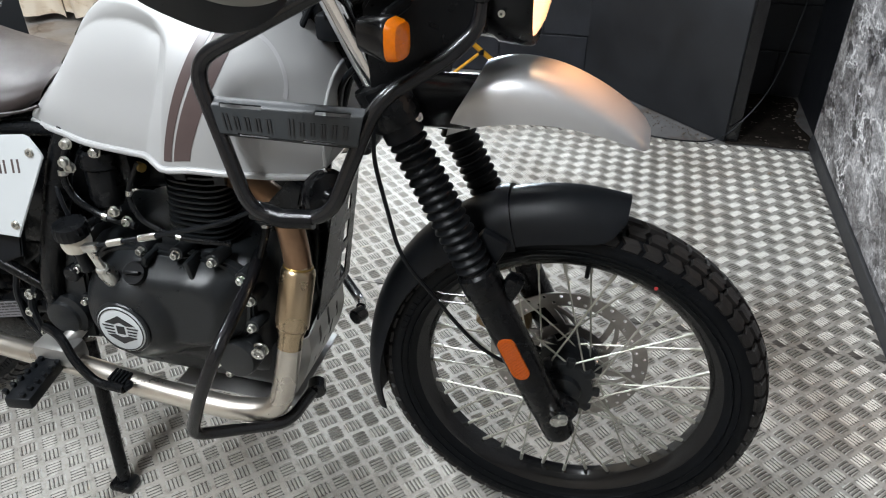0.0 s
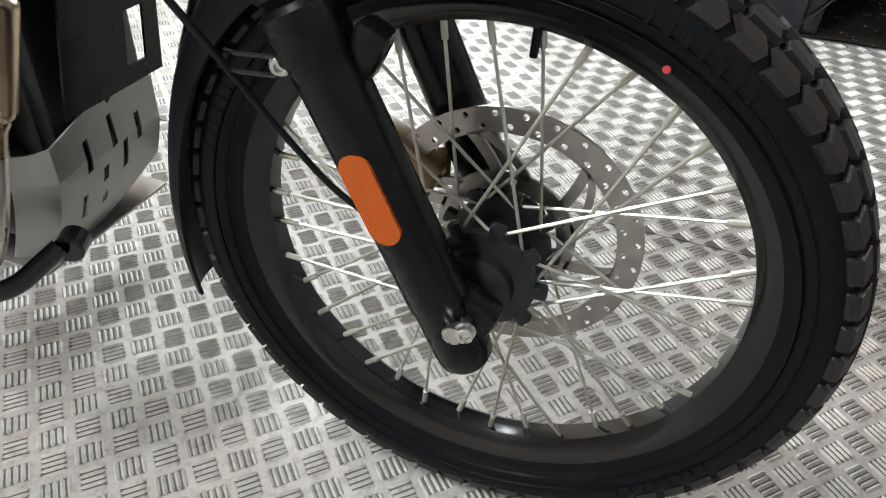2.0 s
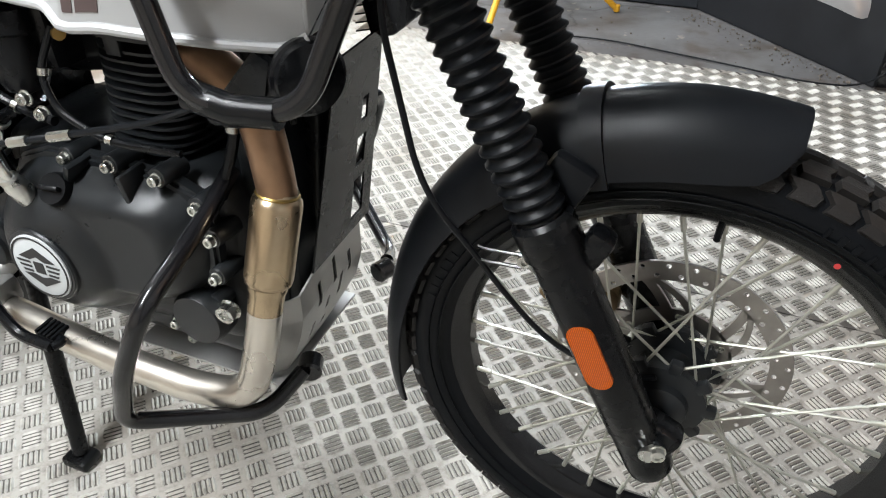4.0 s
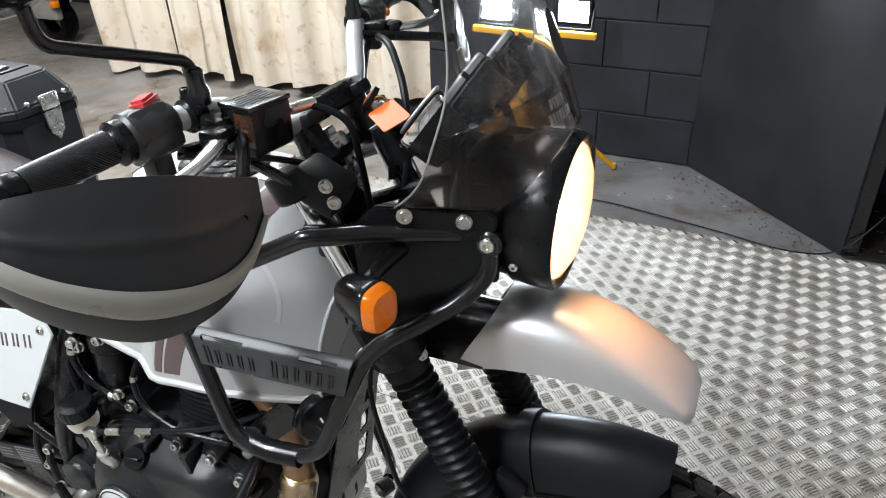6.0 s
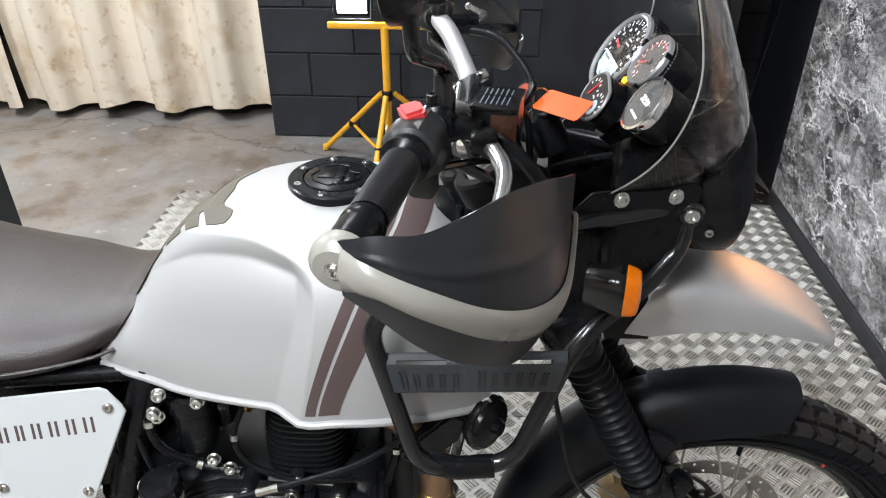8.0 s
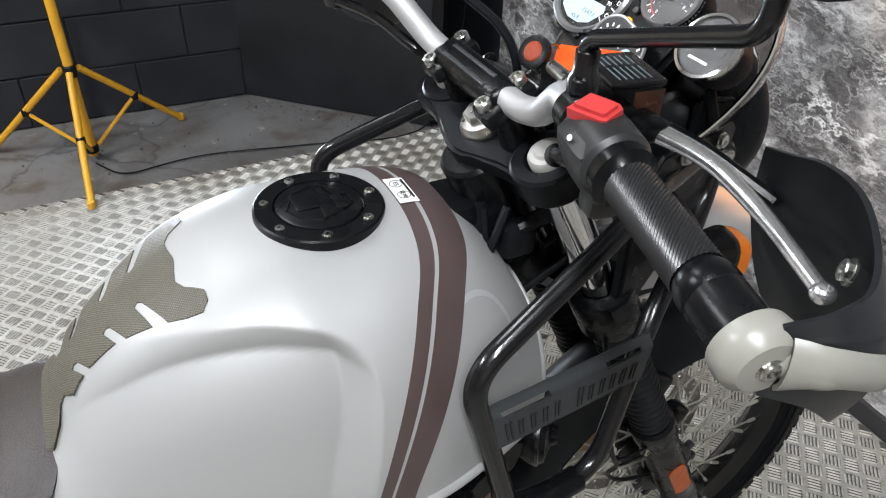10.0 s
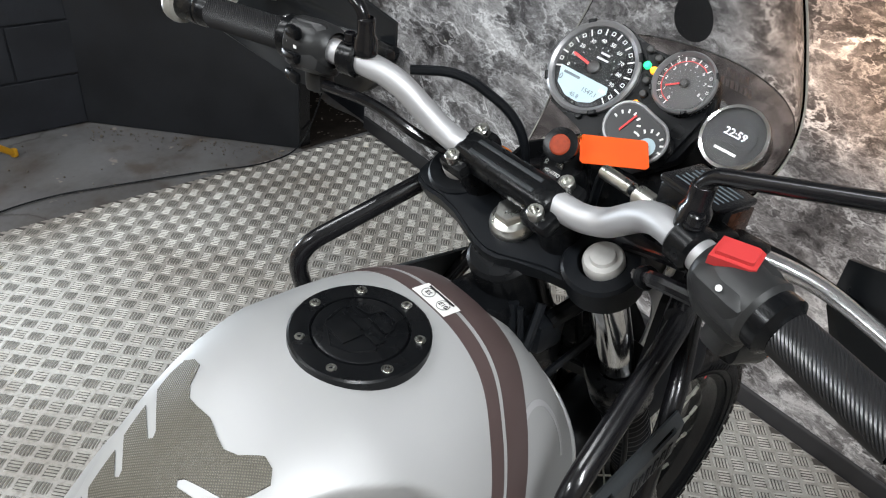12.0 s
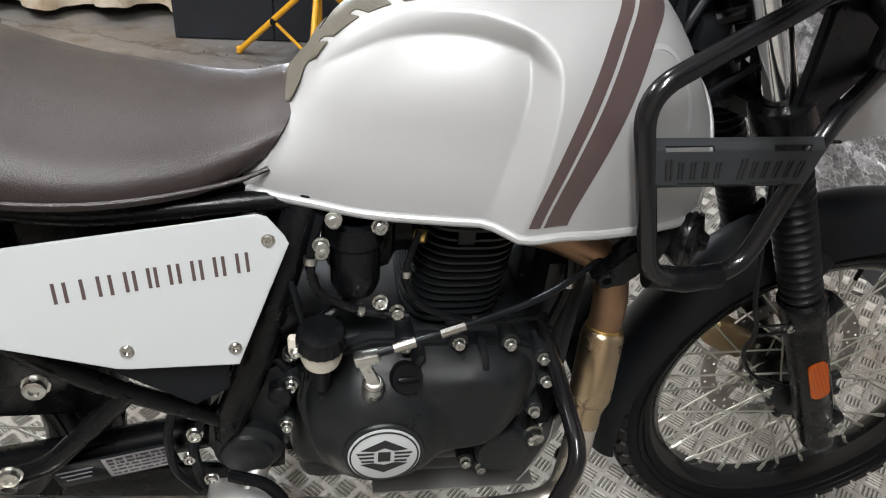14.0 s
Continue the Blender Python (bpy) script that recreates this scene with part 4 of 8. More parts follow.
for side in (-1, 1):
    slider = bm_new()
    prof = [(0, 0.915), (0.020, 0.913), (0.027, 0.905), (0.029, 0.89), (0.029, 0.835), (0.0305, 0.832), (0.030, 0.60), (0.031, 0.585), (0.034, 0.58), (0.034, 0.545), (0.029, 0.54), (0, 0.54)]
    lathe(slider, [(r, h) for r, h in prof], fork_at(side, 0), FD, 28)
    add_box(slider, WC + Vector((0.0, side * 0.086, 0.0)), (0.062, 0.036, 0.05), 0.010, Matrix.Rotation(radians(26), 3, "Y"))
    add_box(slider, fork_at(side, 0.60) + Vector((0.03, -0.01 * side, 0.02)), (0.03, 0.03, 0.05), 0.008, Matrix.Rotation(radians(26), 3, "Y"))
    leg = part("fork_leg", slider, SATIN, BIKE, "satin black lower fork leg")
    part("pinch_bolt", hexbolt(bm_new(), WC + Vector((0.010, side * 0.117, 0.004)), (0.25, side, 0.1), 0.0085, 0.010), STEEL, leg)
    part("axle_nut", add_cyl(bm_new(), WC + Vector((0.004, side * 0.098, -0.002)), WC + Vector((0.004, side * 0.112, -0.002)), 0.014, segs=20, bevel=0.002), ENGINE, leg)
    gaiter = bm_new()
    gp = [(0.029, 0.275), (0.0305, 0.28), (0.0305, 0.295)]
    for k in range(17):
        s0 = 0.298 + k * 0.0150
        gp += [(0.0240, s0), (0.0250, s0 + 0.002), (0.0300, s0 + 0.0062), (0.0300, s0 + 0.0088), (0.0250, s0 + 0.013)]
    gp += [(0.0315, 0.556), (0.0315, 0.572), (0.030, 0.574)]
    lathe(gaiter, gp, fork_at(side, 0), FD, 28)
    part("gaiter", gaiter, MATTE, leg, "ribbed black rubber fork gaiter")
    part("stanchion", lathe(bm_new(), [(0.0205, 0.005), (0.0205, 0.30)], fork_at(side, 0), FD, 28), CHROME, leg, "polished chrome fork tube")
    capm = bm_new()
    lathe(capm, [(0, -0.006), (0.011, -0.006), (0.012, -0.002), (0.0172, -0.002), (0.0190, 0.001), (0.0190, 0.010)], Vector((-0.412, 0.099 * side, 1.118)), FD, 32)
    part("fork_cap", capm, CAPSILVER, leg, "silver fork cap")
    refl = bm_new()
    o = fork_at(side, 0.7075) + Vector((0, side * 0.0305, 0))
    m = frame_of(o, FD, FD.cross(Vector((0, side, 0))))
    pts = []
    for k in range(24):
        a = 2 * math.pi * k / 24
        cx = 0.029 if math.cos(a) > 0 else -0.029
        pts.append((cx + 0.0155 * math.cos(a), 0.0155 * math.sin(a)))
    prism(refl, pts, m, 0.005, 0.0015)
    part("reflector", refl, REFLECTOR, leg, "long amber reflector")

# yokes
yoke = bm_new()
out = []
for (cx, cy, r, a0, a1) in ((-0.030, -0.094, 0.034, 180, 330), (0.0, 0, 0.052, 300, 420), (-0.030, 0.094, 0.034, 30, 180)):
    for k in range(9):
        a = radians(lerp(a0, a1, k / 8))
        out.append((cx, cy, r, a))
topm = frame_of(Vector((-0.424, 0.004, 1.077)), (0.894, 0.06, 0.447), (-0.06, 1, 0))
poly = [(-0.022, -0.030), (-0.027, -0.015), (-0.029, 0.0), (-0.027, 0.015), (-0.022, 0.030), (-0.012, 0.060), (-0.008, 0.085), (-0.008, 0.108), (-0.003, 0.124), (0.008, 0.132), (0.026, 0.132), (0.041, 0.124), (0.050, 0.108), (0.050, 0.090), (0.042, 0.062), (0.030, 0.030), (0.030, -0.030), (0.042, -0.062), (0.050, -0.090), (0.050, -0.108), (0.041, -0.124), (0.026, -0.132), (0.008, -0.132), (-0.003, -0.124), (-0.008, -0.108), (-0.008, -0.085), (-0.012, -0.060)]
prism(yoke, poly, topm, 0.020, 0.004)
for side in (-1, 1):
    lathe(yoke, [(0.021, -0.034), (0.034, -0.034), (0.037, -0.030), (0.037, -0.002), (0.034, 0.001), (0.022, 0.001)], Vector((-0.410, side * 0.097, 1.113)), -FD, 28)
    add_box(yoke, Vector((-0.368, side * 0.099, 1.099)), (0.062, 0.050, 0.044), 0.008, Matrix.Rotation(radians(26), 3, 'Y'))
top_yoke = part("top_yoke", yoke, MATTE, BIKE, "black cast top yoke")
part("stem_nut", lathe(bm_new(), [(0.0, 0.0165), (0.014, 0.0160), (0.0205, 0.0135), (0.0235, 0.009), (0.0245, 0.004), (0.0245, -0.004)], Vector((-0.420, 0.002, 1.098)), -FD, 40), STEEL, top_yoke, "polished domed stem nut")
hexm = bm_new()
lathe(hexm, [(0, 0.0240), (0.0140, 0.0240), (0.0156, 0.0222), (0.0156, 0.012)], Vector((-0.420, 0.002, 1.098)), -FD, 6)
part("nut_head", hexm, STEEL, top_yoke, smooth=False)
part("steering_bearing", lathe(bm_new(), [(0.029, 0.0), (0.029, 0.008), (0.032, 0.008), (0.032, 0.03), (0.028, 0.03), (0.028, 0.05)], Vector((-0.424, 0.010, 1.074)), FD, 32), STEEL, top_yoke)
low = bm_new()
lowm = frame_of(fork_at(0, 0.246) + Vector((-0.018, 0, 0)), (0.894, 0, 0.447), (0, 1, 0))
prism(low, poly, lowm, 0.03, 0.004)
for side in (-1, 1):
    lathe(low, [(0.022, 0.205), (0.036, 0.207), (0.038, 0.211), (0.038, 0.268), (0.035, 0.274), (0.022, 0.276)], fork_at(side, 0), FD, 28)
low_yoke = part("lower_yoke", low, SATIN, BIKE, "black lower yoke")
for side in (-1, 1):
    for s in (0.225, 0.255):
        part("clamp_bolt", hexbolt(bm_new(), fork_at(side, s) + Vector((0.036, side * -0.002 , -0.006)), (0.75, side * 0.65, 0.2), 0.0068, 0.006), STEEL, low_yoke)
    for s in (-0.002, 0.026):
        part("clamp_bolt", hexbolt(bm_new(), Vector((-0.347 + s * 0.32, side * 0.124, 1.111 - s * 0.66)), (0.3, side, 0.1), 0.0068, 0.006), STEEL, top_yoke)

# front mudguard hugging the tyre
def mud(u, v):
    a = radians(lerp(79.5, 199, u))
    r = curve1([(80, 0.389), (95, 0.392), (120, 0.390), (145, 0.378), (170, 0.372), (199, 0.384)], math.degrees(a))
    half = curve1([(79.5, 0.036), (81, 0.047), (84, 0.054), (100, 0.058), (150, 0.060), (199, 0.056)], math.degrees(a))
    dep = curve1([(79.5, 0.020), (81, 0.040), (84, 0.057), (94, 0.068), (112, 0.068), (135, 0.050), (165, 0.040), (199, 0.030)], math.degrees(a))
    t = (v - 0.5) * 2
    y = half * math.sin(t * 1.35) / math.sin(1.35)
    drop = dep * (1 - math.cos(t * 1.35)) / (1 - math.cos(1.35))
    if u > 0.97:
        drop -= 0
    return WC + Vector(((r - drop) * math.cos(a), y, (r - drop) * math.sin(a)))


mudguard = part("front_mudguard", sheet(bm_new(), mud, 60, 22, 0.004), MATTE, BIKE, "matt black mudguard hugging the tyre", sharp=50)
br = bm_new()
sheet(br, lambda u, v: WC + (mud(lerp(0.235, 0.265, u), lerp(-0.04, 1.04, v)) - WC) * 1.010, 3, 24, 0.006)
for side in (-1, 1):
    add_box(br, Vector((-0.150, side * 0.068, 0.655)), (0.05, 0.022, 0.06), 0.008, Matrix.Rotation(radians(26), 3, "Y"))
part("fork_brace", br, MATTE, BIKE, "black fork brace over the mudguard")
hose = part("brake_hose", tube(bm_new(), [(-0.31, -0.10, 0.92), (-0.315, -0.135, 0.84), (-0.275, -0.14, 0.66), (-0.225, -0.115, 0.575), (-0.205, -0.075, 0.50), (-0.15, -0.055, 0.42), (-0.06, -0.05, 0.385), (-0.02, -0.045, 0.40)], 0.0035, 0.06, 8, n=8), MATTE, BIKE, "thin black sensor cable")
clip = bm_new()
for dz in (-0.008, 0.008):
    tube(clip, [(-0.176, -0.112, 0.579 + dz), (-0.215, -0.110, 0.575 + dz), (-0.226, -0.108, 0.575 + dz)], 0.0022, 0.005, 6)
part("cable_clip", clip, GLOSS, BIKE)
part("clip_bolt", hexbolt(bm_new(), (-0.174, -0.108, 0.580), (0.2, -1, 0), 0.008, 0.008), STEEL, BIKE)
cal = bm_new()
add_box(cal, WC + Vector((-0.128, 0.058, 0.062)), (0.055, 0.055, 0.10), 0.014, Matrix.Rotation(radians(-62), 3, "Y"))
add_box(cal, WC + Vector((-0.105, 0.075, 0.05)), (0.06, 0.02, 0.05), 0.008)
part("brake_caliper", cal, mat("gold_caliper", (0.24, 0.17, 0.09), 0.35, metal=0.6, var=0.2), BIKE, "bronze-coloured brake caliper")

# silver beak above the wheel
def beak(u, v):
    x = lerp(-0.222, 0.072, u)
    top = curve1([(-0.232, 0.932), (-0.18, 0.944), (-0.127, 0.945), (-0.068, 0.935), (-0.01, 0.912), (0.035, 0.885), (0.06, 0.864), (0.072, 0.850)], x)
    low = curve1([(-0.232, 0.836), (-0.166, 0.862), (-0.078, 0.873), (-0.01, 0.866), (0.04, 0.852), (0.072, 0.838)], x)
    half = curve1([(-0.232, 0.062), (-0.12, 0.066), (0.0, 0.062), (0.045, 0.056), (0.061, 0.050), (0.068, 0.042), (0.072, 0.031)], x)
    t = (v - 0.5) * 2
    th = t * math.pi / 2
    y = half * math.copysign(abs(math.sin(th)) ** 0.62, th)
    k = 1 - abs(math.cos(th)) ** 0.62
    k = 0.12 * abs(t) + 0.88 * k
    lean = 0.045 * (1 - u) ** 2 * (1 - abs(t) ** 2)
    return Vector((x + lean, y, lerp(top, low, k)))


beak_ob = part("beak", sheet(bm_new(), beak, 56, 40, 0.0035), SILVER, BIKE, "satin silver upper front mudguard", sharp=50)
mount = bm_new()
sheet(mount, lambda u, v: Vector((lerp(-0.285, -0.185, u), lerp(-0.066, 0.066, v), lerp(0.925, 0.928, u) - 0.060 * abs((v - 0.5) * 2) ** 1.8 - 0.012)), 8, 12, 0.01)
part("beak_mount", mount, GLOSS, BIKE, "black bracket behind the beak")
# ---- tank, seat, panels ----
ZT = [(-0.93, 0.830), (-0.90, 0.872), (-0.873, 0.906), (-0.84, 0.953), (-0.79, 0.998), (-0.73, 1.030), (-0.66, 1.046), (-0.60, 1.047), (-0.53, 1.046), (-0.49, 1.040), (-0.46, 1.022), (-0.42, 0.975), (-0.385, 0.915)]
ZB = [(-0.93, 0.812), (-0.82, 0.803), (-0.70, 0.806), (-0.66, 0.806), (-0.625, 0.797), (-0.58, 0.801), (-0.50, 0.794), (-0.45, 0.788), (-0.40, 0.790), (-0.365, 0.830)]
TW = [(-0.93, 0.100), (-0.87, 0.132), (-0.80, 0.160), (-0.70, 0.182), (-0.62, 0.190), (-0.55, 0.184), (-0.49, 0.166), (-0.43, 0.142), (-0.40, 0.129), (-0.385, 0.121)]
NEXP = 2.5
ARC = [(-0.93, 0.85), (-0.89, 0.905), (-0.86, 0.938), (-0.826, 0.968), (-0.766, 1.000), (-0.695, 1.012), (-0.64, 1.003), (-0.60, 0.982)]
KNEE = [(0.79, -0.632), (0.823, -0.622), (0.87, -0.614), (0.912, -0.607), (0.964, -0.603), (0.996, -0.611), (1.01, -0.625)]
BEVEL = [(0.79, 0.044), (0.828, 0.041), (0.882, 0.034), (0.939, 0.028), (1.0, 0.026)]


def soft_step(t):
    """A straight ramp with shortly rounded ends."""
    t = min(1, max(0, t))
    e = 0.06
    k = 1 / (2 * e * (1 - e))
    if t < e:
        return k * t * t
    if t > 1 - e:
        return 1 - k * (1 - t) ** 2
    return k * e * e + (t - e) / (1 - e)


def tank_point(x, th):
    """A point of the tank's skin: th runs from -90 (right edge) over 0 (top) to 90 degrees."""
    zt, zb, w = curve1(ZT, x), curve1(ZB, x), curve1(TW, x)
    c, s = math.cos(radians(th)), math.sin(radians(th))
    p = 2 / NEXP
    y = w * math.copysign(abs(s) ** p, s)
    z = zb + (zt - zb) * abs(c) ** p
    m = soft_step((curve1(ARC, x) + 0.004 - z) / 0.026) * soft_step((curve1(KNEE, z) - x) / curve1(BEVEL, z))
    fade = lerp(0.62, 1.0, smooth01((z - zb) / 0.10)) * smooth01((x + 0.93) / 0.10)
    y -= math.copysign(0.0275, y) * m * fade if y else 0
    return Vector((x, y, z))


def on_tank(x, y, lift=0.0):
    zt, zb, w = curve1(ZT, x), curve1(ZB, x), curve1(TW, x)
    k = min(0.999, abs(y) / w)
    return Vector((x, y, zb + (zt - zb) * (1 - k**NEXP) ** (1 / NEXP) + lift))


def tank_lift(x, th, lift):
    p = tank_point(x, th)
    e = 0.4
    a = tank_point(x + 0.002, th) - tank_point(x - 0.002, th)
    b = tank_point(x, min(89.9, th + e)) - tank_point(x, max(-89.9, th - e))
    n = a.cross(b).normalized()
    if n.dot(p - Vector((-0.64, 0, 0.9))) < 0:
        n = -n
    return p + n * lift


TANK_END = -0.392


def tank_shell(u, v):
    x = lerp(-0.93, TANK_END, min(1, u / 0.96))
    if v <= 0.9:
        p = tank_point(x, lerp(-90, 90, v / 0.9))
    else:
        p = Vector((x, tank_point(x, 89.99).y * lerp(1, -1, (v - 0.9) / 0.1) * 0.985, curve1(ZB, x) - 0.001))
    # the front closes inwards behind a folded edge
    return p.lerp(Vector((TANK_END - 0.012, 0, 0.85)), smooth01((u - 0.962) / 0.038) * 0.97)


tank = part("fuel_tank", sheet(bm_new(), tank_shell, 230, 150), PEARL, BIKE, "pearl white steel fuel tank with knee recesses", sharp=75)
for side in (-1, 1):
    lip = bm_new()
    tube(lip, [tank_point(lerp(-0.925, TANK_END, k / 40), side * 89.9) + Vector((0, 0.001 * side, -0.003)) for k in range(41)], 0.0056, 0, 10)
    part("seam_lip", lip, PEARL, tank)
part("front_fold", tube(bm_new(), [tank_point(TANK_END - 0.001, lerp(-89, 89, k / 60)) for k in range(61)], 0.0032, 0, 8), PEARL, tank)


def gap_x(z):
    return curve1([(0.79, -0.611), (0.823, -0.6055), (0.88, -0.586), (0.939, -0.562), (1.0, -0.534), (1.03, -0.514), (1.047, -0.506)], z)


for lo, hi in ((-0.0185, -0.0025), (0.0025, 0.035)):
    def band(u, v, lo=lo, hi=hi):
        th = lerp(-88.5, 88.5, v)
        z0 = tank_point(-0.56, th).z
        return tank_lift(gap_x(z0) + lerp(lo, hi, u) * (0.80 + 0.20 * smooth01((z0 - 0.80) / 0.16)), th, 0.0007)
    part("stripe", sheet(bm_new(), band, 4, 90, 0.0006), BROWN, tank, "brown stripe decal over the tank", sharp=70)
for side in (-1, 1):
    def arch(u, v, side=side):
        a = lerp(-0.25, 2.9, v)
        r = lerp(0.056, 0.063, u)
        return tank_lift(-0.485 + r * 0.75 * math.cos(a), side * (58 - 330 * r * math.sin(a) * 0.9), 0.0006)
    part("arch_decal", sheet(bm_new(), arch, 3, 40, 0.0005), PALEBAND, tank, "thin grey arched decal")

# filler cap
cap = bm_new()
CC = Vector((-0.599, 0, 1.046))
lathe(cap, [(0.044, 0.0025), (0.0445, 0.0050), (0.0615, 0.0050), (0.0635, 0.0035), (0.0640, -0.006)], CC, (0.02, 0, 1), 56)
lathe(cap, [(0.044, 0.0025), (0.043, 0.0015), (0.042, 0.0050), (0.040, 0.0062), (0, 0.0065)], CC, (0.02, 0, 1), 56)
fcap = part("filler_cap", cap, SATIN, tank, "black locking filler cap")
for k in range(7):
    a = 2 * math.pi * k / 7 + 0.06
    part("cap_screw", hexbolt(bm_new(), CC + Vector((0.053 * math.cos(a), 0.053 * math.sin(a), 0.0044)), (0, 0, 1), 0.0042, 0.003), STEEL, fcap)
emb = bm_new()
add_box(emb, CC + Vector((0.004, 0, 0.0072)), (0.012, 0.052, 0.002), 0.0006)
add_box(emb, CC + Vector((-0.012, 0.006, 0.0072)), (0.024, 0.030, 0.002), 0.0006)
add_box(emb, CC + Vector((0.018, -0.006, 0.0072)), (0.010, 0.026, 0.002), 0.0006)
tube(emb, [CC + Vector((x, y, 0.0068)) for x, y in ((-0.033, -0.004), (-0.02, 0.024), (0.0, 0.031), (0.012, 0.026), (0.016, 0.010), (0.030, 0.006), (0.030, -0.012), (0.012, -0.022), (-0.006, -0.030), (-0.024, -0.020), (-0.033, -0.004))], 0.0011, 0.002, 6)
part("cap_relief", emb, SATIN, fcap)

# fuel label
lab = bm_new()
sheet(lab, lambda u, v: on_tank(lerp(-0.524, -0.503, u), lerp(-0.024, 0.024, v), 0.0022), 3, 10, 0.0004)
label_ob = part("fuel_label", lab, WHITE, tank, "small white fuel label")
for txt, y in (("E5", 0.010), ("E10", -0.012)):
    c = on_tank(-0.515, y, 0.0030)
    ring = bm_new()
    lathe(ring, [(0.0062, 0), (0.0062, 0.0003), (0.0068, 0.0003), (0.0068, 0)], c, (0, 0, 1), 20)
    part("label_ring", ring, LETTER, label_ob)
    words(txt, Matrix.Translation(c) @ Matrix.Rotation(radians(-90), 4, "Z"), 0.0068, LETTER, label_ob, "label_text", 0.0002)
bars = bm_new()
add_box(bars, on_tank(-0.5065, 0, 0.003), (0.0022, 0.036, 0.0004))
part("label_bar", bars, LETTER, label_ob)

# rubber tank pad with fishbone slits
half = [(-0.739, 0), (-0.742, -0.018), (-0.743, -0.031), (-0.737, -0.043), (-0.728, -0.051), (-0.722, -0.057), (-0.722, -0.068), (-0.728, -0.076), (-0.742, -0.073), (-0.757, -0.066), (-0.774, -0.027), (-0.778, -0.0235), (-0.781, -0.027), (-0.770, -0.060), (-0.793, -0.0505), (-0.805, -0.0235), (-0.809, -0.021), (-0.8115, -0.025), (-0.8025, -0.046), (-0.829, -0.041), (-0.839, -0.020), (-0.843, -0.0175), (-0.845, -0.021), (-0.8355, -0.041), (-0.848, -0.045), (-0.857, -0.030), (-0.862, -0.032), (-0.866, -0.048), (-0.876, -0.060), (-0.884, -0.050), (-0.889, -0.025), (-0.890, 0)]
outline_pad = half + [(x, -y) for x, y in half[-2:0:-1]]
pad = bm_new()
f = pad.faces.new([pad.verts.new((x, y, 0)) for x, y in outline_pad])
bmesh.ops.triangulate(pad, faces=[f])
for k in range(30):
    bmesh.ops.bisect_plane(pad, geom=pad.verts[:] + pad.edges[:] + pad.faces[:], plane_co=(-0.895 + 0.006 * k, 0, 0), plane_no=(1, 0, 0), dist=1e-6)
    bmesh.ops.bisect_plane(pad, geom=pad.verts[:] + pad.edges[:] + pad.faces[:], plane_co=(0, -0.09 + 0.006 * k, 0), plane_no=(0, 1, 0), dist=1e-6)
for v in pad.verts:
    v.co = on_tank(v.co.x, v.co.y, 0.0014)
skirt = bmesh.ops.extrude_edge_only(pad, edges=[e for e in pad.edges if len(e.link_faces) == 1])
for v in skirt["geom"]:
    if isinstance(v, bmesh.types.BMVert):
        v.co.z -= 0.0022
part("tank_pad", pad, PAD, tank, "olive textured rubber tank pad", sharp=50)

# seat
ST = [(-1.50, 0.960), (-1.35, 0.958), (-1.28, 0.946), (-1.21, 0.920), (-1.16, 0.900), (-1.11, 0.887), (-1.05, 0.880), (-0.97, 0.877), (-0.92, 0.883), (-0.885, 0.894), (-0.866, 0.897)]
SW = [(-1.50, 0.12), (-1.3, 0.155), (-1.15, 0.168), (-1.05, 0.160), (-0.95, 0.128), (-0.90, 0.110), (-0.866, 0.098)]
SB = [(-1.50, 0.87), (-1.3, 0.842), (-1.15, 0.825), (-1.05, 0.821), (-0.94, 0.824), (-0.90, 0.834), (-0.866, 0.850)]


def seat_fn(u, v):
    x = lerp(-1.50, -0.868, u)
    zt, zb, w = curve1(ST, x), curve1(SB, x), curve1(SW, x)
    th = radians(lerp(-100, 100, v))
    p = 2 / 2.5
    y = w * math.copysign(abs(math.sin(th)) ** p, math.sin(th))
    c = math.cos(th)
    z = zb + (zt - zb) * (abs(c) ** p if c > 0 else -0.06)
    xx = x - 0.034 * smooth01((u - 0.80) / 0.20) * (1 - min(1, max(0, (z - zb) / (zt - zb))))
    return Vector((xx, y, z))


seat = part("seat", sheet(bm_new(), seat_fn, 60, 44, 0.006), SEAT, BIKE, "dark brown vinyl seat", sharp=80)
part("seat_base", sheet(bm_new(), lambda u, v: Vector((lerp(-1.48, -0.90, u), lerp(-1, 1, v) * (curve1(SW, lerp(-1.48, -0.90, u)) - 0.02), curve1(SB, lerp(-1.48, -0.90, u)) - 0.012)), 20, 4, 0.01), SATIN, seat)
for side in (-1, 1):
    part("piping", tube(bm_new(), [Vector((lerp(-1.48, -0.90, k / 24), side * (curve1(SW, lerp(-1.48, -0.90, k / 24)) + 0.001), curve1(SB, lerp(-1.48, -0.90, k / 24)) + 0.004)) for k in range(25)], 0.003, 0, 6), SEAT, seat)

# side panels
PN = Vector((0, 0, 0))
c1, c2, c3, c4 = Vector((-0.906, -0.150, 0.804)), Vector((-0.882, -0.134, 0.767)), Vector((-0.934, -0.201, 0.633)), Vector((-1.061, -0.217, 0.642))
ux = (c1 - Vector((-1.06, -0.170, 0.797))).normalized()
PM = frame_of(Vector((-0.934, -0.201, 0.633)), ux, c1 - c3)
if PM.to_3x3().col[2].y > 0:
    PM = PM @ Matrix.Scale(1, 4)
pnorm = PM.to_3x3().col[2]


def panel_xy(p):
    q = PM.inverted() @ Vector(p)
    return q.x, q.y


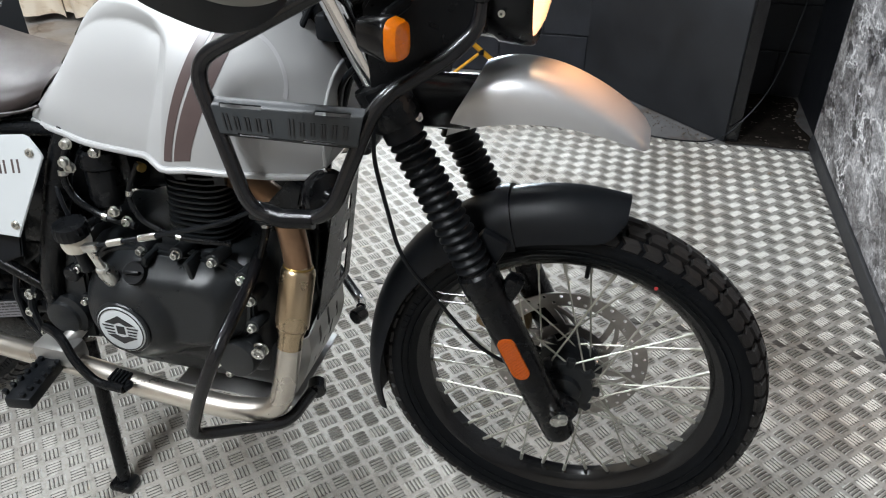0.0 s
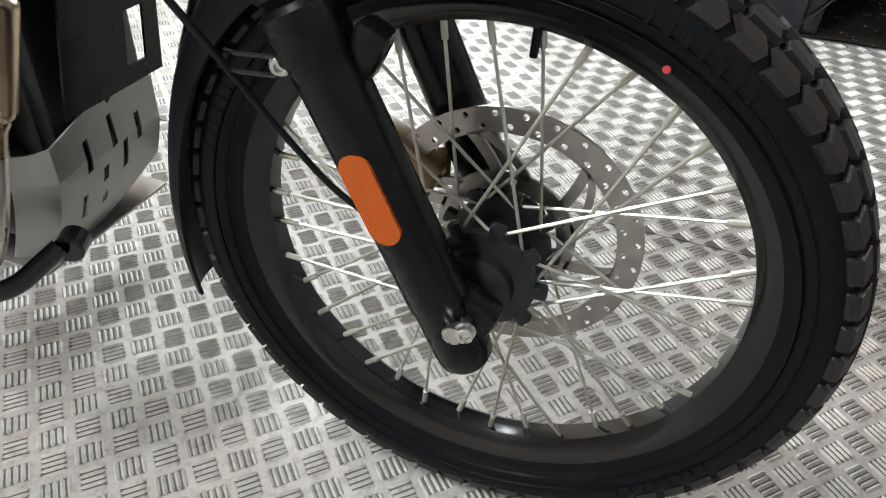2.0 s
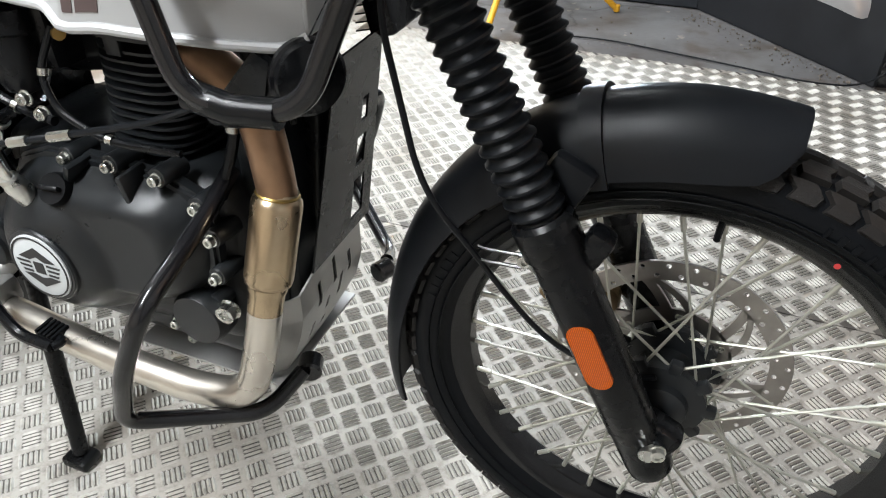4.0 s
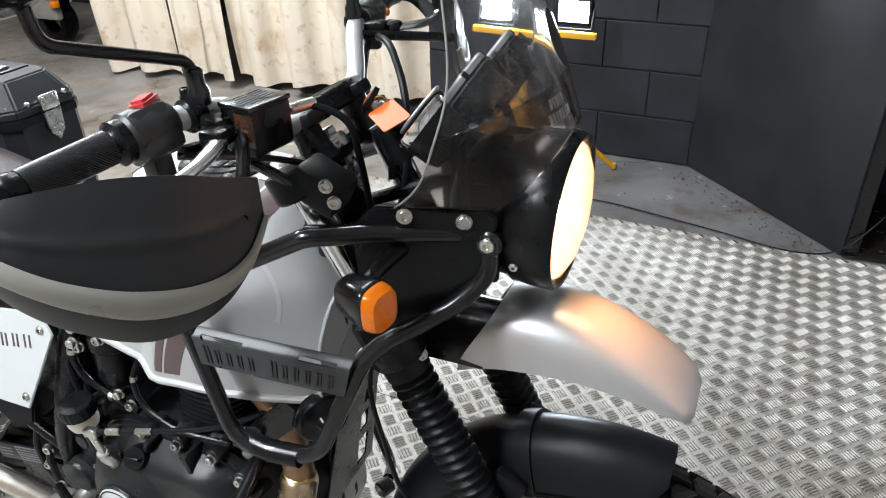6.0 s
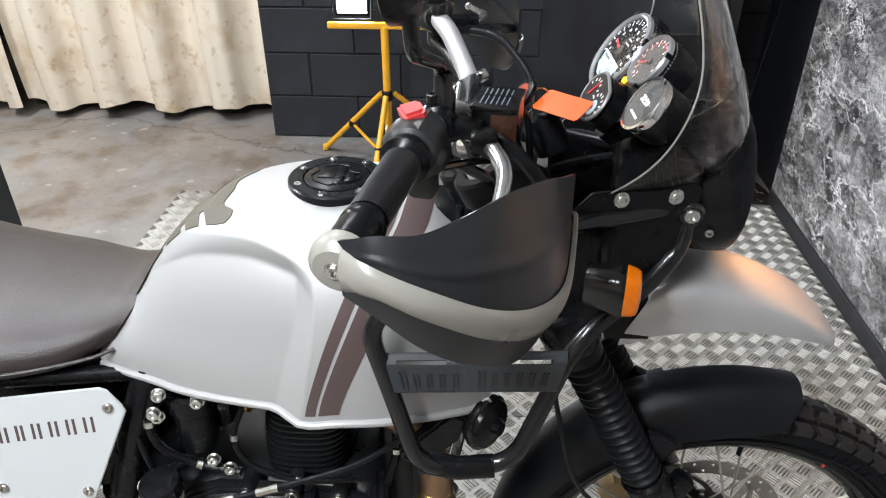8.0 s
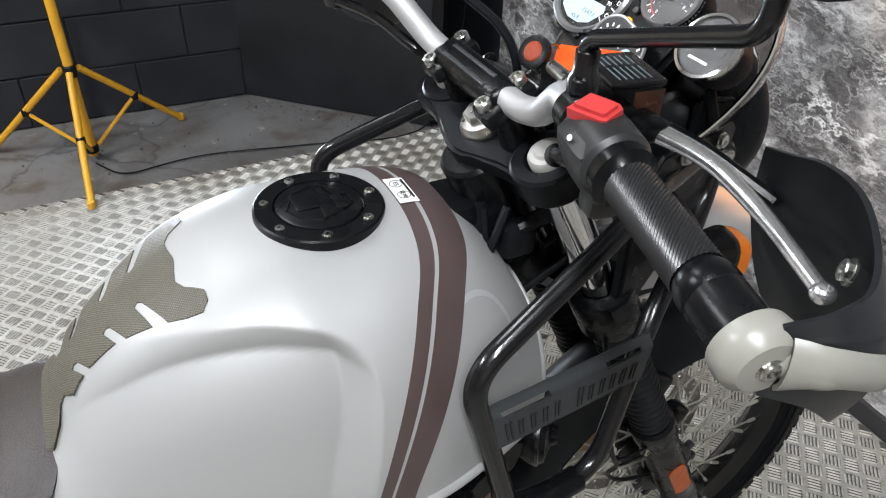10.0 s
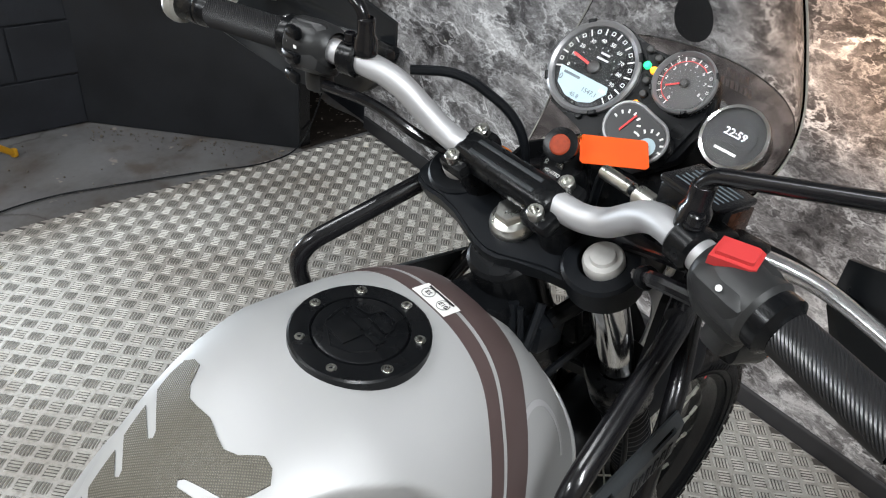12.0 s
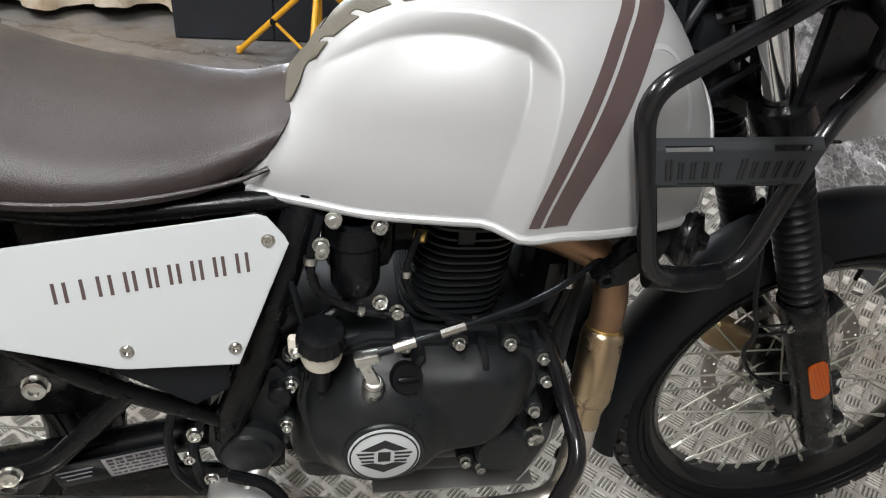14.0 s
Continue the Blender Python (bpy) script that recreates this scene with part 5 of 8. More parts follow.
px1, px2, px3, px4 = panel_xy(c1), panel_xy(c2), (0.0, 0.0), panel_xy(c4)
outline = [(px3[0] - 0.004, px3[1]), (px2[0], px2[1] - 0.004), (px2[0] - 0.004, px2[1] + 0.006), (px1[0] + 0.004, px1[1] - 0.004), (px1[0] - 0.006, px1[1]), (-0.30, px1[1] - 0.010), (-0.34, 0.14), (-0.30, 0.085), (px4[0] - 0.005, px4[1] + 0.003), (px4[0] + 0.008, px4[1])]
for side in (-1, 1):
    S = Matrix.Diagonal((1, -side, 1, 1))
    b = bm_new()
    prism(b, outline, S @ PM @ Matrix.Translation((0, 0, -0.004)), 0.004, 0.0012)
    panel = part("side_panel", b, PANELWHITE, BIKE, "white side panel with dark lettering bars")
    for p in ((-0.903, -0.142, 0.771), (-0.940, -0.207, 0.657), (-1.052, -0.222, 0.668), (-1.19, -0.19, 0.765)):
        x, y = panel_xy(p)
        part("panel_screw", hexbolt(bm_new(), S @ PM @ Vector((x, y, 0)), S.to_3x3() @ pnorm, 0.0062, 0.004), STEEL, panel)
    la, lb_ = panel_xy((-1.118, -0.196, 0.735)), panel_xy((-0.922, -0.166, 0.753))
    widths = (0.015, 0.006, 0.016, 0.012, 0.010, 0.012, 0.012, 0.012, 0.014)
    run_ = sum(widths) + 8 * 0.0112
    xb = 0.0
    for w in widths:
        s_ = (xb + w / 2) / run_
        xb += w + 0.0112
        wide = w * abs(lb_[0] - la[0]) / run_
        for off in ((-0.36, 0.36) if w > 0.008 else (0.0,)):
            bb = add_box(bm_new(), (lerp(la[0], lb_[0], s_) + off * wide, lerp(la[1], lb_[1], s_), 0.0003), (0.0036, 0.023, 0.0006))
            bb.transform(S @ PM)
            part("lettering_bar", bb, BROWN, panel, smooth=False)
    lowp = bm_new()
    prism(lowp, [(-0.01, 0.05), (-0.02, -0.04), (-0.06, -0.055), (-0.135, 0.0), (-0.20, 0.06), (-0.10, 0.08)], S @ PM @ Matrix.Translation((0, 0, -0.03)), 0.012, 0.003)
    part("inner_panel", lowp, MATTE, BIKE, "ribbed black inner panel")
# ---- front rack, guards, lights, screen ----
def flip(p, side):
    """The same place on the right (-1) or left (1) of the machine."""
    return Vector((p[0], p[1] if side < 0 else -p[1], p[2]))


for side in (-1, 1):
    loop = [(-0.215, -0.085, 1.066), (-0.351, -0.160, 1.066), (-0.360, -0.163, 1.064), (-0.536, -0.200, 0.972), (-0.478, -0.212, 0.752), (-0.362, -0.198, 0.752), (-0.293, -0.160, 0.925), (-0.205, -0.105, 0.975), (-0.172, -0.082, 1.010), (-0.169, -0.078, 1.056)]
    if side > 0:
        loop = [(x - 0.006, y - (0.022 if z < 1.0 and x < -0.34 else 0.0), z) for x, y, z in loop]
    bar = bm_new()
    tube(bar, [flip(p, side) for p in loop], 0.0112, 0.040, 16, n=8)
    rack = part("crash_bar", bar, GLOSS, BIKE, "gloss black tubular front crash bar")
    tab = bm_new()
    add_cyl(tab, flip((-0.169, -0.064, 1.058), side), flip((-0.169, -0.092, 1.058), side), 0.016, segs=20, bevel=0.003)
    tube(tab, [flip((-0.178, -0.078, 1.064), side), flip((-0.36, -0.157, 1.067), side)], 0.0105, 0, 14)
    part("bar_tab", tab, GLOSS, rack)
    part("tab_bolt", hexbolt(bm_new(), flip((-0.169, -0.090, 1.058), side), (0, side, 0), 0.009, 0.006), STEEL, rack)
    # name plate with plain raised bars in place of letters
    TLc, TRc, BLc, BRc = (flip(p, side) for p in ((-0.520, -0.206, 0.927), (-0.303, -0.179, 0.919), (-0.507, -0.211, 0.872), (-0.316, -0.184, 0.860)))

    def plate_fn(u, v, lift=0.0):
        p = BLc.lerp(BRc, u).lerp(TLc.lerp(TRc, u), v)
        edge = 0.010 * (smooth01((v - 0.82) / 0.18) + smooth01((0.14 - v) / 0.14))
        return p + Vector((0.12, side, 0.05)).normalized() * (0.004 - edge + lift)

    pl = slot_plate(bm_new(), plate_fn, [(0.08, 0.34, 0.80, 0.88), (0.70, 0.92, 0.80, 0.88), (0.14, 0.38, 0.10, 0.17), (0.62, 0.84, 0.10, 0.17)], 26, 28)
    plate = part("name_plate", pl, GREYPLATE, rack, "slate grey metal plate with dark letter bars", sharp=30)
    for k in range(12):
        if k == 5:
            continue
        u0 = lerp(0.075, 0.885, k / 11.0)
        hw = 0.024 if k in (0, 6) else 0.020
        v0, v1 = (0.24, 0.66) if k in (0, 6) else (0.27, 0.60)
        for ua in (u0, u0 + 1.15 * hw):
            part("letter_bar", sheet(bm_new(), lambda u, v: plate_fn(lerp(ua, ua + 0.55 * hw, u), lerp(v0, v1, v), 0.0014), 1, 1, 0.0012), LETTER, plate, smooth=False)
    br = bm_new()
    tube(br, [flip((-0.478, -0.205, 0.756), side), flip((-0.43, -0.205, 0.748), side), flip((-0.385, -0.20, 0.750), side)], 0.0150, 0, 14)
    part("lower_clamp", br, SATIN, rack)
    # side cowl under the headlamp
    cowl = bm_new()
    cm = frame_of(flip((-0.32, -0.118, 0.95), side), flip((-0.17, -0.072, 0.95), side) - flip((-0.32, -0.118, 0.95), side), (0, 0, 1))
    prism(cowl, [(0.005, -0.025), (0.035, -0.045), (0.10, 0.01), (0.150, 0.045), (0.155, 0.115), (0.02, 0.120), (0.0, 0.09)], cm, 0.012 * (1 if side < 0 else -1), 0.004)
    part("side_cowl", cowl, SATIN, BIKE, "black plastic cowl below the headlamp")
    # indicator
    ind = bm_new()
    ic = Vector(flip((-0.264, -0.192, 1.022), side))
    ax = Vector((0.97, 0.20 * side, -0.06)).normalized()

    def lampring(r, k, seg=24):
        return [(0.0265 * r * math.copysign(abs(math.cos(a)) ** 0.62, math.cos(a)), 0.0225 * r * math.copysign(abs(math.sin(a)) ** 0.62, math.sin(a))) for a in [2 * math.pi * i / seg for i in range(seg)]]

    def loft(bm, levels):
        zax, yax = ax, Vector((0, 0, 1))
        xax = yax.cross(zax).normalized()
        rings = [[bm.verts.new(ic + zax * h + yax * p + xax * q) for p, q in lampring(r, 0)] for r, h in levels]
        for a, b in zip(rings, rings[1:]):
            for i in range(len(a)):
                j = (i + 1) % len(a)
                bm.faces.new((a[i], a[j], b[j], b[i]))
        bm.faces.new(rings[0])
        bm.faces.new(rings[-1])

    loft(ind, [(0.55, -0.034), (0.74, -0.033), (0.80, -0.030), (0.92, -0.010), (1.03, 0.002), (1.03, 0.007), (0.99, 0.009)])
    indicator = part("front_indicator", ind, GLOSS, BIKE, "black indicator with amber lens")
    lens = bm_new()
    loft(lens, [(0.99, 0.0065), (0.99, 0.010), (0.93, 0.019), (0.84, 0.0235), (0.62, 0.0255), (0.3, 0.0262)])
    lens_ob = part("lens", lens, ORANGE_LENS, indicator, "ribbed amber lens")
    for k in range(-3, 4):
        part("lens_rib", tube(bm_new(), [ic + ax * (0.0252 - 0.0004 * abs(k)) + Vector((0, 0, 0.0052 * k)) + Vector((-ax.y, ax.x, 0)).normalized() * q for q in (-0.012, 0.012)], 0.0012, 0, 6), ORANGE_LENS, lens_ob)
    part("stem", tube(bm_new(), [ic + Vector((-0.012, -side * 0.008, 0.0)), ic + Vector((-0.010, -side * 0.03, 0.016)), flip((-0.262, -0.10, 1.045), side)], 0.009, 0.015, 10), SATIN, indicator)

# headlamp
HC = Vector((-0.112, 0.012, 1.060))
HA = Vector((1, 0, -0.035)).normalized()
hl = part("headlamp", lathe(bm_new(), [(0.080, -0.008), (0.087, 0.010), (0.0915, 0.011), (0.0945, 0.006), (0.0950, -0.006), (0.0935, -0.040), (0.089, -0.046), (0.088, -0.075), (0.070, -0.110), (0.04, -0.130), (0, -0.132)], HC, HA, 56), SATIN, BIKE, "round black headlamp switched on")
part("reflector_bowl", lathe(bm_new(), [(0.071, -0.018), (0.066, -0.022), (0.055, -0.033), (0.052, -0.029), (0.040, -0.038), (0.037, -0.034), (0.015, -0.046), (0, -0.047)], HC, HA, 48), HEADGLOW, hl, "glowing warm stepped reflector bowl")
part("reflector_edge", lathe(bm_new(), [(0.0835, -0.003), (0.078, -0.010), (0.0765, -0.006), (0.071, -0.018)], HC, HA, 48), HEADRIM, hl, "orange-tinted reflector edge")
lensb = bm_new()
lathe(lensb, [(0.0855, 0.0), (0.078, 0.010), (0.058, 0.019), (0.03, 0.024), (0, 0.0255)], HC, HA, 48)
ll = part("headlamp_glass", lensb, LENSGLASS, hl, "clear domed headlamp glass")
ll.visible_shadow = False
part("lamp_bulb", lathe(bm_new(), [(0, 0.004), (0.008, 0.0), (0.011, -0.01), (0.008, -0.03)], HC, HA, 20), mat("lit_bulb", (1.0, 0.72, 0.42), 0.3, emit=14.0), hl, "bright bulb cap")
part("rim_screw", hexbolt(bm_new(), HC + Vector((-0.03, -0.094, -0.03)), (0, -1, 0), 0.004, 0.003), STEEL, hl)
brk = bm_new()
for side in (-1, 1):
    add_box(brk, HC + Vector((-0.075, side * 0.085, 0.0)), (0.05, 0.012, 0.12), 0.004)
    tube(brk, [flip((-0.19, -0.095, 1.075), side), flip((-0.21, -0.07, 1.16), side), flip((-0.215, -0.04, 1.20), side)], 0.006, 0.02, 8)
    tube(brk, [flip((-0.20, -0.075, 1.06), side), flip((-0.30, -0.07, 1.04), side), flip((-0.40, -0.05, 1.0), side)], 0.010, 0.02, 10)
part("lamp_frame", brk, SATIN, BIKE, "black headlamp support frame")

# screen
def screen_fn(u, v):
    t = (u - 0.5) * 2
    z = lerp(1.072, 1.43, v)
    half = curve1([(1.07, 0.112), (1.12, 0.132), (1.19, 0.146), (1.27, 0.124), (1.35, 0.098), (1.43, 0.070)], z)
    xf = curve1([(1.07, -0.085), (1.15, -0.100), (1.25, -0.140), (1.35, -0.185), (1.43, -0.225)], z)
    sweep = curve1([(1.07, 0.215), (1.12, 0.150), (1.18, 0.100), (1.24, 0.062), (1.33, 0.040), (1.43, 0.024)], z)
    y = half * math.sin(t * 1.3) / math.sin(1.3)
    k = (1 - math.cos(t * 1.3)) / (1 - math.cos(1.3))
    return Vector((xf - sweep * k, y + 0.008, z))


def screen_low(u):
    """The lower rim arches over the round headlamp."""
    y = screen_fn(u, 0.1).y - 0.012
    return max(0.0, (1.062 + math.sqrt(max(0.0, 0.104**2 - y * y)) - 1.072) / 0.358 if abs(y) < 0.104 else 0.0)


def screen_split(u):
    return 0.410 - 0.075 * abs(2 * u - 1) ** 2.2


screen = part("windscreen", sheet(bm_new(), lambda u, v: screen_fn(u, lerp(screen_split(u), 1, v)), 40, 30, 0.003), TINT, BIKE, "lightly smoked clear windscreen", sharp=70)
screen.visible_shadow = False
part("screen_base", sheet(bm_new(), lambda u, v: screen_fn(u, lerp(screen_low(u), screen_split(u) - 0.002, v)), 60, 20, 0.003), SMOKE, screen, "smoked grey lower screen", sharp=70)


def screen_out(u, v, lift):
    e = 0.01
    n = (screen_fn(u + e, v) - screen_fn(u - e, v)).cross(screen_fn(u, v + e) - screen_fn(u, v - e)).normalized()
    return screen_fn(u, v) + (n if n.x > 0 else -n) * lift


for row, (v0, v1, n) in enumerate(((0.350, 0.378, 5), (0.312, 0.340, 7))):
    for k in range(n):
        u0 = 0.40 + (k - n / 2) * 0.017 + 0.03
        part("letter_bar", sheet(bm_new(), lambda u, v: screen_out(lerp(u0, u0 + 0.011, u), lerp(v0, v1, v), 0.0012), 2, 2, 0.0004), FROST, screen)
# a dark oval just off the outer face of the screen
part("dark_oval", sheet(bm_new(), lambda u, v: screen_out(0.595 + 0.068 * u * math.cos(6.2832 * v), 0.50 + 0.085 * u * math.sin(6.2832 * v), 0.0012), 3, 28), LETTER, screen, "dark oval on the windscreen")
for side, u in ((-1, 0.0), (1, 1.0)):
    part("screen_edge", tube(bm_new(), [screen_fn(u, k / 30) for k in range(31)], 0.0011, 0, 6), GUARDGREY, screen)
for side in (-1, 1):
    rail = bm_new()
    rm = frame_of(flip((-0.318, -0.126, 1.068), side), flip((-0.165, -0.082, 1.068), side) - flip((-0.318, -0.126, 1.068), side), (0, 0, 1))
    prism(rail, [(0.0, -0.004), (0.012, 0.014), (0.030, 0.030), (0.150, 0.032), (0.162, 0.022), (0.160, -0.010), (0.02, -0.012)], rm, 0.006 if side < 0 else -0.006, 0.002)
    rl = part("screen_rail", rail, SATIN, BIKE, "black screen mounting rail")
    for p in ((-0.256, -0.116, 1.089), (-0.193, -0.099, 1.086)):
        part("rail_bolt", hexbolt(bm_new(), flip(p, side), (0.3, side, 0.1), 0.0075, 0.006), STEEL, rl)

# instruments
GN = Vector((-0.80, -0.10, 0.59)).normalized()
GX = Vector((0, -1, 0)) - GN * GN.dot(Vector((0, -1, 0)))
GX = GX.normalized()
GY = GN.cross(GX)
cluster = bm_new()
GO = Vector((-0.243, 0.035, 1.192))


def gp(x, y, h=0.0):
    return GO + GX * x + GY * y + GN * h


GM = Matrix.Translation(GO) @ Matrix((GX, GY, GN)).transposed().to_4x4()
prism(cluster, [(-0.085, 0.052), (-0.050, 0.060), (0.0, 0.050), (0.03, 0.052), (0.082, 0.040), (0.094, 0.01), (0.086, -0.040), (0.055, -0.075), (0.005, -0.075), (-0.03, -0.060), (-0.075, -0.050), (-0.098, -0.015)], GM @ Matrix.Translation((0, 0, -0.030)), 0.024, 0.006)
dash = part("instrument_binnacle", cluster, SATIN, BIKE, "black instrument cluster with round dials, ignition on")


def dial(name, centre, r, deep, face, ticks, a0, a1, needle, parent, ring=None):
    o = centre
    pod = bm_new()
    lathe(pod, [(r * 0.9, -deep), (r * 1.03, -deep * 0.6), (r * 1.06, 0.0), (r * 1.04, 0.004)], o, GN, 48)
    base = part(name, pod, SATIN, parent)
    part("bezel", lathe(bm_new(), [(r * 1.055, -0.004), (r * 1.06, 0.006), (r * 1.0, 0.0085), (r * 0.93, 0.006), (r * 0.90, 0.0)], o, GN, 56), ring, base)
    part("dial_face", lathe(bm_new(), [(r * 0.92, 0.0002), (0, 0.0)], o, GN, 48), face, base)
    tk = bm_new()
    for i in range(ticks):
        a = radians(lerp(a0, a1, i / (ticks - 1)))
        c = o + (GX * math.cos(a) + GY * math.sin(a)) * r * 0.82 + GN * 0.0009
        rot = Matrix((GX, GY, GN)).transposed() @ Matrix.Rotation(a, 3, "Z")
        if i % 2 == 0:
            add_box(tk, c, (r * 0.15, r * 0.028, 0.0008), 0, rot)
        else:
            # a small hollow block between two long marks
            for dx, dy, sx, sy in ((0.036, 0, 0.013, 0.075), (-0.036, 0, 0.013, 0.075), (0, 0.037, 0.072, 0.013), (0, -0.037, 0.072, 0.013)):
                add_box(tk, c + rot @ Vector((dx * r, dy * r, 0)), (sx * r, sy * r, 0.0008), 0, rot)
    part("dial_marks", tk, WHITE, base, smooth=False)
    for ang in (35, 125, 215, 305):
        a = radians(ang)
        part("bezel_clip", add_box(bm_new(), o + (GX * math.cos(a) + GY * math.sin(a)) * r * 1.04 + GN * 0.003, (r * 0.12, r * 0.20, 0.010), r * 0.02, Matrix((GX, GY, GN)).transposed() @ Matrix.Rotation(a, 3, "Z")), SATIN, base)
    a = radians(needle)
    nd = bm_new()
    rot = Matrix((GX, GY, GN)).transposed() @ Matrix.Rotation(a, 3, "Z")
    add_box(nd, o + (GX * math.cos(a) + GY * math.sin(a)) * r * 0.30 + GN * 0.003, (r * 0.60, r * 0.055, 0.001), 0, rot)
    part("needle", nd, REDPRINT, base, "red needle")
    part("needle_hub", lathe(bm_new(), [(r * 0.14, 0.0005), (r * 0.14, 0.004), (r * 0.10, 0.0052), (0, 0.0054)], o, GN, 20), DIALGREY, base)
    inner = bm_new()
    for i in range(13):
        a = radians(lerp(a0 - 8, a1 + 8, i / 12))
        add_box(inner, o + (GX * math.cos(a) + GY * math.sin(a)) * r * 0.46 + GN * 0.0008, (r * 0.035, r * 0.016, 0.0006), 0, Matrix((GX, GY, GN)).transposed() @ Matrix.Rotation(a, 3, "Z"))
    part("inner_scale", inner, PALEBAND, base, smooth=False)
    g = part("glass", lathe(bm_new(), [(r * 0.93, 0.0062), (0, 0.0072)], o, GN, 40), LENSGLASS, base)
    g.visible_shadow = False
    return base


def dial_text(txt, o, x, y, size, material, parent):
    words(txt, Matrix.Translation(o + GX * x + GY * y + GN * 0.0010) @ Matrix((GX, GY, GN)).transposed().to_4x4(), size, material, parent, "numeral", 0.0002)


BEZEL = mat("satin_grey_bezel", (0.30, 0.30, 0.305), 0.30, metal=0.55)
G1 = Vector((-0.240, 0.084, 1.193))
sp = dial("speedometer", G1, 0.0505, 0.045, DIALBLACK, 21, 200, -40, 170, dash, BEZEL)
for i, txt in enumerate(("0", "10", "20", "30", "40", "50", "60", "70", "80", "90", "100")):
    a = radians(lerp(196, -38, i / 10))
    dial_text(txt, G1, 0.0308 * math.cos(a), 0.0308 * math.sin(a), 0.0064, WHITE, sp)
lcd = bm_new()
prism(lcd, [(-0.037, -0.012), (-0.029, -0.031), (-0.012, -0.040), (0.006, -0.0405), (0.020, -0.035), (0.031, -0.019), (0.028, -0.012)], Matrix.Translation(G1) @ Matrix((GX, GY, GN)).transposed().to_4x4() @ Matrix.Translation((0, 0, 0.0006)), 0.0006)
part("lcd", lcd, LCD, sp, "lit pale blue display")
LCDINK = mat("lcd_ink", (0.10, 0.13, 0.15), 0.5)
for txt, x, y, s in (("0", -0.029, -0.024, 0.010), ("1547.1", 0.012, -0.026, 0.0075), ("45.8", -0.002, -0.036, 0.007)):
    dial_text(txt, G1 + GN * 0.0008, x, y, s, LCDINK, sp)
inkb = bm_new()
add_box(inkb, G1 + GX * -0.018 + GY * -0.017 + GN * 0.0014, (0.022, 0.003, 0.0003), 0, Matrix((GX, GY, GN)).transposed())
part("lcd_bar", inkb, LCDINK, sp)
brand = bm_new()
for k, w in enumerate((0.012, 0.015)):
    add_box(brand, G1 + GX * 0.004 + GY * (0.018 - 0.006 * k) + GN * 0.001, (w, 0.0022, 0.0003), 0, Matrix((GX, GY, GN)).transposed())
part("name_bar", brand, PALEBAND, sp)
G2 = Vector((-0.223, -0.018, 1.212))
ta = dial("tachometer", G2, 0.0312, 0.04, DIALGREY, 17, 255, -15, 212, dash, BEZEL)
for i in range(9):
    a = radians(lerp(253, -13, i / 8))
    dial_text(str(i), G2, 0.0200 * math.cos(a), 0.0200 * math.sin(a), 0.0052, WHITE, ta)
rr = bm_new()
for i in range(16):
    a = radians(lerp(252, 60, i / 15))
    add_box(rr, G2 + (GX * math.cos(a) + GY * math.sin(a)) * 0.0232 + GN * 0.0009, (0.0008, 0.005, 0.0003), 0, Matrix((GX, GY, GN)).transposed() @ Matrix.Rotation(a, 3, "Z"))
part("red_arc", rr, REDPRINT, ta)
G3 = Vector((-0.280, -0.014, 1.169))
fg = bm_new()


def pill(L, r, n=14):
    return [(L * (1 if math.cos(a) > 0 else -1) + r * math.cos(a), r * math.sin(a)) for a in [2 * math.pi * k / (2 * n) + 0.001 for k in range(2 * n)]]


F3 = Matrix.Translation(G3) @ Matrix((GX, GY, GN)).transposed().to_4x4() @ Matrix.Rotation(radians(-12), 4, "Z")
prism(fg, pill(0.0125, 0.0240), F3 @ Matrix.Translation((0, 0, -0.022)), 0.0225, 0.003)
fu = part("fuel_gauge", fg, SATIN, dash, "twin fuel gauge and compass dial")
fg = bm_new()
prism(fg, pill(0.0125, 0.0215), F3 @ Matrix.Translation((0, 0, 0.0035)), 0.0012)
part("dial_face", fg, DIALBLACK, fu)
fr_ = pill(0.0125, 0.0236)
part("bezel", tube(bm_new(), [F3 @ Vector((x, y, 0.003)) for x, y in fr_ + fr_[:1]], 0.0022, 0, 8), BEZEL, fu)
lathe(bmc := bm_new(), [(0.0095, 0.0058), (0, 0.006)], F3 @ Vector((0.021, -0.004, 0)), GN, 24)
part("compass_display", bmc, LCD, fu)
words("N", F3 @ Matrix.Translation((0.021, -0.004, 0.0065)), 0.007, LCDINK, fu, "compass_letter", 0.0002)
fm = bm_new()
for cx in (-0.013, 0.020):
    for i in range(7):
        a = radians(lerp(170, 10, i / 6))
        add_box(fm, F3 @ Vector((cx + 0.0150 * math.cos(a), -0.003 + 0.0160 * math.sin(a), 0.0052)), (0.004, 0.002, 0.0004), 0, F3.to_3x3() @ Matrix.Rotation(a, 3, "Z"))
part("dial_marks", fm, WHITE, fu)
fn = bm_new()
add_box(fn, F3 @ Vector((-0.012, 0.002, 0.0056)), (0.002, 0.022, 0.0008), 0, F3.to_3x3() @ Matrix.Rotation(-0.15, 3, "Z"))
part("needle", fn, REDPRINT, fu, "red needle")
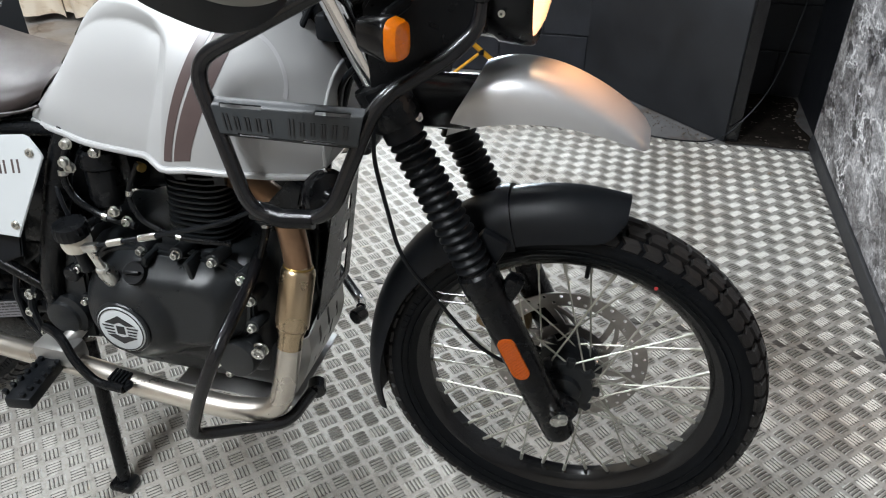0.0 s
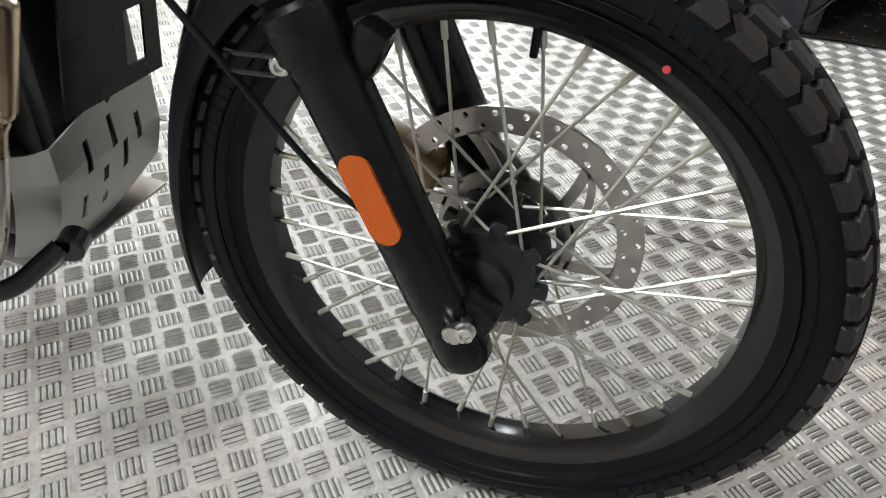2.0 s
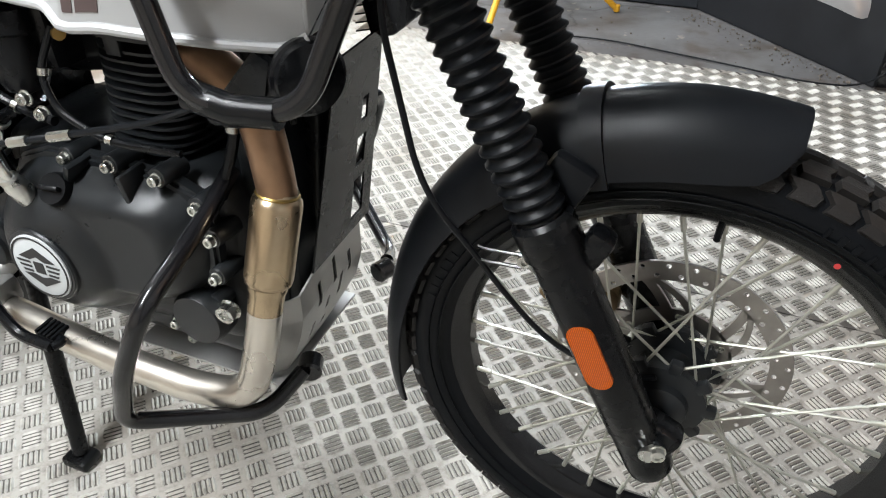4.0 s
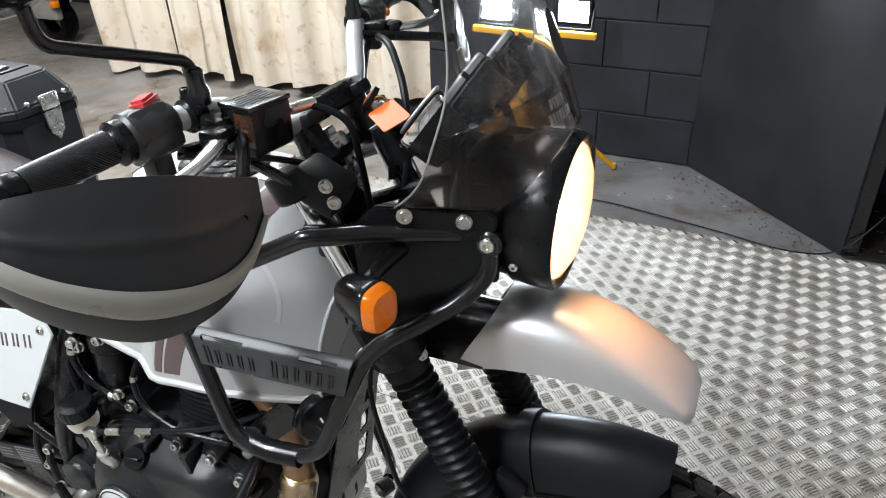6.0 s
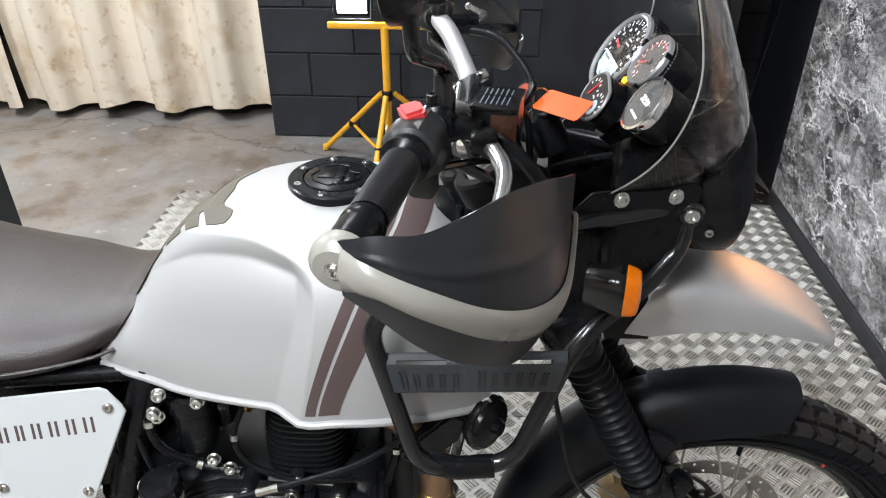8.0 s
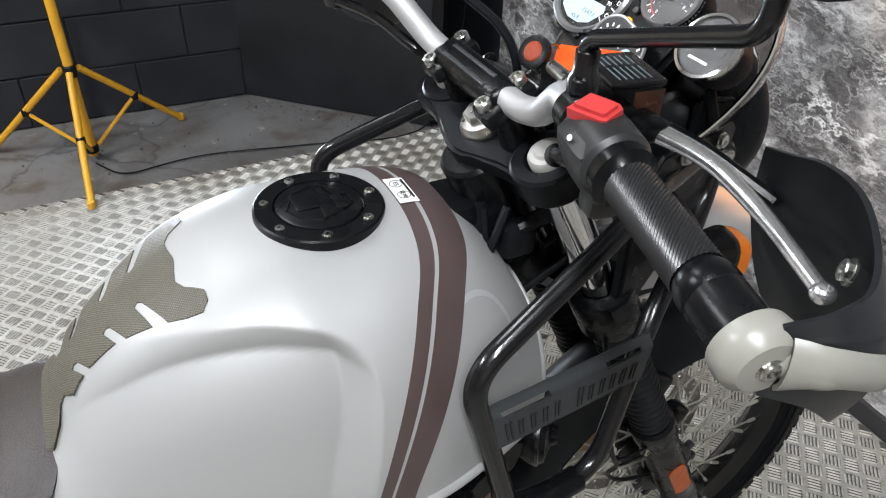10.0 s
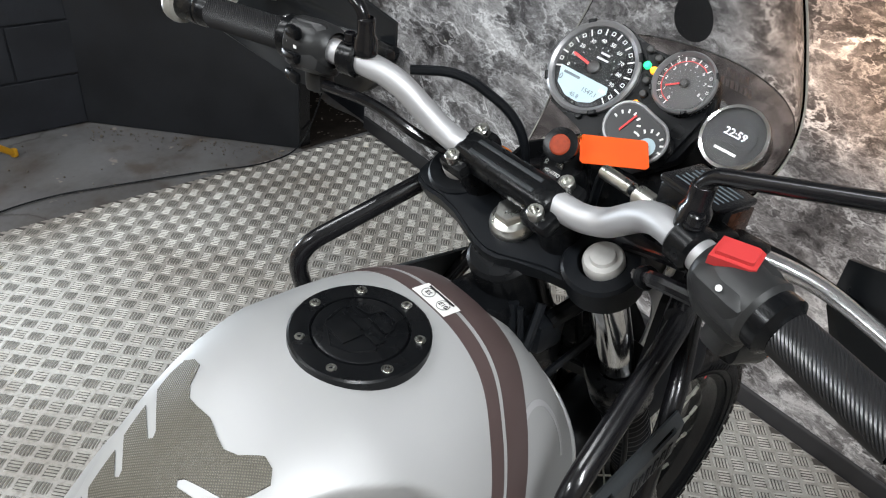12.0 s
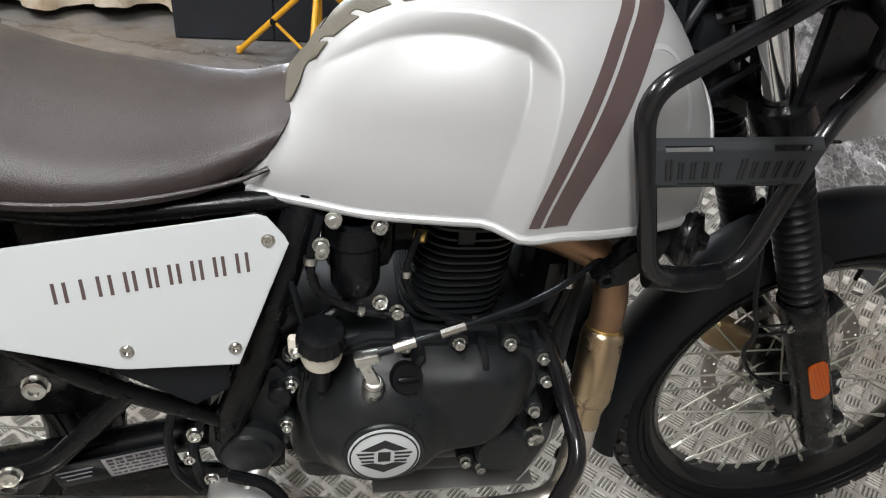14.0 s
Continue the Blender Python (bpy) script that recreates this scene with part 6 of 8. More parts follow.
for x, y, m_, nm in ((-0.003, 0.046, DIALGREY, "warning_lamp"), (0.011, 0.041, DIALGREY, "warning_lamp"), (0.004, 0.030, GREENLED, "neutral_lamp"), (0.014, 0.028, AMBERLED, "engine_lamp"), (0.0126, 0.0152, DIALGREY, "warning_lamp"), (0.018, 0.002, DIALGREY, "warning_lamp"), (0.017, -0.011, AMBERLED, "abs_lamp"), (0.031, -0.0165, SATIN, "mode_button"), (-0.032, -0.050, SATIN, "set_button"), (0.058, -0.025, SATIN, "info_button")):
    lathe(q := bm_new(), [(0.0042, -0.002), (0.0042, 0.0010), (0.003, 0.002), (0, 0.0022)], gp(x, y, -0.004), GN, 16)
    part(nm, q, m_, dash)
# clock pod
G4 = Vector((-0.239, -0.095, 1.190))
pod = part("clock_pod", lathe(bm_new(), [(0.016, -0.044), (0.026, -0.040), (0.0308, -0.027), (0.0316, 0.0)], G4, GN, 40), SATIN, BIKE, "round navigation pod showing the time")
part("chrome_bezel", lathe(bm_new(), [(0.0316, -0.004), (0.0332, 0.002), (0.0323, 0.0062), (0.0292, 0.0068), (0.0280, 0.004)], G4, GN, 48), CHROME, pod)
part("pod_face", lathe(bm_new(), [(0.0292, 0.0035), (0, 0.0035)], G4, GN, 40), mat("dark_grey_face", (0.014, 0.0138, 0.0138), 0.3), pod)
sc = bm_new()
prism(sc, [(0.0210 * math.cos(radians(a)), 0.0210 * math.sin(radians(a))) for a in range(-20, 201, 10)], Matrix.Translation(G4) @ Matrix((GX, GY, GN)).transposed().to_4x4() @ Matrix.Translation((0, 0, 0.0038)), 0.0006)
part("pod_screen", sc, DIALBLACK, pod)
GR = Matrix((GX, GY, GN)).transposed().to_4x4()
words("22:59", Matrix.Translation(G4 + GY * 0.003 + GN * 0.0050) @ GR, 0.0104, SCREENLED, pod, "clock_digits", 0.0002)
nb = bm_new()
add_box(nb, G4 + GY * -0.015 + GN * 0.0042, (0.023, 0.0026, 0.0004), 0, GR.to_3x3())
part("name_bar", nb, WHITE, pod)
pg = part("glass", lathe(bm_new(), [(0.0285, 0.0062), (0, 0.0066)], G4, GN, 40), LENSGLASS, pod)
pg.visible_shadow = False

# ---- bars and controls ----
BR = [(-0.428, 0.012, 1.150), (-0.427, -0.075, 1.152), (-0.424, -0.100, 1.160), (-0.434, -0.142, 1.198), (-0.452, -0.180, 1.206), (-0.470, -0.245, 1.204), (-0.5030, -0.4095, 1.1915)]
BL = [(-0.428, 0.012, 1.150), (-0.432, 0.090, 1.152), (-0.438, 0.108, 1.160), (-0.462, 0.150, 1.198), (-0.480, 0.188, 1.206), (-0.496, 0.255, 1.203), (-0.553, 0.437, 1.1945)]
hb = bm_new()
tube(hb, [Vector(p) for p in BL[::-1]] + [Vector(p) for p in BR[1:]], 0.0128, 0.034, 20, n=8)
bars_ob = part("handlebar", hb, ALU, BIKE, "silver braced aluminium handlebar")
CLX, CLN = Vector((0.88, 0, 0.475)).normalized(), Vector((-0.475, 0, 0.88)).normalized()
CLM = frame_of(Vector((-0.429, 0.012, 1.150)), CLX, (0, 1, 0))
CLR = CLM.to_3x3()
cb = bm_new()
add_box(cb, CLM.translation, (0.034, 0.128, 0.031), 0.009, CLR, seg=3)
cb_ob = part("bar_clamp", cb, SATIN, BIKE, "black bar clamp with four bolts")
for k in (-0.007, 0.006):
    part("clamp_slot", add_box(bm_new(), CLM @ Vector((k, 0, 0.0155)), (0.0045, 0.085, 0.002), 0.0006, CLR), GREYPLATE, cb_ob)
for y in (0.056, -0.057):
    rs = bm_new()
    lathe(rs, [(0.025, -0.056), (0.022, -0.048), (0.0185, -0.025), (0.020, -0.006)], CLM @ Vector((0, y, 0)), CLN, 24)
    add_box(rs, CLM @ Vector((0, y, -0.004)), (0.058, 0.034, 0.019), 0.006, CLR)
    part("bar_riser", rs, SATIN, cb_ob)
    for x in (-0.0195, 0.0195):
        lathe(sk_ := bm_new(), [(0, 0.0), (0.0078, 0.0), (0.0078, 0.0085), (0.0068, 0.0095), (0.0044, 0.0095), (0.0040, 0.0050), (0, 0.0050)], CLM @ Vector((x, y, 0.004)), CLN, 16)
        part("clamp_bolt", sk_, STEEL, cb_ob)


for side, P in ((-1, BR), (1, BL)):
    a, b = Vector(P[5]), Vector(P[6])
    d_ = (b - a).normalized()
    L_ = (b - a).length
    g1 = L_ - 0.048
    rows_ = int((g1 - 0.034) / 0.0015) + 1
    gr = bm_new()
    lathe(gr, [(0.022, 0.016), (0.0225, 0.022), (0.0225, 0.028), (0.018, 0.031), (0.0158, 0.034), (0.0158, g1), (0.0178, g1 + 0.005), (0.0186, g1 + 0.009), (0.0186, g1 + 0.014), (0.0172, g1 + 0.017)], a, d_, 36)
    g0 = lathe(bm_new(), [(0.0162, 0.034 + 0.0015 * k) for k in range(rows_)], a, d_, 64)
    g0.verts.ensure_lookup_table()
    for k in range(rows_):
        mid = a + d_ * (0.034 + 0.0015 * k)
        for j in range(64):
            if (k + j) % 2 == 0:
                v = g0.verts[k * 64 + j]
                v.co += (v.co - mid).normalized() * 0.0009
    part("knurling", g0, KNURL, bars_ob, smooth=False)
    grip = part("grip", gr, SATIN, bars_ob, "black knurled rubber grip")
    part("bar_end", lathe(bm_new(), [(0.0165, g1 + 0.016), (0.0182, g1 + 0.018), (0.0182, L_), (0.0165, L_ + 0.004)], a, d_, 28), SATIN, bars_ob)
    part("bar_end_weight", lathe(bm_new(), [(0.0, L_ + 0.017), (0.006, L_ + 0.017), (0.0075, L_ + 0.0185), (0.0165, L_ + 0.0175), (0.0218, L_ + 0.0125), (0.0232, L_ + 0.006), (0.0222, L_ - 0.001), (0.017, L_ - 0.004)], a, d_, 36), GUARDGREY, bars_ob, "pale grey bar end cap")
    part("end_bolt", hexbolt(bm_new(), a + d_ * (L_ + 0.0168), d_, 0.0058, 0.004), STEEL, bars_ob)
    # switch gear
    sw = bm_new()
    rotm = turn_to(d_)
    add_box(sw, a + d_ * -0.008 + Vector((0.001, 0, -0.004)), (0.047, 0.052, 0.050), 0.011, rotm @ Matrix.Rotation(0.45, 3, "Z"), seg=2)
    lathe(sw, [(0.018, -0.036), (0.023, -0.030), (0.0255, -0.01), (0.025, 0.014), (0.022, 0.018)], a, d_, 32)
    add_box(sw, a + d_ * -0.006 + Vector((0.006, 0, -0.034)), (0.026, 0.036, 0.024), 0.006, rotm)
    swob = part("switch_pod", sw, PODGREY, bars_ob, "dark grey switch housing")
    if side < 0:
        ks = bm_new()
        prism(ks, [(-0.016, -0.011), (0.010, -0.010), (0.014, -0.008), (0.015, 0.008), (0.010, 0.011), (-0.013, 0.010)], frame_of(a + d_ * -0.016 + Vector((-0.004, 0, 0.019)), (0.3, -0.95, 0.0), (0.9, 0.3, 0.25)), 0.011, 0.003)
        part("kill_switch", ks, REDPLASTIC, swob, "red kill switch")
        pts_ = bm_new()
        lathe(pts_, [(0, 0.001), (0.002, 0.0008), (0.0024, 0)], a + d_ * -0.01 + Vector((-0.027, 0, 0.012)), (-1, 0, 0.4), 10)
        part("switch_mark", pts_, WHITE, swob)
    else:
        for dx, dz, s, m_, nm in ((-0.024, 0.016, (0.010, 0.020, 0.012), SATIN, "dip_switch"), (-0.027, -0.008, (0.010, 0.026, 0.010), SATIN, "indicator_switch"), (-0.026, -0.030, (0.008, 0.022, 0.012), SATIN, "horn_button")):
            part(nm, add_box(bm_new(), a + d_ * -0.006 + Vector((dx, 0, dz)), s, 0.003), m_, swob)
        for k, dy in enumerate((-0.008, 0.010)):
            part("switch_mark", add_box(bm_new(), a + d_ * -0.006 + Vector((-0.0275, dy, 0.004)), (0.001, 0.005, 0.003)), WHITE, swob)
        part("high_beam_button", add_cyl(bm_new(), a + d_ * 0.0 + Vector((0.022, 0.0, 0.002)), a + Vector((0.034, 0, 0.004)), 0.006, segs=14, bevel=0.002), ORANGE_LENS, swob)
    # lever and perch
    pe = bm_new()
    p0 = Vector(P[4]) + d_ * 0.008
    add_cyl(pe, p0 - d_ * 0.010, p0 + d_ * 0.012, 0.018, segs=24, bevel=0.003)
    add_box(pe, p0 + Vector((0.026, 0, -0.006)), (0.040, 0.026, 0.018), 0.005, Matrix.Rotation(radians(15 * side), 3, "Z"))
    add_box(pe, p0 + Vector((0.045, -side * -0.020, -0.010)), (0.026, 0.030, 0.018), 0.005)
    perch = part("lever_perch", pe, SATIN, bars_ob)
    part("perch_bolt", hexbolt(bm_new(), p0 + Vector((-0.004, 0, 0.017)), (0, 0, 1), 0.006, 0.010), GLOSS, perch)
    lv = bm_new()
    piv = p0 + Vector((0.048, side * 0.018, -0.012))
    path = rounded([piv, piv + Vector((0.018, side * 0.050, -0.004)), piv + Vector((0.012, side * 0.110, -0.014)), piv + Vector((-0.010, side * 0.180, -0.022))], 0.03, 6)
    tube(lv, path, [0.0085, 0.0058], 0, 12)
    bmesh.ops.create_uvsphere(lv, u_segments=14, v_segments=10, radius=0.0078, matrix=Matrix.Translation(path[-1]))
    for v in lv.verts:
        v.co.z = piv.z + (v.co.z - piv.z) * 0.85
    part("lever", lv, LEVER, perch, "polished silver control lever")
    # cables and hoses
    if side < 0:
        rs = bm_new()
        add_box(rs, (-0.396, -0.160, 1.192), (0.044, 0.056, 0.050), 0.004, Matrix.Rotation(radians(-10), 3, "Z"))
        resv = part("brake_reservoir", rs, SATIN, bars_ob, "square black brake fluid reservoir")
        lid = bm_new()
        add_box(lid, (-0.396, -0.160, 1.218), (0.046, 0.058, 0.006), 0.002, Matrix.Rotation(radians(-10), 3, "Z"))
        lid_ob = part("lid", lid, GLOSS, resv)
        for k in range(6):
            for y_, w_ in ((-0.012, 0.022), (0.012, 0.018 - 0.003 * (k % 2))):
                part("label_bar", add_box(bm_new(), Vector((-0.396, -0.160, 1.2212)) + Matrix.Rotation(radians(-10), 3, "Z") @ Vector((-0.014 + 0.0052 * k, y_, 0)), (0.0012, w_, 0.0004), 0, Matrix.Rotation(radians(-10), 3, "Z")), LCDINK, lid_ob)
        part("sight_glass", add_cyl(bm_new(), (-0.4160, -0.146, 1.190), (-0.4205, -0.145, 1.190), 0.0105, segs=24, bevel=0.001), BRASS, resv)
        part("brand_panel", add_box(bm_new(), (-0.3905, -0.1885, 1.196), (0.026, 0.002, 0.034), 0.0008, Matrix.Rotation(radians(-10), 3, "Z")), mat("smoked_copper_window", (0.040, 0.017, 0.010), 0.22, var=0.4, scale=200), resv, "smoked copper-brown side window")
        part("banjo_bolt", add_cyl(bm_new(), (-0.405, -0.128, 1.186), (-0.402, -0.106, 1.186), 0.009, segs=14, bevel=0.002), STEEL, resv)
        part("brake_line", tube(bm_new(), [(-0.402, -0.108, 1.186), (-0.395, -0.07, 1.184), (-0.36, -0.04, 1.16), (-0.35, -0.03, 1.05), (-0.33, -0.05, 0.93)], 0.0045, 0.04, 10, n=8), MATTE, resv)
        part("line_fitting", tube(bm_new(), [(-0.400, -0.100, 1.186), (-0.393, -0.064, 1.183)], 0.0065, 0, 12), STEEL, resv)
        part("throttle_cable", tube(bm_new(), [a + Vector((0.02, 0.02, -0.03)), (-0.42, -0.19, 1.165), (-0.40, -0.13, 1.14), (-0.37, -0.06, 1.10), (-0.36, 0.02, 1.0)], 0.004, 0.04, 8, n=8), GLOSS, bars_ob)
        part("throttle_sleeve", tube(bm_new(), [a + Vector((0.012, 0.035, -0.032)), (-0.458, -0.175, 1.166), (-0.440, -0.150, 1.146), (-0.392, -0.128, 1.112), (-0.362, -0.085, 1.045)], 0.0065, 0.03, 10, n=8), GLOSS, bars_ob)
        part("cable_tie", lathe(bm_new(), [(0.0065, -0.003), (0.0095, -0.003), (0.0095, 0.003), (0.0065, 0.003)], (-0.449, -0.1625, 1.156), (0.49, 0.68, -0.54), 14), SATIN, bars_ob)
    else:
        part("clutch_cable", tube(bm_new(), [p0 + Vector((0.05, -0.03, -0.01)), (-0.395, 0.13, 1.20), (-0.345, 0.075, 1.155), (-0.34, 0.06, 1.05), (-0.38, 0.05, 0.90)], 0.0052, 0.06, 10, n=8), MATTE, bars_ob, "black sheathed cable")
        part("wiring_sleeve", tube(bm_new(), [a + Vector((0.005, -0.02, -0.04)), (-0.465, 0.18, 1.16), (-0.44, 0.12, 1.135), (-0.38, 0.09, 1.11), (-0.36, 0.05, 1.04)], 0.006, 0.05, 10, n=8), GLOSS, bars_ob)
    # mirror
    mb, me_, mc, md = [flip(p, side) for p in ((-0.448, -0.181, 1.215), (-0.451, -0.181, 1.258), (-0.459, -0.330, 1.312), (-0.461, -0.333, 1.350))]
    if side > 0:
        for p in (mb, me_, mc, md):
            p += Vector((-0.030, 0.0, 0))
    ms = bm_new()
    tube(ms, [mb, me_, mc, md], 0.0062, 0.014, 12)
    lathe(ms, [(0.012, 0.0), (0.012, 0.014), (0.009, 0.020), (0.009, 0.034), (0.007, 0.036)], mb, (0, 0, 1), 16)
    mirror = part("mirror", ms, GLOSS, bars_ob, "round black mirror on a bent stalk")
    mcen = md + Vector((0.004, 0.014 * side, 0.058))
    ma = Vector((-1, -0.10 * side, 0.10)).normalized()
    part("mirror_shell", lathe(bm_new(), [(0.0, -0.026), (0.034, -0.024), (0.060, -0.016), (0.070, -0.003), (0.071, 0.004), (0.068, 0.006)], mcen, ma, 48), SATIN, mirror)
    part("mirror_glass", lathe(bm_new(), [(0.068, 0.0045), (0, 0.0055)], mcen, ma, 48), MIRROR, mirror)
    part("mirror_socket", add_box(bm_new(), mcen + Vector((0.014, -0.006 * side, -0.032)), (0.022, 0.036, 0.050), 0.006), SATIN, mirror)

    # guard shell in front of the grip
    PLAN = [(0.0, -0.503, -0.424), (0.10, -0.480, -0.437), (0.26, -0.444, -0.434), (0.44, -0.408, -0.411), (0.62, -0.374, -0.372), (0.80, -0.347, -0.322), (1.0, -0.327, -0.256)]
    TOP = [(0.0, 1.213), (0.10, 1.223), (0.26, 1.221), (0.44, 1.224), (0.62, 1.224), (0.80, 1.212), (0.92, 1.196), (1.0, 1.186)]
    BTOP = [(0.0, 1.210), (0.10, 1.207), (0.26, 1.189), (0.44, 1.159), (0.62, 1.132), (0.80, 1.116), (0.92, 1.122), (1.0, 1.150)]
    BBOT = [(0.0, 1.172), (0.10, 1.182), (0.26, 1.163), (0.44, 1.131), (0.62, 1.102), (0.80, 1.093), (0.92, 1.106), (1.0, 1.142)]
    BOT = [(0.0, 1.168), (0.10, 1.161), (0.26, 1.129), (0.44, 1.097), (0.62, 1.071), (0.80, 1.074), (0.92, 1.098), (1.0, 1.140)]

    def guard_fn(u, v, lift=0.0, side=side):
        """u from the bar end to the inner tip, v from the lower to the upper rim."""
        x, y = curve1([(p[0], p[1]) for p in PLAN], u), curve1([(p[0], p[2]) for p in PLAN], u)
        e = 0.02
        tx = curve1([(p[0], p[1]) for p in PLAN], min(1, u + e)) - curve1([(p[0], p[1]) for p in PLAN], max(0, u - e))
        ty = curve1([(p[0], p[2]) for p in PLAN], min(1, u + e)) - curve1([(p[0], p[2]) for p in PLAN], max(0, u - e))
        n = Vector((ty, -tx, 0)).normalized()
        zt, zb, zm = curve1(TOP, u), curve1(BOT, u), (curve1(BTOP, u) + curve1(BBOT, u)) / 2
        z = lerp(zb, zt, v)
        hump = 0.014 * math.sin(math.pi * min(1, max(0, u))) ** 0.7
        k = (z - zm) / max(0.01, (zt - zm) if z > zm else (zm - zb))
        off = hump * (1 - min(1, abs(k)) ** 1.5) - 0.012 * max(0, k) ** 2 * math.sin(math.pi * u)
        if 0.45 < k < 0.62:
            off += 0.003 * math.sin(math.pi * (k - 0.45) / 0.17) * math.sin(math.pi * u)
        p = Vector((x, y, z)) + n * (off + lift)
        if side > 0:
            p = Vector((p.x - 0.050 + 0.012 * u, -p.y + 0.026, p.z + 0.010))
        return p

    def band_fn(u, v):
        uu = lerp(0.02, 1.0, u)
        zt, zb = curve1(TOP, uu), curve1(BOT, uu)
        z = lerp(curve1(BBOT, uu), curve1(BTOP, uu), v)
        return guard_fn(uu, (z - zb) / (zt - zb), 0.0015 + 0.0045 * math.sin(math.pi * v) ** 0.5)

    gd = part("hand_guard", sheet(bm_new(), guard_fn, 44, 40, 0.0035), GUARD, bars_ob, "dark grey plastic guard with a pale band", sharp=60)
    part("guard_band", sheet(bm_new(), band_fn, 44, 10, 0.003), GUARDGREY, gd, "pale grey band across the guard", sharp=60)
    part("guard_arm", tube(bm_new(), [Vector(P[6]) - d_ * 0.002 + Vector((0.012, 0, -0.002)), guard_fn(0.06, 0.5, -0.003), guard_fn(0.16, 0.52, -0.006), guard_fn(0.30, 0.5, -0.008)], [0.0135, 0.0095], 0.015, 14), GUARDGREY, gd)
    part("guard_stay", tube(bm_new(), [guard_fn(0.93, 0.55, -0.004), Vector(P[3]) + Vector((0.062, side * 0.075, -0.014)), Vector(P[3]) + Vector((0.0, side * 0.005, 0))], 0.007, 0.03, 10), SATIN, gd)
    part("guard_bolt", hexbolt(bm_new(), guard_fn(0.5, 0.75, -0.016), (-0.7, -side * 0.7, 0.2), 0.007, 0.006), STEEL, gd)

# ignition lock
IC = Vector((-0.346, 0.018, 1.135))
IN = Vector((-0.45, 0, 0.89)).normalized()
lock = part("ignition_lock", lathe(bm_new(), [(0.024, -0.05), (0.0245, -0.01), (0.022, 0.0), (0.018, 0.002), (0.0, 0.002)], IC, IN, 32), SATIN, BIKE, "black ignition lock with white lettering")
IM = frame_of(IC + IN * 0.0024, (0, -1, 0), (0.89, 0, 0.45))
words("IGNITION", IM @ Matrix.Translation((0.003, -0.0150, 0)), 0.0056, WHITE, lock, "lock_text", 0.0002)
words("LOCK", IM @ Matrix.Translation((-0.0155, -0.004, 0)) @ Matrix.Rotation(radians(-70), 4, "Z"), 0.0050, WHITE, lock, "lock_text", 0.0002)
words("OFF", IM @ Matrix.Translation((-0.004, 0.014, 0)) @ Matrix.Rotation(radians(20), 4, "Z"), 0.0050, WHITE, lock, "lock_text", 0.0002)
# key with an orange card
key = thing("key_with_tag", "ignition key with a plain orange card tag", "key", IC)
part("blade", add_box(bm_new(), (-0.006, -0.002, 0.010), (0.002, 0.008, 0.030), 0.0005), STEEL, key)
KC = Vector((-0.362, 0.012, 1.164)) - IC
KN = Vector((-0.80, -0.25, 0.55)).normalized()
kh = bm_new()
lathe(kh, [(0, -0.0045), (0.013, -0.004), (0.0175, -0.003), (0.0175, 0.003), (0.013, 0.004), (0, 0.0045)], KC, KN, 28)
BADGERED = mat("dark_red_badge", (0.26, 0.035, 0.010), 0.5, var=0.3, scale=300, spec=0.3)
khob = part("key_head", kh, SATIN, key, "black key head")
part("key_badge", lathe(bm_new(), [(0.0105, 0.0044), (0.009, 0.0056), (0, 0.006)], KC, KN, 24), BADGERED, khob)
T0 = Vector((-0.335, 0.017, 1.167)) - IC
T1 = Vector((-0.287, -0.030, 1.169)) - IC
T2 = Vector((-0.355, -0.009, 1.153)) - IC
rc = (T0 * 0.4 + T2 * 0.6) + Vector((0.002, 0.004, 0.004))
rg = bm_new()
tube(rg, [rc + Vector((0.010 * math.cos(a), 0.004 * math.cos(a), 0.010 * math.sin(a))) for a in [2 * math.pi * k / 20 for k in range(21)]], 0.0011, 0, 6)
part("split_ring", rg, BRASS, key)
tmx = frame_of(T2, T1 - T0, T0 - T2)
wd, ht = (T1 - T0).length, (T0 - T2).length
tg = bm_new()
prism(tg, [(0, 0.003), (0, ht - 0.003), (0.003, ht), (wd - 0.003, ht), (wd, ht - 0.003), (wd, 0.003), (wd - 0.003, 0), (0.003, 0)], tmx, 0.0010)
part("tag", tg, TAG, key, "orange card", smooth=False)
# ---- engine, frame, exhaust ----
eng = bm_new()
add_box(eng, (-0.715, 0, 0.455), (0.36, 0.25, 0.27), 0.04, seg=3)
engine = part("engine_block", eng, ENGINE, BIKE, "black air-cooled single-cylinder engine")
part("gearbox_case", add_box(bm_new(), (-0.86, 0, 0.48), (0.16, 0.20, 0.22), 0.04, seg=3), ENGINE, engine)
part("front_case", add_box(bm_new(), (-0.525, 0, 0.53), (0.045, 0.16, 0.30), 0.01), ENGINE, engine)
part("sump", add_box(bm_new(), (-0.705, 0, 0.352), (0.36, 0.23, 0.13), 0.03, seg=3), ENGINE, engine)


def engine_xz(poly, y0, depth, bevel=0.006):
    b = bm_new()
    m = frame_of(Vector((0, y0, 0)), (1, 0, 0), (0, 0, 1))
    prism(b, poly, m, depth, bevel)
    return b


cover = [(-0.88, 0.5), (-0.872, 0.55), (-0.835, 0.5886), (-0.785, 0.6078), (-0.7, 0.6078), (-0.6, 0.6016), (-0.56, 0.5847), (-0.548, 0.5462), (-0.556, 0.47), (-0.59, 0.415), (-0.66, 0.385), (-0.74, 0.365), (-0.82, 0.372), (-0.865, 0.42)]
part("cover_flange", engine_xz(cover, -0.124, 0.018, 0.005), ENGINE, engine, "flange of the engine side cover")
DC = Vector((-0.768, -0.180, 0.479))
COVER_MID = Vector((-0.715, 0.492))


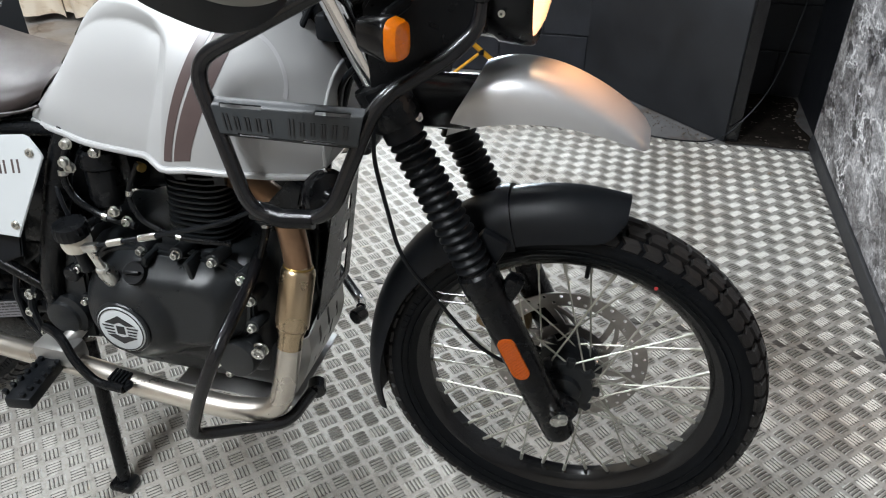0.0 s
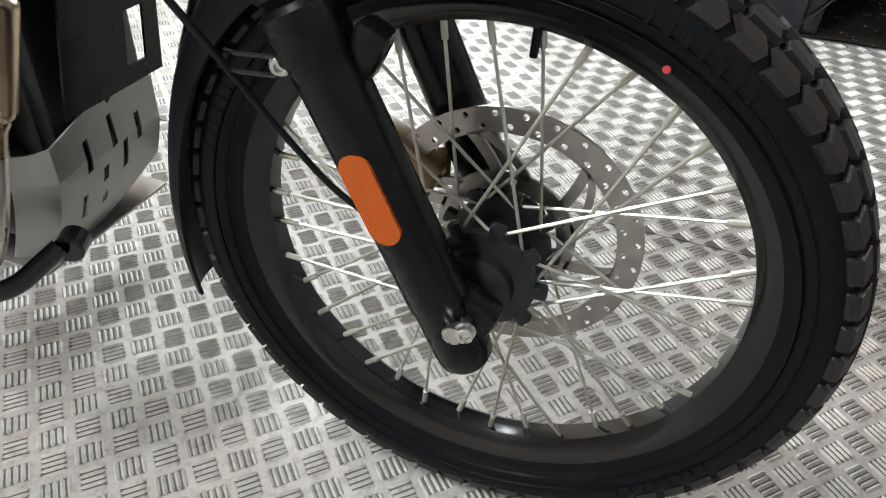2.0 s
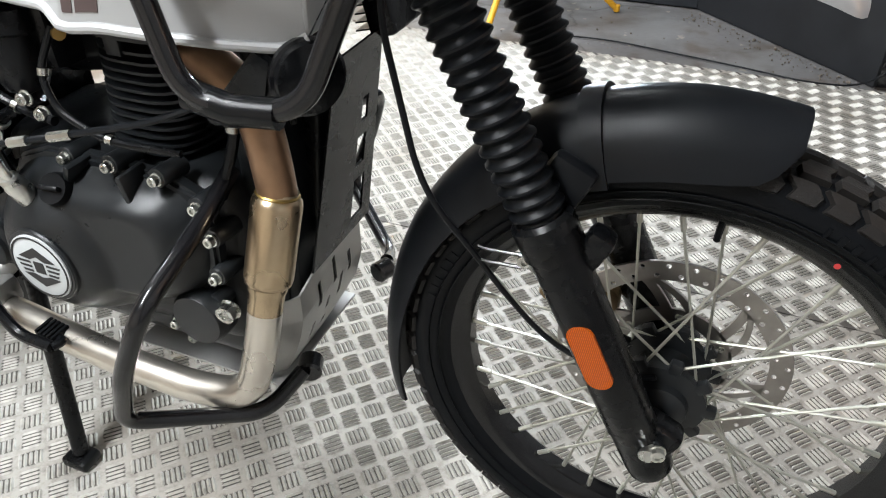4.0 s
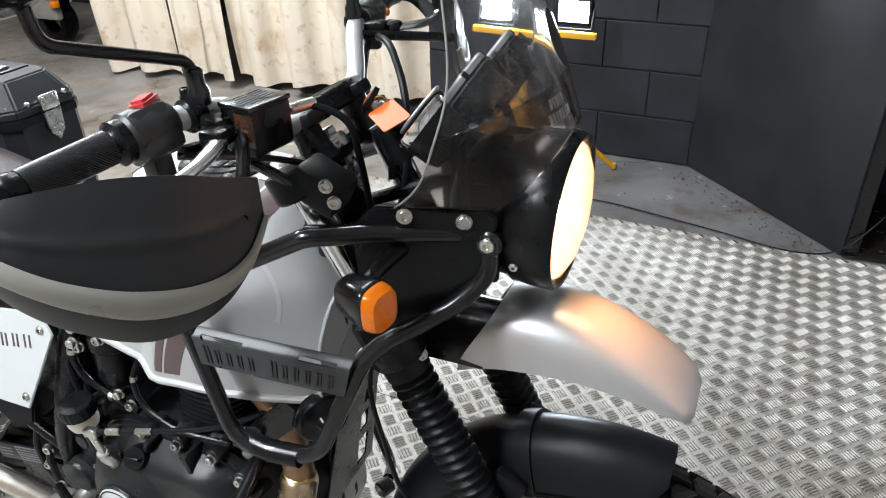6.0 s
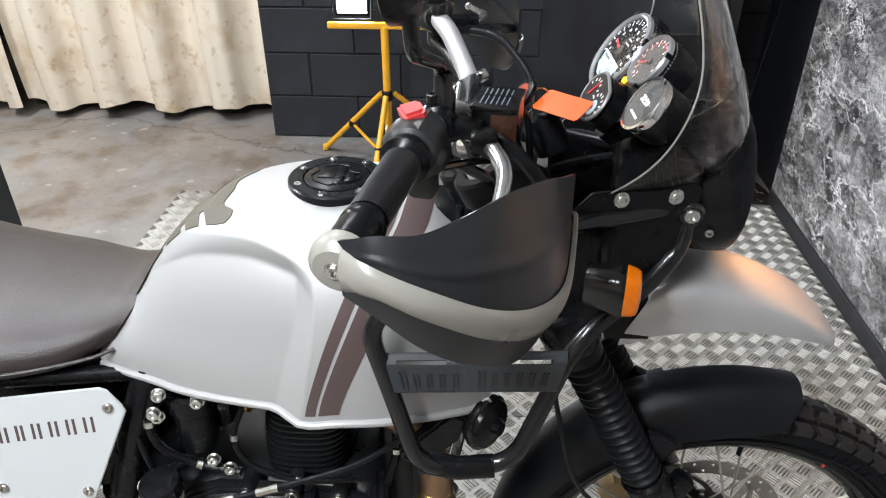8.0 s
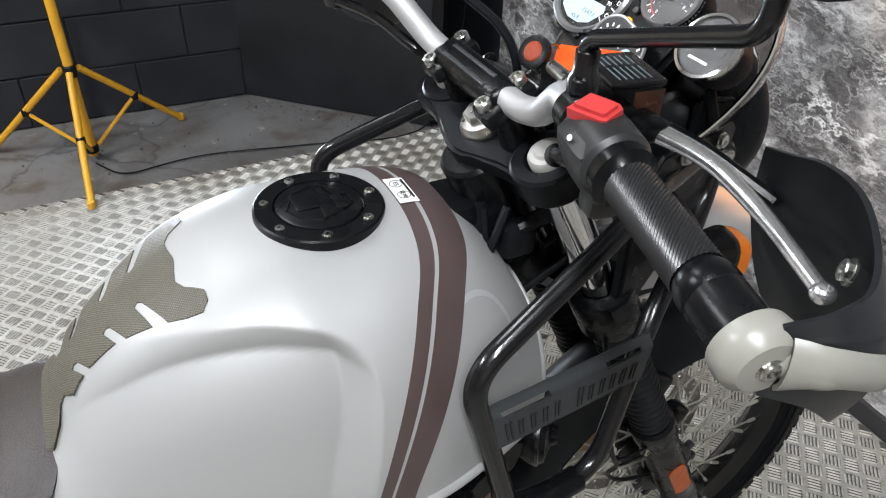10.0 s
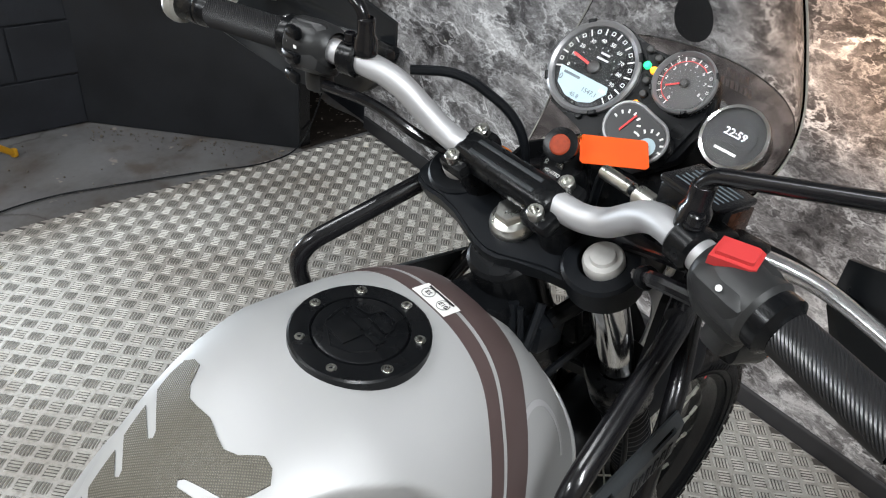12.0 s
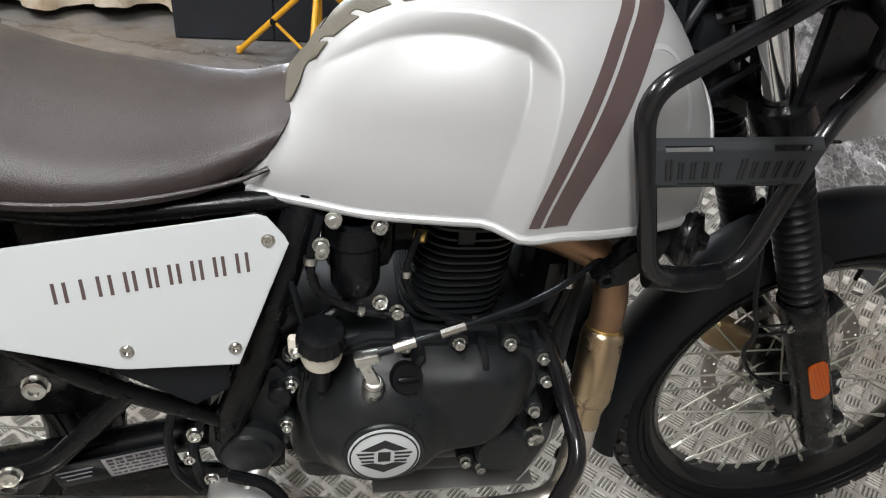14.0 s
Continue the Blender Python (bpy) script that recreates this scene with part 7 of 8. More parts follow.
def cover_edge(a):
    """How far the cover reaches from its middle in the direction a."""
    d = Vector((math.cos(a), math.sin(a)))
    for p, q in zip(cover, cover[1:] + cover[:1]):
        p, e = Vector(p) - COVER_MID, Vector(q) - Vector(p)
        det = d.x * -e.y + e.x * d.y
        if abs(det) < 1e-9:
            continue
        r, w = (p.x * -e.y + e.x * p.y) / det, (d.x * p.y - d.y * p.x) / det
        if r > 0 and -1e-6 <= w <= 1.000001:
            return r
    return 0.1


def cover_skin(u, v):
    """One cast cover: a broad dome at the rear that sinks into a rounded arm towards the front."""
    a = 2 * math.pi * v
    far = sum(cover_edge(a + 0.09 * k) for k in (-2, -1, 0, 1, 2)) / 5 - 0.010
    x, z = COVER_MID.x + far * u * math.cos(a), COVER_MID.y + far * u * math.sin(a)
    rim = far * (1 - u)
    arm = (0.052 - 0.06 * max(0, x + 0.69)) * (1 - max(0, 1 - rim / 0.050) ** 2.2) - 0.010 * smooth01((0.45 - z) / 0.02)
    r = math.hypot(x - DC.x, z - DC.z) / 0.121
    dome = -0.01 + 0.0885 * (1 - min(1, r) ** 3.6) if r < 1 else -0.01
    d = dome - arm
    h = arm + 0.5 * (d + math.sqrt(d * d + 0.00002))
    return Vector((x, -0.138 - h * min(1, rim / 0.004), z))


skin = sheet(bm_new(), cover_skin, 44, 110)
bmesh.ops.remove_doubles(skin, verts=skin.verts[:], dist=0.00005)
bmesh.ops.recalc_face_normals(skin, faces=skin.faces[:])
part("clutch_cover", skin, ENGINE, engine, "black cast engine cover with a broad dome", sharp=70)
for x, z, tilt in ((-0.728, 0.590, 20), (-0.640, 0.592, -12)):
    part("cover_web", add_box(bm_new(), (x, -0.152, z), (0.010, 0.044, 0.040), 0.004, Matrix.Rotation(radians(tilt), 3, "Y")), ENGINE, engine)
dm = part("clutch_dome", lathe(bm_new(), [(0.0535, 0.026), (0.0530, 0.036), (0.051, 0.0385), (0, 0.0385)], DC, (0.0, -1, 0.04), 64), ENGINE, engine, "round boss under the badge")
badge = part("badge", lathe(bm_new(), [(0.0465, 0.038), (0.0465, 0.0405), (0.045, 0.0412), (0, 0.0412)], DC, (0.0, -1, 0.04), 48), PANELWHITE, dm, "round pale badge with black shapes")
BM = frame_of(DC + Vector((0, -0.0415, 0.0016)), (1, 0, 0), (0, 0.04, 1))
shapes = [[(-0.030, 0.012), (0, 0.030), (0.030, 0.012), (0.012, 0.010), (0, 0.016), (-0.012, 0.010)], [(-0.030, -0.014), (0, -0.030), (0.030, -0.014), (0.014, -0.012), (0, -0.016), (-0.014, -0.012)], [(-0.008, 0.008), (0.008, 0.008), (0.008, -0.009), (-0.008, -0.009)]]
for k in range(3):
    for s in (-1, 1):
        shapes.append([(s * 0.013, 0.007 - 0.007 * k), (s * (0.036 - 0.003 * k), 0.007 - 0.007 * k), (s * (0.034 - 0.003 * k), 0.004 - 0.007 * k), (s * 0.013, 0.004 - 0.007 * k)])
for poly in shapes:
    part("badge_shape", prism(bm_new(), poly, BM, 0.0006), LETTER, badge, smooth=False)
part("badge_rim", lathe(bm_new(), [(0.0425, 0.0412), (0.0425, 0.0422), (0.0445, 0.0422), (0.0445, 0.0412)], DC, (0, -1, 0.04), 48), LETTER, badge)
flr = bm_new()
lathe(flr, [(0.024, -0.03), (0.021, 0.01), (0.019, 0.018), (0.0, 0.018)], (-0.742, -0.172, 0.572), (0.1, -0.75, 0.6), 28)
add_box(flr, Vector((-0.742, -0.172, 0.572)) + Vector((0.1, -0.75, 0.6)).normalized() * 0.022, (0.028, 0.006, 0.010), 0.002, turn_to((0.1, -0.75, 0.6)))
part("oil_filler", flr, SATIN, engine, "black oil filler cap")
lathe(of := bm_new(), [(0.040, -0.01), (0.040, 0.018), (0.036, 0.026), (0.0, 0.027)], (-0.590, -0.142, 0.402), (0, -1, 0.05), 40)
part("oil_filter_cover", of, ENGINE, engine, "round black oil filter cover")
for x, z in ((-0.741, 0.607), (-0.673, 0.610), (-0.605, 0.606), (-0.556, 0.578), (-0.545, 0.535), (-0.552, 0.475), (-0.885, 0.545), (-0.893, 0.47), (-0.57, 0.425), (-0.615, 0.355), (-0.64, 0.372)):
    part("bolt_boss", lathe(bm_new(), [(0.0125, -0.03), (0.0125, 0.012), (0.0115, 0.0135), (0, 0.0135)], (x, -0.138, z), (0, -1, 0.1), 18), ENGINE, engine)
    part("cover_bolt", hexbolt(bm_new(), (x, -0.152, z), (0, -1, 0.1), 0.0068, 0.010), STEEL, engine)
part("drain_bolt", hexbolt(bm_new(), (-0.545, -0.150, 0.425), (0.1, -1, 0), 0.013, 0.016), STEEL, engine)
part("clutch_post", lathe(bm_new(), [(0.014, -0.03), (0.014, 0.0), (0.012, 0.004), (0.012, 0.012), (0.009, 0.015), (0, 0.015)], (-0.784, -0.198, 0.586), (0, -0.45, 1), 20), STEEL, engine)
part("clutch_arm", add_box(bm_new(), (-0.790, -0.204, 0.614), (0.015, 0.008, 0.050), 0.003, Matrix.Rotation(radians(-22), 3, "Y")), STEEL, engine, "zinc clutch release arm")
part("clutch_clevis", add_box(bm_new(), (-0.793, -0.204, 0.638), (0.030, 0.014, 0.014), 0.003, Matrix.Rotation(radians(-14), 3, "Y")), STEEL, engine)
part("clutch_line", tube(bm_new(), [(-0.790, -0.203, 0.640), (-0.74, -0.195, 0.652), (-0.68, -0.185, 0.666), (-0.57, -0.16, 0.690), (-0.45, -0.10, 0.74), (-0.40, -0.02, 0.82)], 0.0042, 0.04, 8, n=6), MATTE, engine)
for x0, x1 in ((-0.762, -0.736), (-0.706, -0.676)):
    part("cable_adjuster", tube(bm_new(), [(x0, -0.195 + (x0 + 0.74) * 0.17, 0.652 + (x0 + 0.74) * 0.23), (x1, -0.195 + (x1 + 0.74) * 0.17, 0.652 + (x1 + 0.74) * 0.23)], 0.0062, 0, 8), STEEL, engine)

# cylinder and head fins, one by one
def fin(x, z, hx, hy, thick):
    b = bm_new()
    pts = []
    for k in range(40):
        a = 2 * math.pi * k / 40
        pts.append((hx * math.copysign(abs(math.cos(a)) ** 0.62, math.cos(a)), hy * math.copysign(abs(math.sin(a)) ** 0.62, math.sin(a))))
    return prism(b, pts, Matrix.Translation((x, 0, z)), thick)


for k in range(12):
    part("cylinder_fin", fin(-0.672 + 0.0015 * k, 0.600 + k * 0.0118, 0.070, 0.100, 0.0036), ENGINE, engine, smooth=False)
core = bm_new()
add_cyl(core, (-0.672, 0, 0.58), (-0.652, 0, 0.78), 0.060, segs=32)
part("cylinder", core, ENGINE, engine)
for k in range(5):
    part("head_fin", fin(-0.652, 0.748 + k * 0.012, 0.082, 0.106, 0.004), ENGINE, engine, smooth=False)
hd = bm_new()
add_box(hd, (-0.64, 0, 0.805), (0.13, 0.15, 0.05), 0.012)
add_box(hd, (-0.668, -0.100, 0.765), (0.022, 0.008, 0.075), 0.002)
add_box(hd, (-0.595, -0.100, 0.765), (0.022, 0.008, 0.075), 0.002)
part("cylinder_head", hd, ENGINE, engine)
tb = bm_new()
lathe(tb, [(0.026, 0.0), (0.034, 0.004), (0.034, 0.03), (0.030, 0.034), (0.030, 0.085), (0.024, 0.10), (0.0, 0.102)], (-0.806, -0.110, 0.775), (0.02, -0.10, -1), 28)
part("starter_motor", tb, SATIN, engine, "black cylindrical canister beside the cylinder")
for p in ((-0.831, -0.148, 0.796), (-0.780, -0.148, 0.787), (-0.845, -0.148, 0.762), (-0.845, -0.140, 0.748), (-0.776, -0.148, 0.678), (-0.755, -0.148, 0.662)):
    part("bracket_bolt", hexbolt(bm_new(), p, (0.1, -1, 0.1), 0.008, 0.010), STEEL, engine)
part("brass_sensor", add_cyl(bm_new(), (-0.735, -0.115, 0.752), (-0.722, -0.120, 0.752), 0.008, segs=12), BRASS, engine)
tbody = bm_new()
add_box(tbody, (-0.80, -0.06, 0.74), (0.09, 0.10, 0.10), 0.02)
add_cyl(tbody, (-0.84, -0.02, 0.70), (-0.72, -0.02, 0.72), 0.045, segs=24, bevel=0.01)
part("throttle_body", tbody, SATIN, engine)

# brake fluid cup
cup = part("fluid_cup", lathe(bm_new(), [(0.0, -0.006), (0.016, -0.005), (0.0225, 0.000), (0.0252, 0.010), (0.0252, 0.032)], (-0.846, -0.176, 0.612), (0, -0.1, 1), 28), BONE, BIKE, "cream brake fluid cup with ribbed black lid")
part("cup_tab", add_box(bm_new(), (-0.876, -0.172, 0.634), (0.018, 0.012, 0.026), 0.004), BONE, cup)
part("tab_bolt", hexbolt(bm_new(), (-0.876, -0.179, 0.628), (0, -1, 0.1), 0.0058, 0.007), STEEL, cup)
part("cup_stem", lathe(bm_new(), [(0.011, -0.05), (0.011, -0.004)], (-0.846, -0.176, 0.612), (0, -0.1, 1), 16), MATTE, cup)
lid = bm_new()
lathe(lid, [(0.0265, 0.027), (0.0285, 0.029), (0.0285, 0.046), (0.026, 0.051), (0, 0.053)], (-0.846, -0.176, 0.612), (0, -0.1, 1), 40)
lid.verts.ensure_lookup_table()
for i, v in enumerate(lid.verts):
    if i % 2 and i < 40 * 4:
        v.co += (v.co - Vector((-0.846, -0.178, v.co.z))).normalized() * 0.0012
part("lid", lid, SATIN, cup)

# frame
for side in (-1, 1):
    fr = bm_new()
    tube(fr, [flip((-0.852, -0.098, 0.815), side), flip((-0.880, -0.125, 0.745), side), flip((-0.935, -0.150, 0.565), side), flip((-0.972, -0.145, 0.47), side), flip((-0.955, -0.135, 0.36), side)], 0.0225, 0.05, 18, n=8)
    main = part("frame_tube", fr, SATIN, BIKE, "black frame tube beside the engine")
    sub = bm_new()
    tube(sub, [flip((-0.965, -0.150, 0.480), side), flip((-1.12, -0.150, 0.560), side), flip((-1.30, -0.145, 0.70), side), flip((-1.45, -0.12, 0.80), side)], 0.0125, 0.05, 12)
    tube(sub, [flip((-0.875, -0.11, 0.800), side), flip((-1.1, -0.135, 0.79), side), flip((-1.45, -0.12, 0.83), side)], 0.0125, 0.05, 12)
    tube(sub, [flip((-1.08, -0.150, 0.545), side), flip((-1.20, -0.15, 0.41), side), flip((-1.25, -0.15, 0.39), side)], 0.014, 0.03, 12)
    part("subframe_tube", sub, SATIN, main)
    pv = bm_new()
    lathe(pv, [(0.045, -0.01), (0.045, 0.008), (0.036, 0.014), (0.034, 0.020), (0.026, 0.022), (0, 0.022)], flip((-0.945, -0.150, 0.43), side), (0, side, 0), 36)
    prism(pv, [(-0.99, 0.50), (-0.94, 0.56), (-0.90, 0.58), (-0.88, 0.55), (-0.895, 0.45), (-0.90, 0.37), (-0.97, 0.36), (-1.0, 0.42)], frame_of(flip((0, -0.125, 0), side), (1, 0, 0), (0, 0, 1)), 0.02 if side < 0 else -0.02, 0.006)
    part("pivot_plate", pv, ENGINE, main, "black swingarm pivot plate")
    part("pivot_cap", add_cyl(bm_new(), flip((-0.898, -0.14, 0.535), side), flip((-0.898, -0.165, 0.535), side), 0.016, segs=24, bevel=0.003), SATIN, main)
    sa = bm_new()
    tube(sa, [flip((-0.955, -0.10, 0.42), side), flip((-1.20, -0.115, 0.385), side), flip((-1.49, -0.115, 0.335), side)], 0.026, 0.05, 14)
    part("swingarm", sa, SATIN, BIKE, "black swingarm tube")
sp = bm_new()
lathe(sp, [(0.030, 0.0), (0.030, 0.30)], (-1.03, 0.0, 0.38), (0.12, 0, 1), 20)
for k in range(9):
    lathe(sp, [(0.036 + 0.009 * math.cos(a), 0.05 + 0.026 * k + 0.006 * math.sin(a)) for a in [2 * math.pi * i / 8 for i in range(9)]], (-1.03, 0, 0.38), (0.12, 0, 1), 20)
part("rear_shock", sp, SATIN, BIKE, "black coil spring shock")
st = bm_new()
add_box(st, (-1.12, -0.152, 0.405), (0.165, 0.003, 0.042), 0.001, Matrix.Rotation(radians(-14), 3, "Y"))
sticker = part("info_sticker", st, MATTE, BIKE, "dark information sticker on the swingarm")
STM = Matrix.Translation((-1.12, -0.1540, 0.405)) @ Matrix.Rotation(radians(-14), 4, "Y")
part("label_panel", add_box(bm_new(), STM @ Vector((0.034, 0, 0)), (0.092, 0.0008, 0.036), 0, STM.to_3x3()), LABELGREY, sticker, "pale label printed with dark codes")
random.seed(5)
for row in range(5):
    x = -0.006
    while x < 0.074:
        w = random.uniform(0.003, 0.012)
        part("print_bar", add_box(bm_new(), STM @ Vector((x + w / 2, -0.0008, 0.0135 - 0.0066 * row)), (w, 0.0006, 0.0040 if row < 2 else 0.0022), 0, STM.to_3x3()), LETTER, sticker, smooth=False)
        x += w + random.uniform(0.0015, 0.004)
for k in range(3):
    part("print_bar", add_box(bm_new(), STM @ Vector((-0.052, -0.0004, 0.008 - 0.008 * k)), (0.05 - 0.008 * k, 0.0006, 0.0024), 0, STM.to_3x3()), LABELGREY, sticker, smooth=False)
for p, r in (((-1.172, -0.175, 0.585), 0.013), ((-1.01, -0.16, 0.47), 0.009), ((-1.02, -0.165, 0.43), 0.008), ((-0.995, -0.17, 0.39), 0.008), ((-1.24, -0.17, 0.42), 0.012)):
    part("frame_bolt", hexbolt(bm_new(), p, (0.1, -1, 0.1), r, r), STEEL, BIKE)
hoses = bm_new()
tube(hoses, [(-1.00, -0.15, 0.49), (-1.015, -0.165, 0.45), (-1.01, -0.165, 0.38), (-0.99, -0.16, 0.33)], 0.007, 0.02, 8)
tube(hoses, [(-1.03, -0.15, 0.52), (-1.045, -0.16, 0.47), (-1.045, -0.16, 0.40), (-1.02, -0.15, 0.34)], 0.006, 0.02, 8)
tube(hoses, [(-0.90, -0.12, 0.75), (-0.875, -0.155, 0.70), (-0.86, -0.15, 0.60), (-0.87, -0.13, 0.5)], 0.004, 0.03, 8)
part("hose", hoses, MATTE, BIKE, "black rubber hoses by the pivot")
dk = bm_new()
tube(dk, [(-0.41, 0, 0.98), (-0.47, 0, 0.70), (-0.50, 0, 0.40), (-0.58, 0, 0.30)], 0.022, 0.05, 14)
for side in (-1, 1):
    tube(dk, [flip((-0.45, -0.03, 0.92), side), flip((-0.62, -0.06, 0.80), side), flip((-0.86, -0.10, 0.80), side)], 0.017, 0.05, 12)
add_cyl(dk, (-0.435, 0, 1.075), (-0.345, 0, 0.895), 0.036, segs=28, bevel=0.004)
add_box(dk, (-0.45, 0, 0.97), (0.08, 0.07, 0.12), 0.012)
part("main_frame", dk, SATIN, BIKE, "black steering head and backbone")
random.seed(11)
for k in range(9):
    y = random.uniform(-0.06, 0.06)
    x = random.uniform(-0.44, -0.36)
    part("wiring_cable", tube(bm_new(), [(x, y, 1.03), (x + random.uniform(-0.04, 0.04), y * 1.3, 0.97), (x - 0.03, y + random.uniform(-0.03, 0.03), 0.90), (x - 0.05, y * 0.6, 0.82)], random.uniform(0.003, 0.006), 0.03, 8), MATTE, BIKE)
part("connector", add_box(bm_new(), (-0.40, -0.045, 0.985), (0.04, 0.03, 0.04), 0.008), MATTE, BIKE, "black electrical connector")
part("connector", add_box(bm_new(), (-0.385, 0.04, 0.95), (0.05, 0.03, 0.05), 0.008), MATTE, BIKE, "black electrical connector")

# exhaust
ex = bm_new()
tube(ex, [(-0.62, -0.060, 0.735), (-0.547, -0.085, 0.732), (-0.480, -0.112, 0.710), (-0.466, -0.118, 0.650), (-0.4645, -0.117, 0.590)], 0.0232, 0.05, 20, n=8)
exo = part("exhaust", ex, RUSTY, BIKE, "heat-tinted steel exhaust downpipe")
cat = bm_new()
lathe(cat, [(0.0235, -0.006), (0.0242, 0.0), (0.0285, 0.004), (0.0298, 0.010), (0.0298, 0.104), (0.0285, 0.110), (0.0245, 0.114), (0.0245, 0.119), (0.0222, 0.124), (0.0215, 0.150)], (-0.4645, -0.1175, 0.597), Vector((-0.476, -0.156, 0.478)) - Vector((-0.4645, -0.1175, 0.597)), 32)
part("catalyst", cat, EXHAUST, exo, "straw-coloured catalyst can")
lathe(wl_ := bm_new(), [(0.0240, 0), (0.0262, 0.002), (0.0240, 0.005)], (-0.4645, -0.117, 0.601), (-0.1, -0.27, -1), 28)
part("weld_ring", wl_, BRASS, exo)
pipe = bm_new()
tube(pipe, [(-0.4755, -0.154, 0.485), (-0.485, -0.176, 0.40), (-0.500, -0.196, 0.330), (-0.580, -0.205, 0.318), (-0.74, -0.205, 0.326), (-0.90, -0.195, 0.340), (-1.10, -0.185, 0.345), (-1.35, -0.20, 0.395)], 0.0215, 0.05, 20, n=8)
part("lower_pipe", pipe, EXHAUST_PALE, exo, "pale steel lower exhaust pipe")
lathe(mf := bm_new(), [(0.022, 0), (0.045, 0.04), (0.055, 0.06), (0.055, 0.38), (0.045, 0.40), (0.02, 0.41), (0.0, 0.41)], (-1.32, -0.20, 0.39), (-0.93, 0, 0.30), 32)
part("silencer", mf, SATIN, exo, "black silencer")

# hoses and clips round the head
for pts_, r_ in (([(-0.845, -0.13, 0.79), (-0.86, -0.150, 0.74), (-0.85, -0.150, 0.69), (-0.80, -0.145, 0.66), (-0.74, -0.15, 0.655)], 0.006), ([(-0.73, -0.12, 0.76), (-0.75, -0.14, 0.71), (-0.73, -0.15, 0.67), (-0.66, -0.155, 0.645), (-0.57, -0.14, 0.64)], 0.0045), ([(-0.56, -0.06, 0.80), (-0.53, -0.09, 0.74), (-0.52, -0.10, 0.66), (-0.54, -0.11, 0.60)], 0.007), ([(-0.80, -0.11, 0.66), (-0.86, -0.14, 0.63), (-0.89, -0.13, 0.58), (-0.88, -0.12, 0.52)], 0.008), ([(-0.50, -0.05, 0.82), (-0.48, -0.08, 0.76), (-0.47, -0.06, 0.66)], 0.005)):
    hose_ = part("engine_hose", tube(bm_new(), pts_, r_, 0.03, 10, n=6), SATIN, engine)
    for q_ in (1, len(pts_) - 2):
        d0 = (Vector(pts_[q_ + 1]) - Vector(pts_[q_ - 1])).normalized()
        part("hose_clip", lathe(bm_new(), [(r_ * 1.02, -0.004), (r_ * 1.35, -0.004), (r_ * 1.35, 0.004), (r_ * 1.02, 0.004)], Vector(pts_[q_]) * 0.75 + (Vector(pts_[q_ - 1]) + Vector(pts_[q_ + 1])) * 0.125, d0, 14), STEEL, hose_)

# engine guards
for side in (-1, 1):
    eg = bm_new()
    tube(eg, [flip((-0.548, -0.090, 0.597), side), flip((-0.541, -0.160, 0.572), side), flip((-0.535, -0.285, 0.538), side), flip((-0.570, -0.308, 0.451), side), flip((-0.613, -0.300, 0.342), side), flip((-0.487, -0.190, 0.294), side), flip((-0.463, -0.130, 0.324), side)], 0.0112, 0.030, 14, n=6)
    add_cyl(eg, flip((-0.468, -0.100, 0.318), side), flip((-0.456, -0.128, 0.318), side), 0.017, segs=16, bevel=0.003)
    part("engine_guard", eg, GLOSS, BIKE, "gloss black lower engine guard tube")

cr = bm_new()
add_box(cr, (-0.500, 0, 0.53), (0.03, 0.15, 0.36), 0.008)
add_box(cr, (-0.53, 0.04, 0.66), (0.07, 0.12, 0.16), 0.01)
part("engine_cradle", cr, ENGINE, BIKE, "black engine cradle plates")

# skid plate with slots
def skid_fn(u, v):
    y = lerp(-0.128, 0.075, u)
    ztop = curve1([(0, 0.425), (0.12, 0.422), (0.3, 0.432), (0.55, 0.448), (0.78, 0.455), (1.0, 0.440)], u)
    s = lerp(0, 1, v)
    z = lerp(curve1([(0, 0.285), (0.4, 0.262), (1.0, 0.330)], u), ztop, s)
    x = -0.478 - 0.20 * max(0, 0.385 - z) - 1.6 * max(0, 0.385 - z) ** 2
    bend = -0.030 * max(0, 0.16 - u) / 0.16
    return Vector((x + bend, y, z))


sk = bm_new()
slot_plate(sk, skid_fn, [(0.37, 0.42, 0.60, 0.83), (0.58, 0.63, 0.62, 0.86), (0.33, 0.38, 0.27, 0.47), (0.50, 0.55, 0.42, 0.55), (0.66, 0.71, 0.36, 0.58), (0.52, 0.56, 0.24, 0.31), (0.80, 0.84, 0.45, 0.7)])
skid = part("skid_plate", sk, SKID, BIKE, "brushed aluminium skid plate with slots", smooth=False)
for p in ((-0.480, -0.084, 0.395), (-0.480, 0.034, 0.394)):
    part("plate_screw", hexbolt(bm_new(), p, (1, 0, 0), 0.006, 0.004), SATIN, skid)
under = bm_new()
add_box(under, (-0.64, -0.01, 0.262), (0.26, 0.22, 0.004), 0.001)
part("skid_floor", under, SKID, skid)
hb_ = bm_new()


def bracket_fn(u, v):
    return Vector((lerp(-0.466, -0.412, v), lerp(-0.074, 0.085, u) * lerp(1, 0.72, v), lerp(0.45, 0.74, v)))


slot_plate(hb_, bracket_fn, [(0.62, 0.82, 0.08, 0.30), (0.64, 0.80, 0.38, 0.52), (0.66, 0.80, 0.60, 0.72)])
part("front_bracket", hb_, SATIN, BIKE, "black drilled bracket behind the wheel", smooth=False)
cool = bm_new()
add_box(cool, (-0.425, 0.105, 0.80), (0.035, 0.10, 0.15), 0.006, Matrix.Rotation(radians(-14), 3, "Y"))
cooler = part("oil_cooler", cool, SATIN, BIKE, "small black oil cooler")
for k in range(14):
    part("cooler_fin", add_box(bm_new(), (-0.425 - 0.0, 0.105, 0.735 + k * 0.010), (0.039, 0.096, 0.002), 0, Matrix.Rotation(radians(-14), 3, "Y")), MATTE, cooler)
